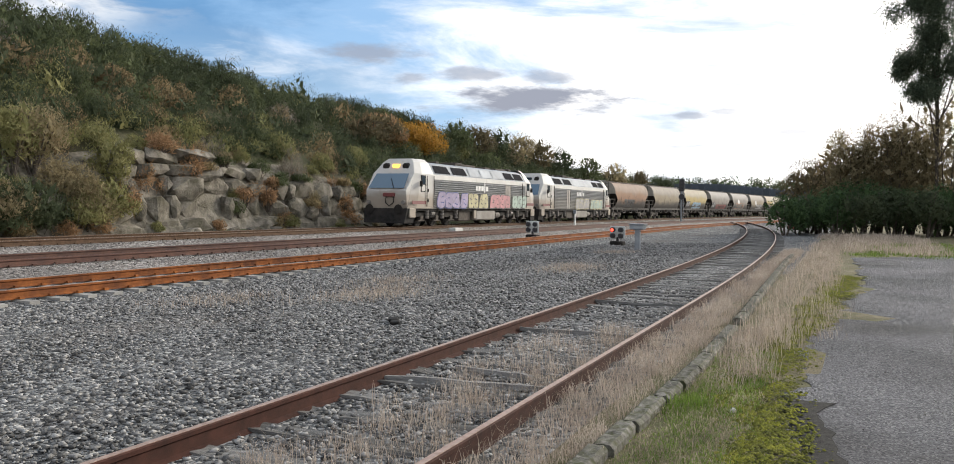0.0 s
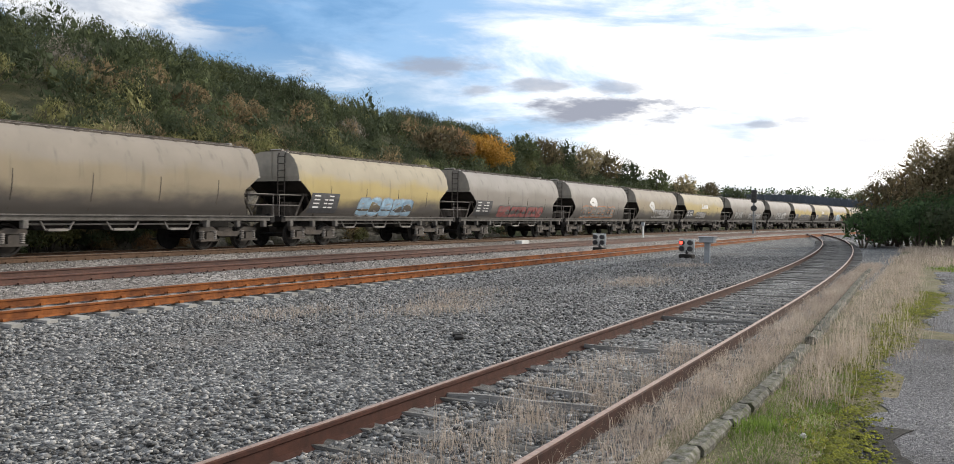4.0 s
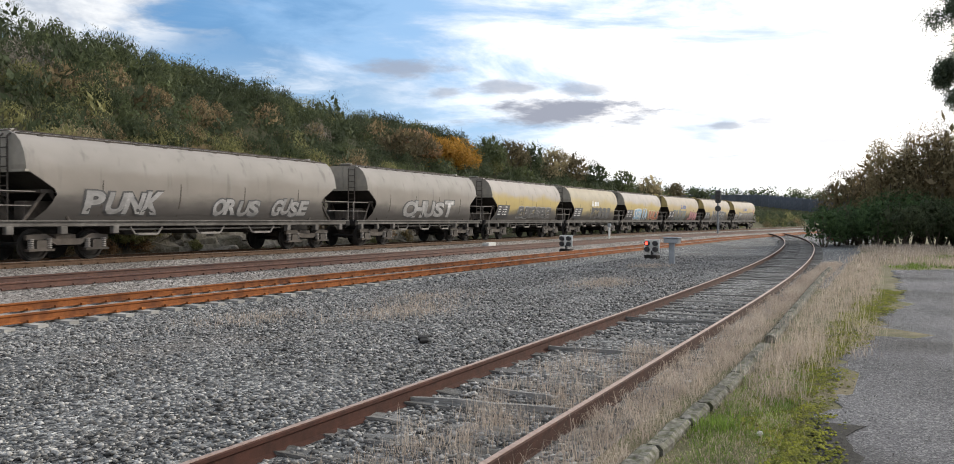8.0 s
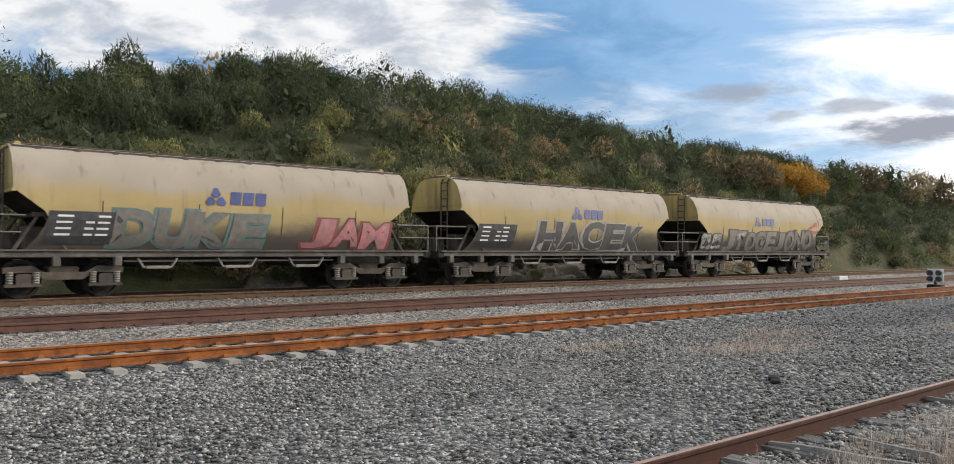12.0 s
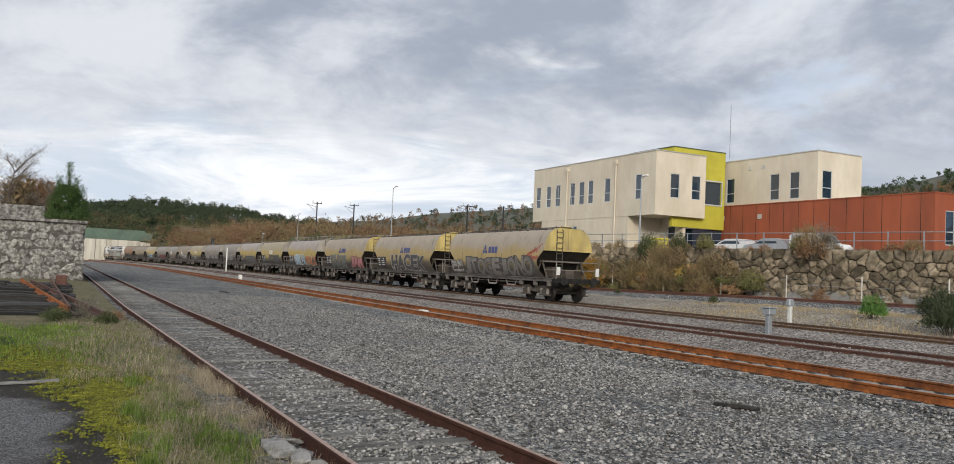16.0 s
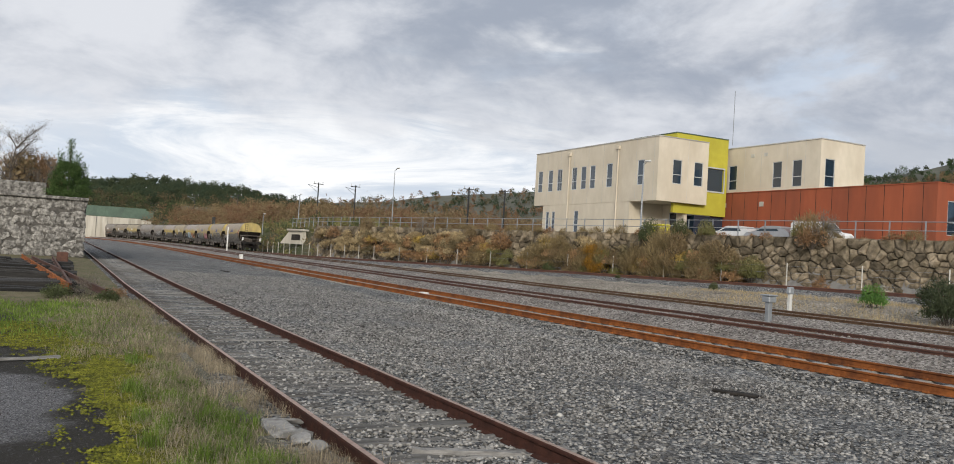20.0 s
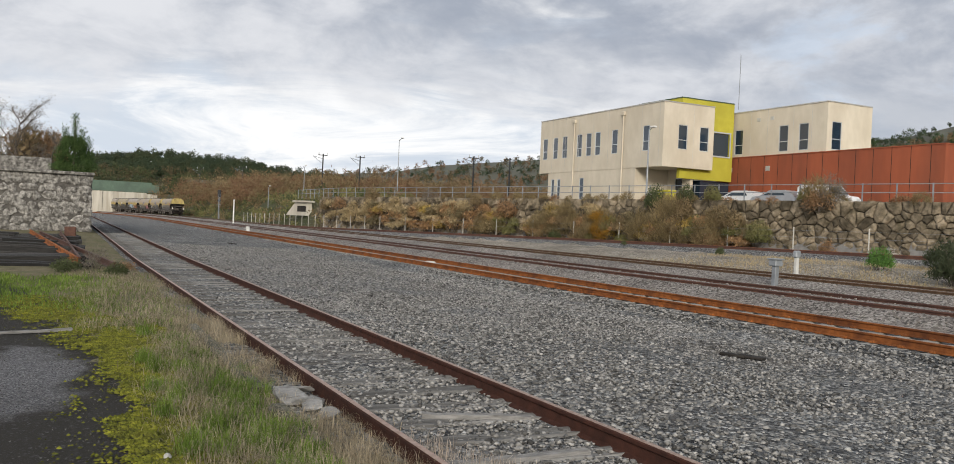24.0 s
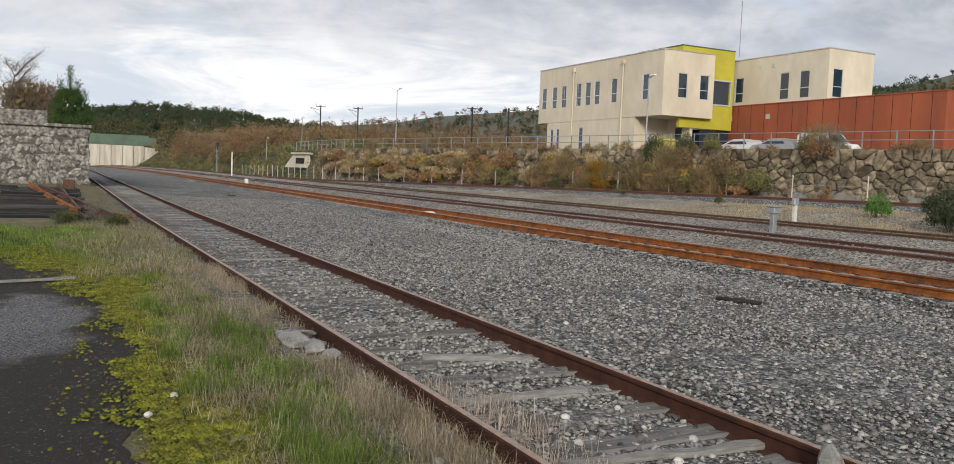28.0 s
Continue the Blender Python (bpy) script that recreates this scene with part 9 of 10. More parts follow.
    for k in range(80):
        px_ = r.uniform(21, 49)
        py_ = 26.9 + float(bend(px_)) + r.uniform(0, 3.2)
        s = r.uniform(0.7, 1.3)
        parts[r.choice((L_DARK.name, L_MID.name, L_BROWN.name, L_YELG.name))].append(crown_cloud(q, (px_, py_, float(height(px_, py_)) + 0.1), s, s * 1.1, 500, (0.16, 0.018), 6, 20, loose=0.5))
    for nm, p in parts.items():
        v, f = join_clouds(p)
        tagged(new("bank_scrub", raw_mesh("bank_scrub", v, f, bpy.data.materials[nm])), "dense scrub covering the bank above the line", "scrub", kind="stuff")
    for k, (x, y, top) in enumerate(((63.2, 31.2, 8.5), (60.6, 31.8, 8.3), (57.6, 32.0, 8.7))):
        fine_bush(x, y, 2.5, top + 0.4 - float(height(x, y)), 3 + k, L_GOLD if k < 2 else L_RUST, "oak with golden autumn leaves on the bank", n=2200, trunk=True, lobes=5)
    for k, (x, y, top) in enumerate(((55.0, 31, 8.6), (68.5, 33, 8.2), (73, 32.4, 8.6), (77, 32.2, 8.7), (81.5, 31.9, 8.7), (86, 31.3, 8.5), (91, 30.4, 8.2), (97, 29.6, 7.6), (104, 28.2, 7.0), (112, 27, 6.5), (121, 25.6, 6.0), (132, 24, 5.4))):
        z = float(height(x, y))
        fine_bush(x, y, r.uniform(1.9, 2.6), top + (1.5 if x > 70 else 0.3) - z, 20 + k, r.choice((L_OLIVE, L_HAZEL, L_DARK, L_MID)), "autumn tree standing in the bank's scrub", n=1500, trunk=True)
    for k in range(12):
        az = radians(r.uniform(-14, 14))
        rr = r.uniform(84, 112)
        x, y = rr * math.sin(az), rr * math.cos(az)
        z = float(height(x, y))
        top = 1.6 + rr * np.interp(math.degrees(az), [-17, -12, -5, 4, 14], [0.24, 0.285, 0.29, 0.27, 0.24]) * r.uniform(0.88, 1.02)
        tree("pine", x, y, top - z, 40 + k, "tall pine with a bare pale trunk and flat crown")
    for k in range(9):
        az = radians(-24.5 + k * 1.1)
        rr = r.uniform(96, 112)
        x, y = rr * math.sin(az), rr * math.cos(az)
        tree(r.choice(("fir", "pine")), x, y, 1.6 + rr * r.uniform(0.165, 0.19) - float(height(x, y)), 70 + k, "dark conifer on the slope behind the yard")
    for k in range(30):
        az = radians(r.uniform(-20, 8))
        rr = r.uniform(60, 92)
        x, y = rr * math.sin(az), rr * math.cos(az)
        shrub(r.choice(("gorse", "mid", "brown", "broom")), x, y, r.uniform(1.5, 3.2), 700 + k)


def build_rock_face():
    """The blasted face: a sheet broken into ledges and blocks, with loose blocks at its foot."""
    r = random.Random(61)
    root = tagged(new("rock_face"), "weathered pale rock face of the railway cutting", "rock face", kind="structure")
    xs, zs = np.arange(22, 60, 0.085), np.arange(-0.2, 4.6, 0.08)
    q = np.random.default_rng(62)
    gx, gz = np.meshgrid(xs, zs, indexing="ij")
    nz = np.array([noise.noise((p * 0.9, 1.0, t * 1.4)) for p, t in zip(gx.ravel(), gz.ravel())]).reshape(gx.shape)
    nf = np.array([noise.noise((p * 3.6, 4.0, t * 5.0)) for p, t in zip(gx.ravel(), gz.ravel())]).reshape(gx.shape)
    wx, wz = gx + 0.3 * nz, gz + 0.16 * nz + 0.05 * (gx - 30)
    # blocks between joints: cells wider than high, each with its own depth and tilt, in two sizes
    depth = np.zeros(gx.shape)
    for cw, ch, deep, tilt, gap in ((1.3, 0.8, 0.42, 0.24, 0.42), (0.5, 0.32, 0.14, 0.30, 0.2)):
        near = np.full(gx.shape, 9.0)
        second = np.full(gx.shape, 9.0)
        level = np.zeros(gx.shape)
        for cu in np.arange(14, 62, cw):
            i0, i1 = np.searchsorted(xs, (cu - 2.2 * cw, cu + 2.2 * cw))
            if i1 <= i0:
                continue
            for cv in np.arange(-1.5, 7, ch):
                su, sv = cu + q.uniform(-0.45, 0.45) * cw, cv + q.uniform(-0.42, 0.42) * ch
                d0, ta, tb = q.uniform(-deep, deep), q.uniform(-tilt, tilt), q.uniform(-tilt, tilt)
                j0, j1 = max(0, int((sv - 2.6 * ch + 0.2 - 1.5) / 0.08)), int((sv + 2.6 * ch + 0.2 + 1.5) / 0.08)
                if j1 <= 0 or j0 >= len(zs):
                    continue
                w_ = (slice(i0, i1), slice(j0, j1))
                du, dv = np.abs(wx[w_] - su) / cw, np.abs(wz[w_] - sv) / ch
                dd = np.maximum(du, dv) + 0.3 * (du + dv)
                closer = dd < near[w_]
                second[w_] = np.where(closer, near[w_], np.minimum(second[w_], dd))
                near[w_] = np.where(closer, dd, near[w_])
                level[w_] = np.where(closer, d0 + ta * (wx[w_] - su) + tb * (wz[w_] - sv), level[w_])
        depth += level + gap * np.clip(1 - (second - near) / 0.16, 0, 1)
    depth += 1.3 * (np.abs(gx - 31.0 + 0.12 * nz) < 0.38) * (gz > 0.35) * (gz < 1.9)
    top = np.interp(gx, [16, 20, 23, 25, 28.5, 31, 34.5, 39, 42, 45, 50, 60], [1.4, 1.8, 2.6, 3.3, 4.05, 3.5, 2.85, 2.75, 2.65, 2.4, 1.7, 1.0]) + 0.25 * nz
    z_ = np.minimum(gz, top)
    y_ = 25.45 + bend(gx) + 0.24 * z_ + depth + 0.05 * nf + np.maximum(0, gz - top) * 2.2
    v = np.stack([gx, y_, z_ + 0.03 * nf], -1)
    n = len(zs)
    a = (np.arange(len(xs) - 1)[:, None] * n + np.arange(n - 1)[None]).ravel()
    f = np.stack([a, a + n, a + n + 1, a + 1], -1)
    part("rock_sheet", raw_mesh("rock_sheet", v.reshape(-1, 3), f, M_ROCK), None, root)
    crest = ([20, 23, 25, 28.5, 31, 34.5, 39, 42, 45, 50], [1.2, 2.2, 3.3, 4.3, 3.5, 2.9, 2.8, 2.7, 2.4, 1.2])
    z = -0.15
    while z < 4.2:
        h = r.uniform(0.55, 1.15)
        x = 20.5 + r.uniform(0, 0.8)
        while x < 49:
            w = r.uniform(0.45, 2.3)
            cave = 30.55 < x + w / 2 < 31.45 and z < 1.5
            if z + h * 0.7 < float(np.interp(x + w / 2, *crest)) and not cave and r.random() < 0.93:
                o = part("rock", boulder(r, w * 1.22, h * 1.22, 1.0), M_ROCK, root)
                o.matrix_basis = pose(x + w / 2, 25.15 + float(bend(x)) + 0.22 * (z + h / 2) + r.uniform(-0.28, 0.2), z + h / 2 + r.uniform(-0.12, 0.12), r.uniform(-6, 6), r.uniform(-10, 10), r.uniform(-12, 12))
            x += w
        z += h * 0.95
    for k in range(10):
        x = r.uniform(21, 50)
        w, h = r.uniform(0.4, 1.0), r.uniform(0.25, 0.5)
        o = part("rock", boulder(r, w, h, r.uniform(0.5, 0.9)), M_ROCK, root)
        o.matrix_basis = pose(x, 24.5 + float(bend(x)), 0.15, r.uniform(-12, 12), r.uniform(-14, 14), r.uniform(-20, 20))


def build_thicket():
    r = random.Random(71)
    for k in range(44):
        x, y = r.uniform(58, 65), -26 + 27.4 * k / 43
        fine_bush(x, y, r.uniform(1.6, 2.3), r.uniform(2.6, 4.2) * (0.75 if y > -0.5 else 1.0), 800 + k, L_PINE if k % 3 else L_DARK, "dark green bramble thicket at the yard's end", n=1000, leaf=(0.13, 0.045))
    for k in range(30):
        y = -29 + k * 1.02
        h = float(np.interp(y, [-29, -16, -9, -5, -2.5, 0, 1.5], [13.0, 12.2, 11.4, 10.2, 8.8, 7.0, 4.6])) * r.uniform(0.86, 1.04)
        fine_bush(64 + r.uniform(0, 6), y, r.uniform(1.8, 2.5), h, 100 + k, r.choice((L_HAZEL, L_HAZEL, L_BROWN, L_OLIVE)), "brown-leaved autumn tree in the thicket", n=2000, trunk=True, lobes=5)
    clump_tree(64, -7.9, ((0.0, 0.9, 10.2, 1.6), (0.3, 2.0, 11.6, 1.5), (0.0, 0.6, 13.2, 2.0), (0.2, 1.5, 15.4, 2.1), (0.0, -0.9, 11.6, 2.0), (0.2, -1.2, 14.8, 2.4), (0.0, -0.2, 17.4, 2.6), (0.0, -2.2, 9.8, 2.1), (0.0, -2.4, 13.0, 2.3), (0.4, -2.0, 16.5, 2.4)), 130, L_EUC, "tall dark eucalyptus above the thicket", n=2600)
    clump_tree(68, -15.0, ((0, 0, 19, 2.6), (0.3, 1.6, 16, 2.2), (0, -1.8, 17, 2.4), (0, 0.8, 13, 2.0), (0, -1.0, 21, 2.2)), 131, L_EUC, "tall dark eucalyptus above the thicket")


def build_wall_plants():
    r = random.Random(81)
    spots = [("brown", -58, 0.6, 1.9, 1.3), ("brown", -55.5, 0.2, 2.0, 1.5), ("gorse", -52, 0.0, 1.5, 0.8), ("brown", -49.5, 0.0, 1.8, 1.3), ("mid", -47.5, 0.9, 2.0, 3.1), ("fern", -46.5, 0.0, 1.6, 1.4),
             ("brown", -44.5, 0.2, 1.8, 2.4), ("brown", -40.5, 0.1, 2.4, 1.6), ("brown", -41.6, 0.2, 2.0, 1.9), ("fern", -35.4, 0.6, 1.7, 3.4), ("twig", -34.8, 0.9, 1.6, 3.7), ("gorse", -43.0, 1.0, 1.5, 3.6),
             ("mid", -45.0, 1.0, 1.6, 3.5), ("fern", -62, 0.1, 1.6, 2.6), ("brown", -66, 0.0, 1.5, 3.0), ("fern", -34.2, -0.2, 0.9, 0.8), ("gorse", -31.0, -0.3, 0.6, 0.8), ("fern", -41.5, -0.4, 1.4, 0.7),
             ("brown", -53.5, -0.4, 1.4, 0.5), ("mid", -55.5, -0.6, 1.2, 0.4), ("gorse", -49.0, -0.5, 1.3, 0.4), ("twig", -74, 0.8, 1.6, 3.4), ("brown", -84, 0.8, 2.0, 3.2), ("fern", -90, 0.6, 1.8, 2.6), ("brown", -93, 0.6, 2.4, 2.0)]
    for k, (kind, x, dy, s, z) in enumerate(spots):
        shrub(kind, x, float(wall_y(x)) + dy - 0.35, s, 900 + k, z=z, label={"brown": "brown autumn bush growing from the boulder wall", "fern": "dry grass tussock on the boulder wall"}.get(kind, "green bush growing on the boulder wall"))
    for k in range(52):
        x = r.uniform(-66, -38.6)
        dz = r.random()
        kd = r.choice(("weed", "weed", "gorse", "brown", "weed"))
        shrub(kd, x, float(wall_y(x)) - 0.45 + 0.35 * dz, r.uniform(1.3, 2.3), 1100 + k, z=0.55 + dz * 2.2 * r.random(), squash=0.9, label="dry olive and brown scrub growing over the boulder wall")
    for k in range(40):
        x = -72 + k * 1.45 + r.uniform(-0.4, 0.4)
        shrub(r.choice(("weed", "fern", "weed")), x, float(wall_y(x)) + r.uniform(0.7, 1.1), r.uniform(0.6, 1.1), 1200 + k, z=3.72, squash=0.8, label="dry grass tuft on top of the boulder wall")
    for k in range(84):
        x = r.uniform(-88, -38.8)
        t = r.random()
        fine_bush(x, float(wall_y(x)) - 0.35 + 0.45 * t, r.uniform(0.7, 1.3), r.uniform(0.9, 1.7), 1300 + k, r.choice((L_FERNS, L_FERNS, L_PALEST, L_PALEST, L_GOLDW, L_HAZEL)), "rusty brown scrub hanging over the boulder wall", z=0.5 + 1.9 * t, n=620, leaf=(0.1, 0.016))
    for k in range(46):
        x = r.uniform(-92, -50)
        t = r.random()
        fine_bush(x, float(wall_y(x)) - 0.3 + 0.45 * t, r.uniform(0.6, 1.1), r.uniform(0.6, 1.2), 1400 + k, L_PALEST, "bleached grass hanging over the boulder wall", z=0.7 + 2.3 * t, n=520, leaf=(0.1, 0.014))
    shrub("gorse", -36.6, float(wall_y(-36.6)) + 0.9, 1.5, 1160, z=3.7, label="yellow-green bush growing on top of the wall")
    shrub("weed", -35.8, float(wall_y(-35.8)) + 0.8, 1.9, 1161, z=3.7, label="dry weeds growing on top of the wall")
    tree("oak", -51.0, float(wall_y(-51)) - 0.9, 2.3, 7, "small sapling with yellow leaves before the wall", z=0.5)
    shrub("fresh", -21.9, 26.1, 1.25, 950, label="small round fresh green bush in dry grass")
    shrub("broom", -17.6, 24.3, 1.9, 951, label="grey-green broom bush in dry grass")
    shrub("broom", -16.2, 25.2, 2.2, 952, label="grey-green broom bush in dry grass")
    shrub("mid", -33.0, 28.2, 0.7, 953, label="low green weed in the ballast")
    shrub("mid", -44.5, 30.6, 0.5, 954, label="low green weed in the ballast")
    for k in range(14):
        x = -14 - k * 0.6
        shrub(r.choice(("broom", "fern", "gorse")), x, r.uniform(27, 36), r.uniform(0.9, 2.0), 960 + k)
    # slope beyond the wall
    q = np.random.default_rng(83)
    cover = {L_YELG.name: [], L_BROWN.name: [], L_MID.name: []}
    for k in range(420):
        x = r.uniform(-255, -95)
        y = float(wall_y(x)) + r.uniform(0.2, 12)
        s = r.uniform(0.6, 1.6)
        c = np.stack([q.normal(x, s * 0.4, 8), q.normal(y, s * 0.4, 8), float(height(x, y)) + q.uniform(0, 0.8, 8) * s], -1)
        cover[r.choice(tuple(cover))].append(leaf_cloud(q, c, 8, 0.2 * s, 0.5, 0.07, 0.8))
    for nm, p in cover.items():
        v, f = join_clouds(p)
        tagged(new("slope_scrub", raw_mesh("slope_scrub", v, f, bpy.data.materials[nm])), "rough grass and scrub on the slope beyond the wall", "scrub", kind="stuff")
    # behind the dock
    pine = tagged(new("tree"), "young bushy pine with upright leaders above the dock", "tree")
    pine.location = (-62.5, -2.0, 3.8)
    m = Mesh().cyl((0, 0, 0), (0, 0, 3.6), 0.09, 7, 0.03)
    part("trunk", m, M_BARK, pine)
    c = []
    for k in range(240):
        z = r.uniform(0.1, 2.3)
        w = 1.45 * (1 - (z / 2.9) ** 1.6) * r.uniform(0.5, 1.0)
        a = r.uniform(0, 6.28)
        c.append((w * math.cos(a), w * math.sin(a), z))
    for dx, dy, top in ((0, 0, 4.0), (0.1, 0.5, 2.9), (-0.1, -0.55, 3.0), (0.2, 0.9, 2.4)):
        for z in np.arange(1.6, top, 0.16):
            c.append((dx, dy, z))
    v, f = leaf_cloud(q, c, 44, 0.11, 0.22, 0.016, 1.0)
    part("crown", raw_mesh("crown", v, f, leaf_material("young_pine_needles", (0.042, 0.078, 0.024), (0.095, 0.15, 0.048), 0.3)), None, pine)
    for k, (x, y, h) in enumerate(((-72, -6.0, 5.6), (-75, -8.5, 6.0), (-78, -4.6, 4.8), (-73, -11.0, 6.2), (-77, -13.0, 6.2), (-71.5, -3.6, 3.8))):
        tree("bare", x, y, h, 150 + k, "bare grey winter tree on the dock", z=3.7)
    for k in range(16):
        x, y = r.uniform(-79.5, -71), r.uniform(-15.5, -3.2)
        fine_bush(x, y, r.uniform(1.5, 2.2), r.uniform(3.2, 4.8), 980 + k, r.choice((L_RUST, L_BROWN, L_RUST)), "rusty brown hedge shrub on the dock", z=3.72, n=900)
    for k, (x, y, s, kd) in enumerate(((-24.5, -1.6, 1.0, "twig"), (-23.5, -2.3, 0.9, "mid"), (-25.2, -0.9, 0.7, "fern"), (-22.4, -1.2, 0.7, "mid"))):
        shrub(kd, x, y, s, 995 + k, label="weeds growing over the dismantled track", squash=0.6)


def ridge_hill(name, ridge, R, mat, label, lower=0.0):
    """A far hill: its skyline by azimuth, at a distance."""
    az = np.linspace(ridge[0][0], ridge[-1][0], 60)
    el = np.interp(az, [p[0] for p in ridge], [p[1] for p in ridge])
    rows = []
    q = np.random.default_rng(5)
    for t in np.linspace(0, 1, 12):
        d = R * (0.62 + 0.38 * t)
        z = 1.6 + (el * R - lower) * t ** 1.2 + q.normal(0, 0.004 * R, 60) * t * (1 - t) + 2.0 * (1 - t)
        rows.append(np.stack([d * np.sin(np.radians(az)), d * np.cos(np.radians(az)) - 2.3, z], -1))
    rows.append(rows[-1] * np.array([1.35, 1.35, 0.3]))
    v = np.concatenate(rows)
    a = (np.arange(12)[:, None] * 60 + np.arange(59)[None]).ravel()
    f = np.stack([a, a + 1, a + 61, a + 60], -1)
    ob = tagged(new(name, raw_mesh(name, v, f, mat, True)), label, "hill", kind="structure")
    return az, el


def woods(n, az0, az1, skyline, R0, R1, tall, mats, label, seed, per=26, base=None, leaf=(1.2, 0.35)):
    """Far trees as tufts of leaves on short trunks."""
    q = np.random.default_rng(seed)
    out = {m.name: [] for m in mats}
    names = list(out)
    for k in range(n):
        az = math.radians(q.uniform(az0, az1))
        R = q.uniform(R0, R1)
        x, y = R * math.sin(az), R * math.cos(az) - 2.3
        if base is None and x < -90 and y < float(wall_y(x)) + 2.5:
            continue
        z = base(math.degrees(az), R) if base else float(height(x, y))
        h = tall * q.uniform(0.6, 1.2)
        c = np.stack([q.normal(x, h * 0.16, 7), q.normal(y, h * 0.16, 7), z + h * q.uniform(0.35, 0.95, 7)], -1)
        out[names[int(q.integers(len(names)))]].append(leaf_cloud(q, c, per, h * 0.09, *leaf, 0.3))
    for nm, p in out.items():
        if p:
            v, f = join_clouds(p)
            tagged(new("far_woods", raw_mesh("far_woods", v, f, bpy.data.materials[nm])), label, "woods", kind="stuff")


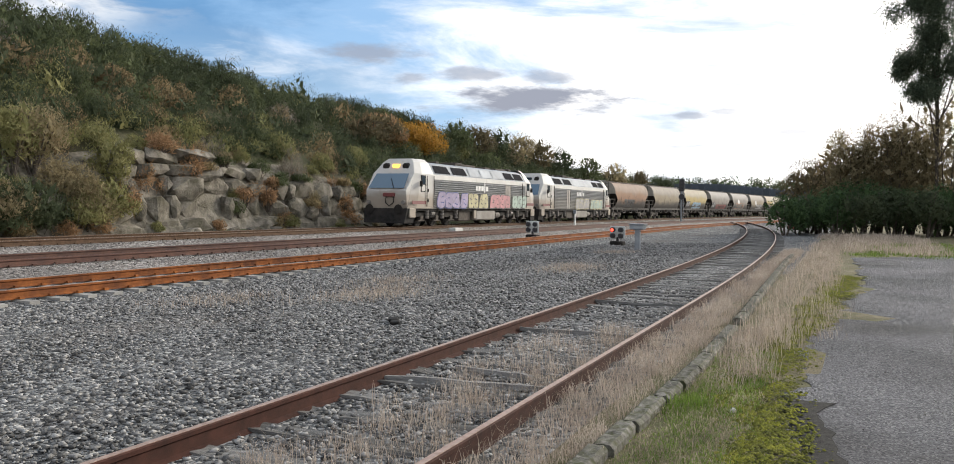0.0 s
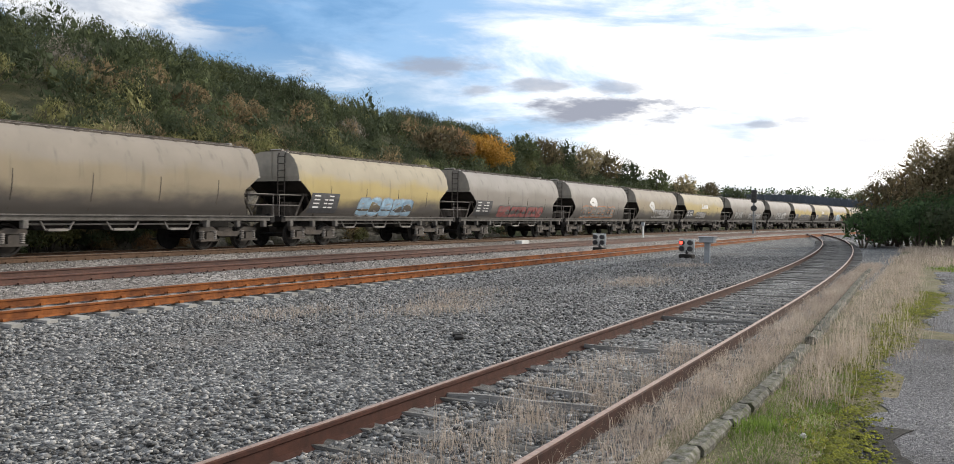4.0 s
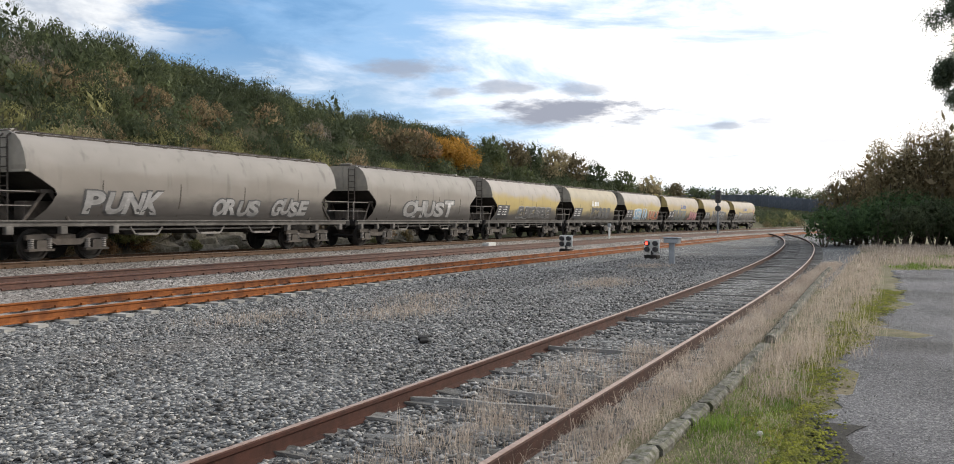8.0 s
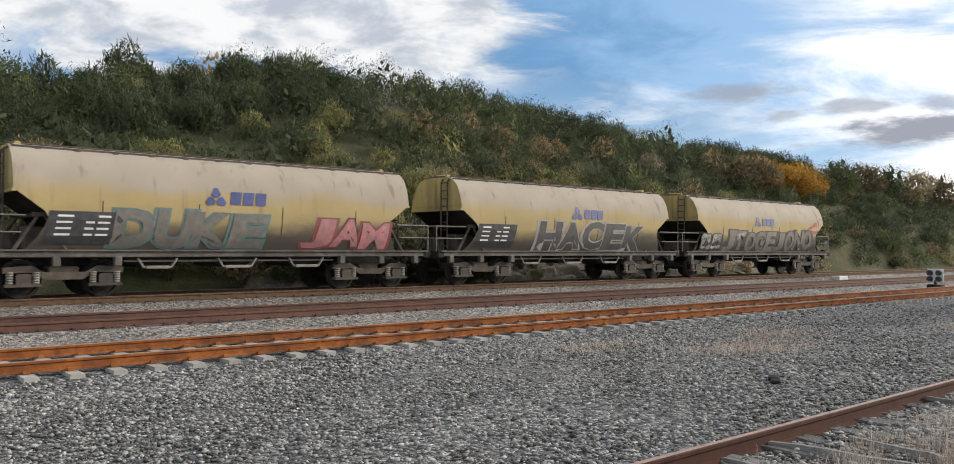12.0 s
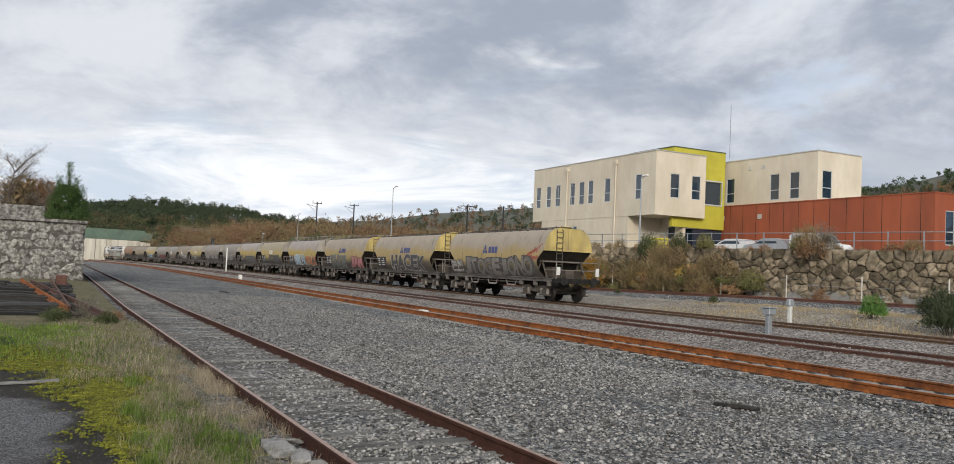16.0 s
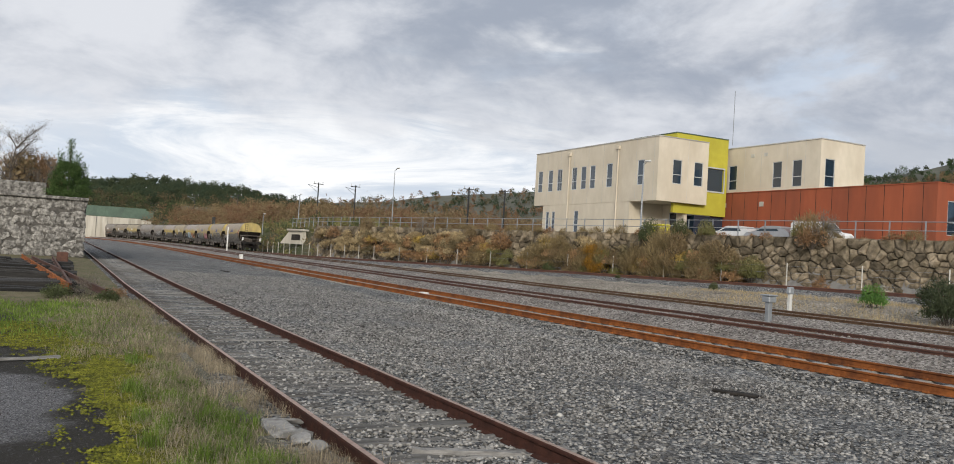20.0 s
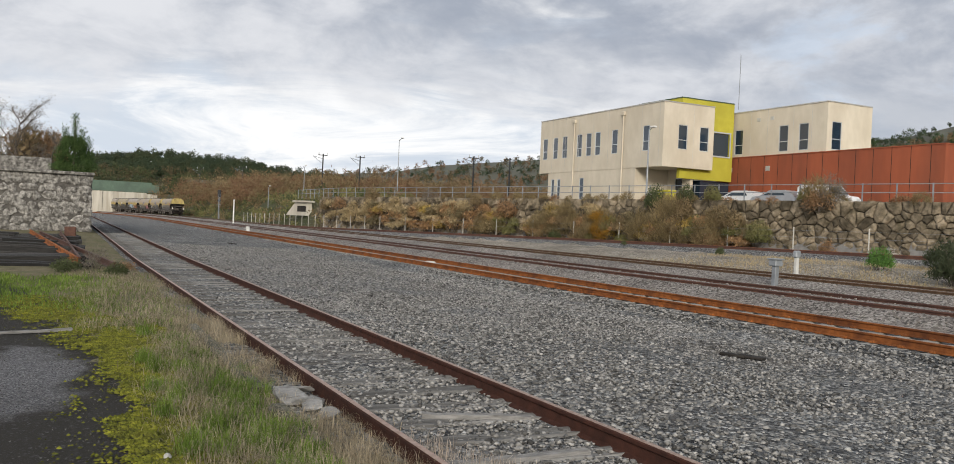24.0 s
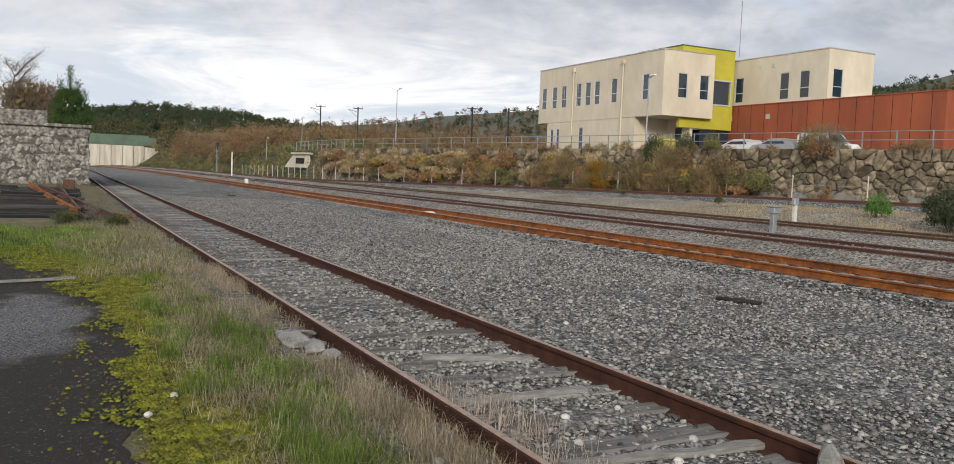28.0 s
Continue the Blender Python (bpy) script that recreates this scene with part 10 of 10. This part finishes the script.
def build_distance():
    L_FARPINE = leaf_material("hazy_pine_green", (0.035, 0.055, 0.032), (0.075, 0.1, 0.058), 0.25)
    L_REDTWIG = leaf_material("reddish_bare_twigs", (0.15, 0.085, 0.048), (0.27, 0.17, 0.10), 0.3)
    M_HILL = material("far_hillside", (0.055, 0.062, 0.04), (0.095, 0.09, 0.06), 0.02, 0.95, bump=0, c=(0.075, 0.06, 0.04), stain=3, world_space=True, vary=0)
    M_MOUNT = material("bare_grey_green_hill", (0.05, 0.06, 0.048), (0.115, 0.115, 0.085), 0.09, 0.95, bump=0, c=(0.09, 0.085, 0.065), stain=3, world_space=True, vary=0)
    h1 = [(-100, 0.05), (-92, 0.058), (-88.3, 0.064), (-84.6, 0.072), (-82, 0.07), (-79.3, 0.068), (-76.1, 0.06), (-73.3, 0.055), (-69, 0.045), (-62, 0.03)]
    ridge_hill("wooded_hill", h1, 480, M_HILL, "wooded hill beyond the line's bend", 9)
    sky1 = lambda a: np.interp(a, [p[0] for p in h1], [p[1] for p in h1])
    hb = lambda a, R: 1.6 + (sky1(a) * 480 - 9) * max(0, (R / 480 - 0.62) / 0.38) ** 1.2
    woods(1500, -98, -66, sky1, 400, 488, 6.0, (L_FARPINE, L_FARPINE, L_DARK), "pine woods on the far hill", 91, 26, hb, (0.8, 0.26))
    woods(900, -98, -64, sky1, 310, 410, 6.5, (L_DARK, L_MID, L_OLIVE), "mixed woods on the far slope", 92, 22, hb, (0.8, 0.22))
    h2 = [(-76, 0.045), (-72.9, 0.052), (-69.2, 0.057), (-67.1, 0.066), (-63.8, 0.072), (-59.3, 0.08), (-50, 0.095), (-38, 0.109), (-35.5, 0.116), (-33, 0.128), (-30.6, 0.143), (-27.3, 0.157), (-24.5, 0.168), (-19.6, 0.165), (-10, 0.15), (5, 0.12), (20, 0.08)]
    ridge_hill("bare_hill", h2, 700, M_MOUNT, "bare grey-green hill in the distance")
    sky2 = lambda a: np.interp(a, [p[0] for p in h2], [p[1] for p in h2])
    h2b = lambda a, R: 1.6 + (sky2(a) * 700) * max(0, (R / 700 - 0.62) / 0.38) ** 1.2
    woods(300, -46, -20, sky2, 640, 700, 6.5, (L_DARK, L_PINE, L_FARPINE), "scattered trees along the ridge of the bare hill", 93, 14, h2b, (1.0, 0.35))
    woods(900, -46, -20, sky2, 470, 660, 7, (L_REDTWIG, L_BROWN, L_OLIVE), "brown autumn woods on the bare hill", 99, 12, h2b, (1.4, 0.3))
    woods(700, -86, -58, None, 150, 260, 5.2, (L_BROWN, L_REDTWIG, L_REDTWIG), "brown leafless woods beyond the yard", 94, 26, None, (0.7, 0.07))
    woods(110, -40, -22, None, 100, 150, 6.0, (L_RUST, L_BROWN, L_GOLD), "rusty autumn trees behind the red hall", 95, 30, None, (0.6, 0.16))
    woods(60, -30, -18, None, 70, 95, 3.0, (L_RUST, L_MID, L_BROWN), "autumn bushes behind the yard", 98, 26, None, (0.5, 0.12))
    woods(600, -77, -56, sky2, 470, 690, 6.5, (L_REDTWIG, L_OLIVE, L_FARPINE), "patchy brown woods on the bare hill", 100, 12, h2b, (1.1, 0.3))
    h3 = [(66, 0.03), (72, 0.036), (76, 0.034), (79, 0.026), (84, 0.026), (88, 0.026), (94, 0.026), (110, 0.03), (140, 0.03)]
    ridge_hill("wooded_ridge", h3, 560, M_HILL, "wooded ridge beyond the train", 7)
    sky3 = lambda a: np.interp(a, [p[0] for p in h3], [p[1] for p in h3])
    h3b = lambda a, R: 1.6 + (sky3(a) * 560 - 7) * max(0, (R / 560 - 0.62) / 0.38) ** 1.2
    woods(420, 70, 120, sky3, 470, 570, 11, (L_DARK, L_PINE, L_MID), "dark woods on the far ridge", 96, 16, h3b, (1.3, 0.42))
    woods(120, 68, 76, None, 240, 330, 5, (L_DARK, L_MID, L_BROWN), "trees along the cutting's end", 97, 14, None, (1.2, 0.35))


build_train()
build_ground()
build_pavement()
build_kerb()
build_tracks()
build_gravel()
build_grass()
build_moss()
build_litter()
build_lineside()
build_old_track()
build_boulder_wall()
build_building()
build_lot()
build_dock()
build_far_end()
build_rock_face()
build_bank_plants()
build_thicket()
build_wall_plants()
build_distance()
motions()
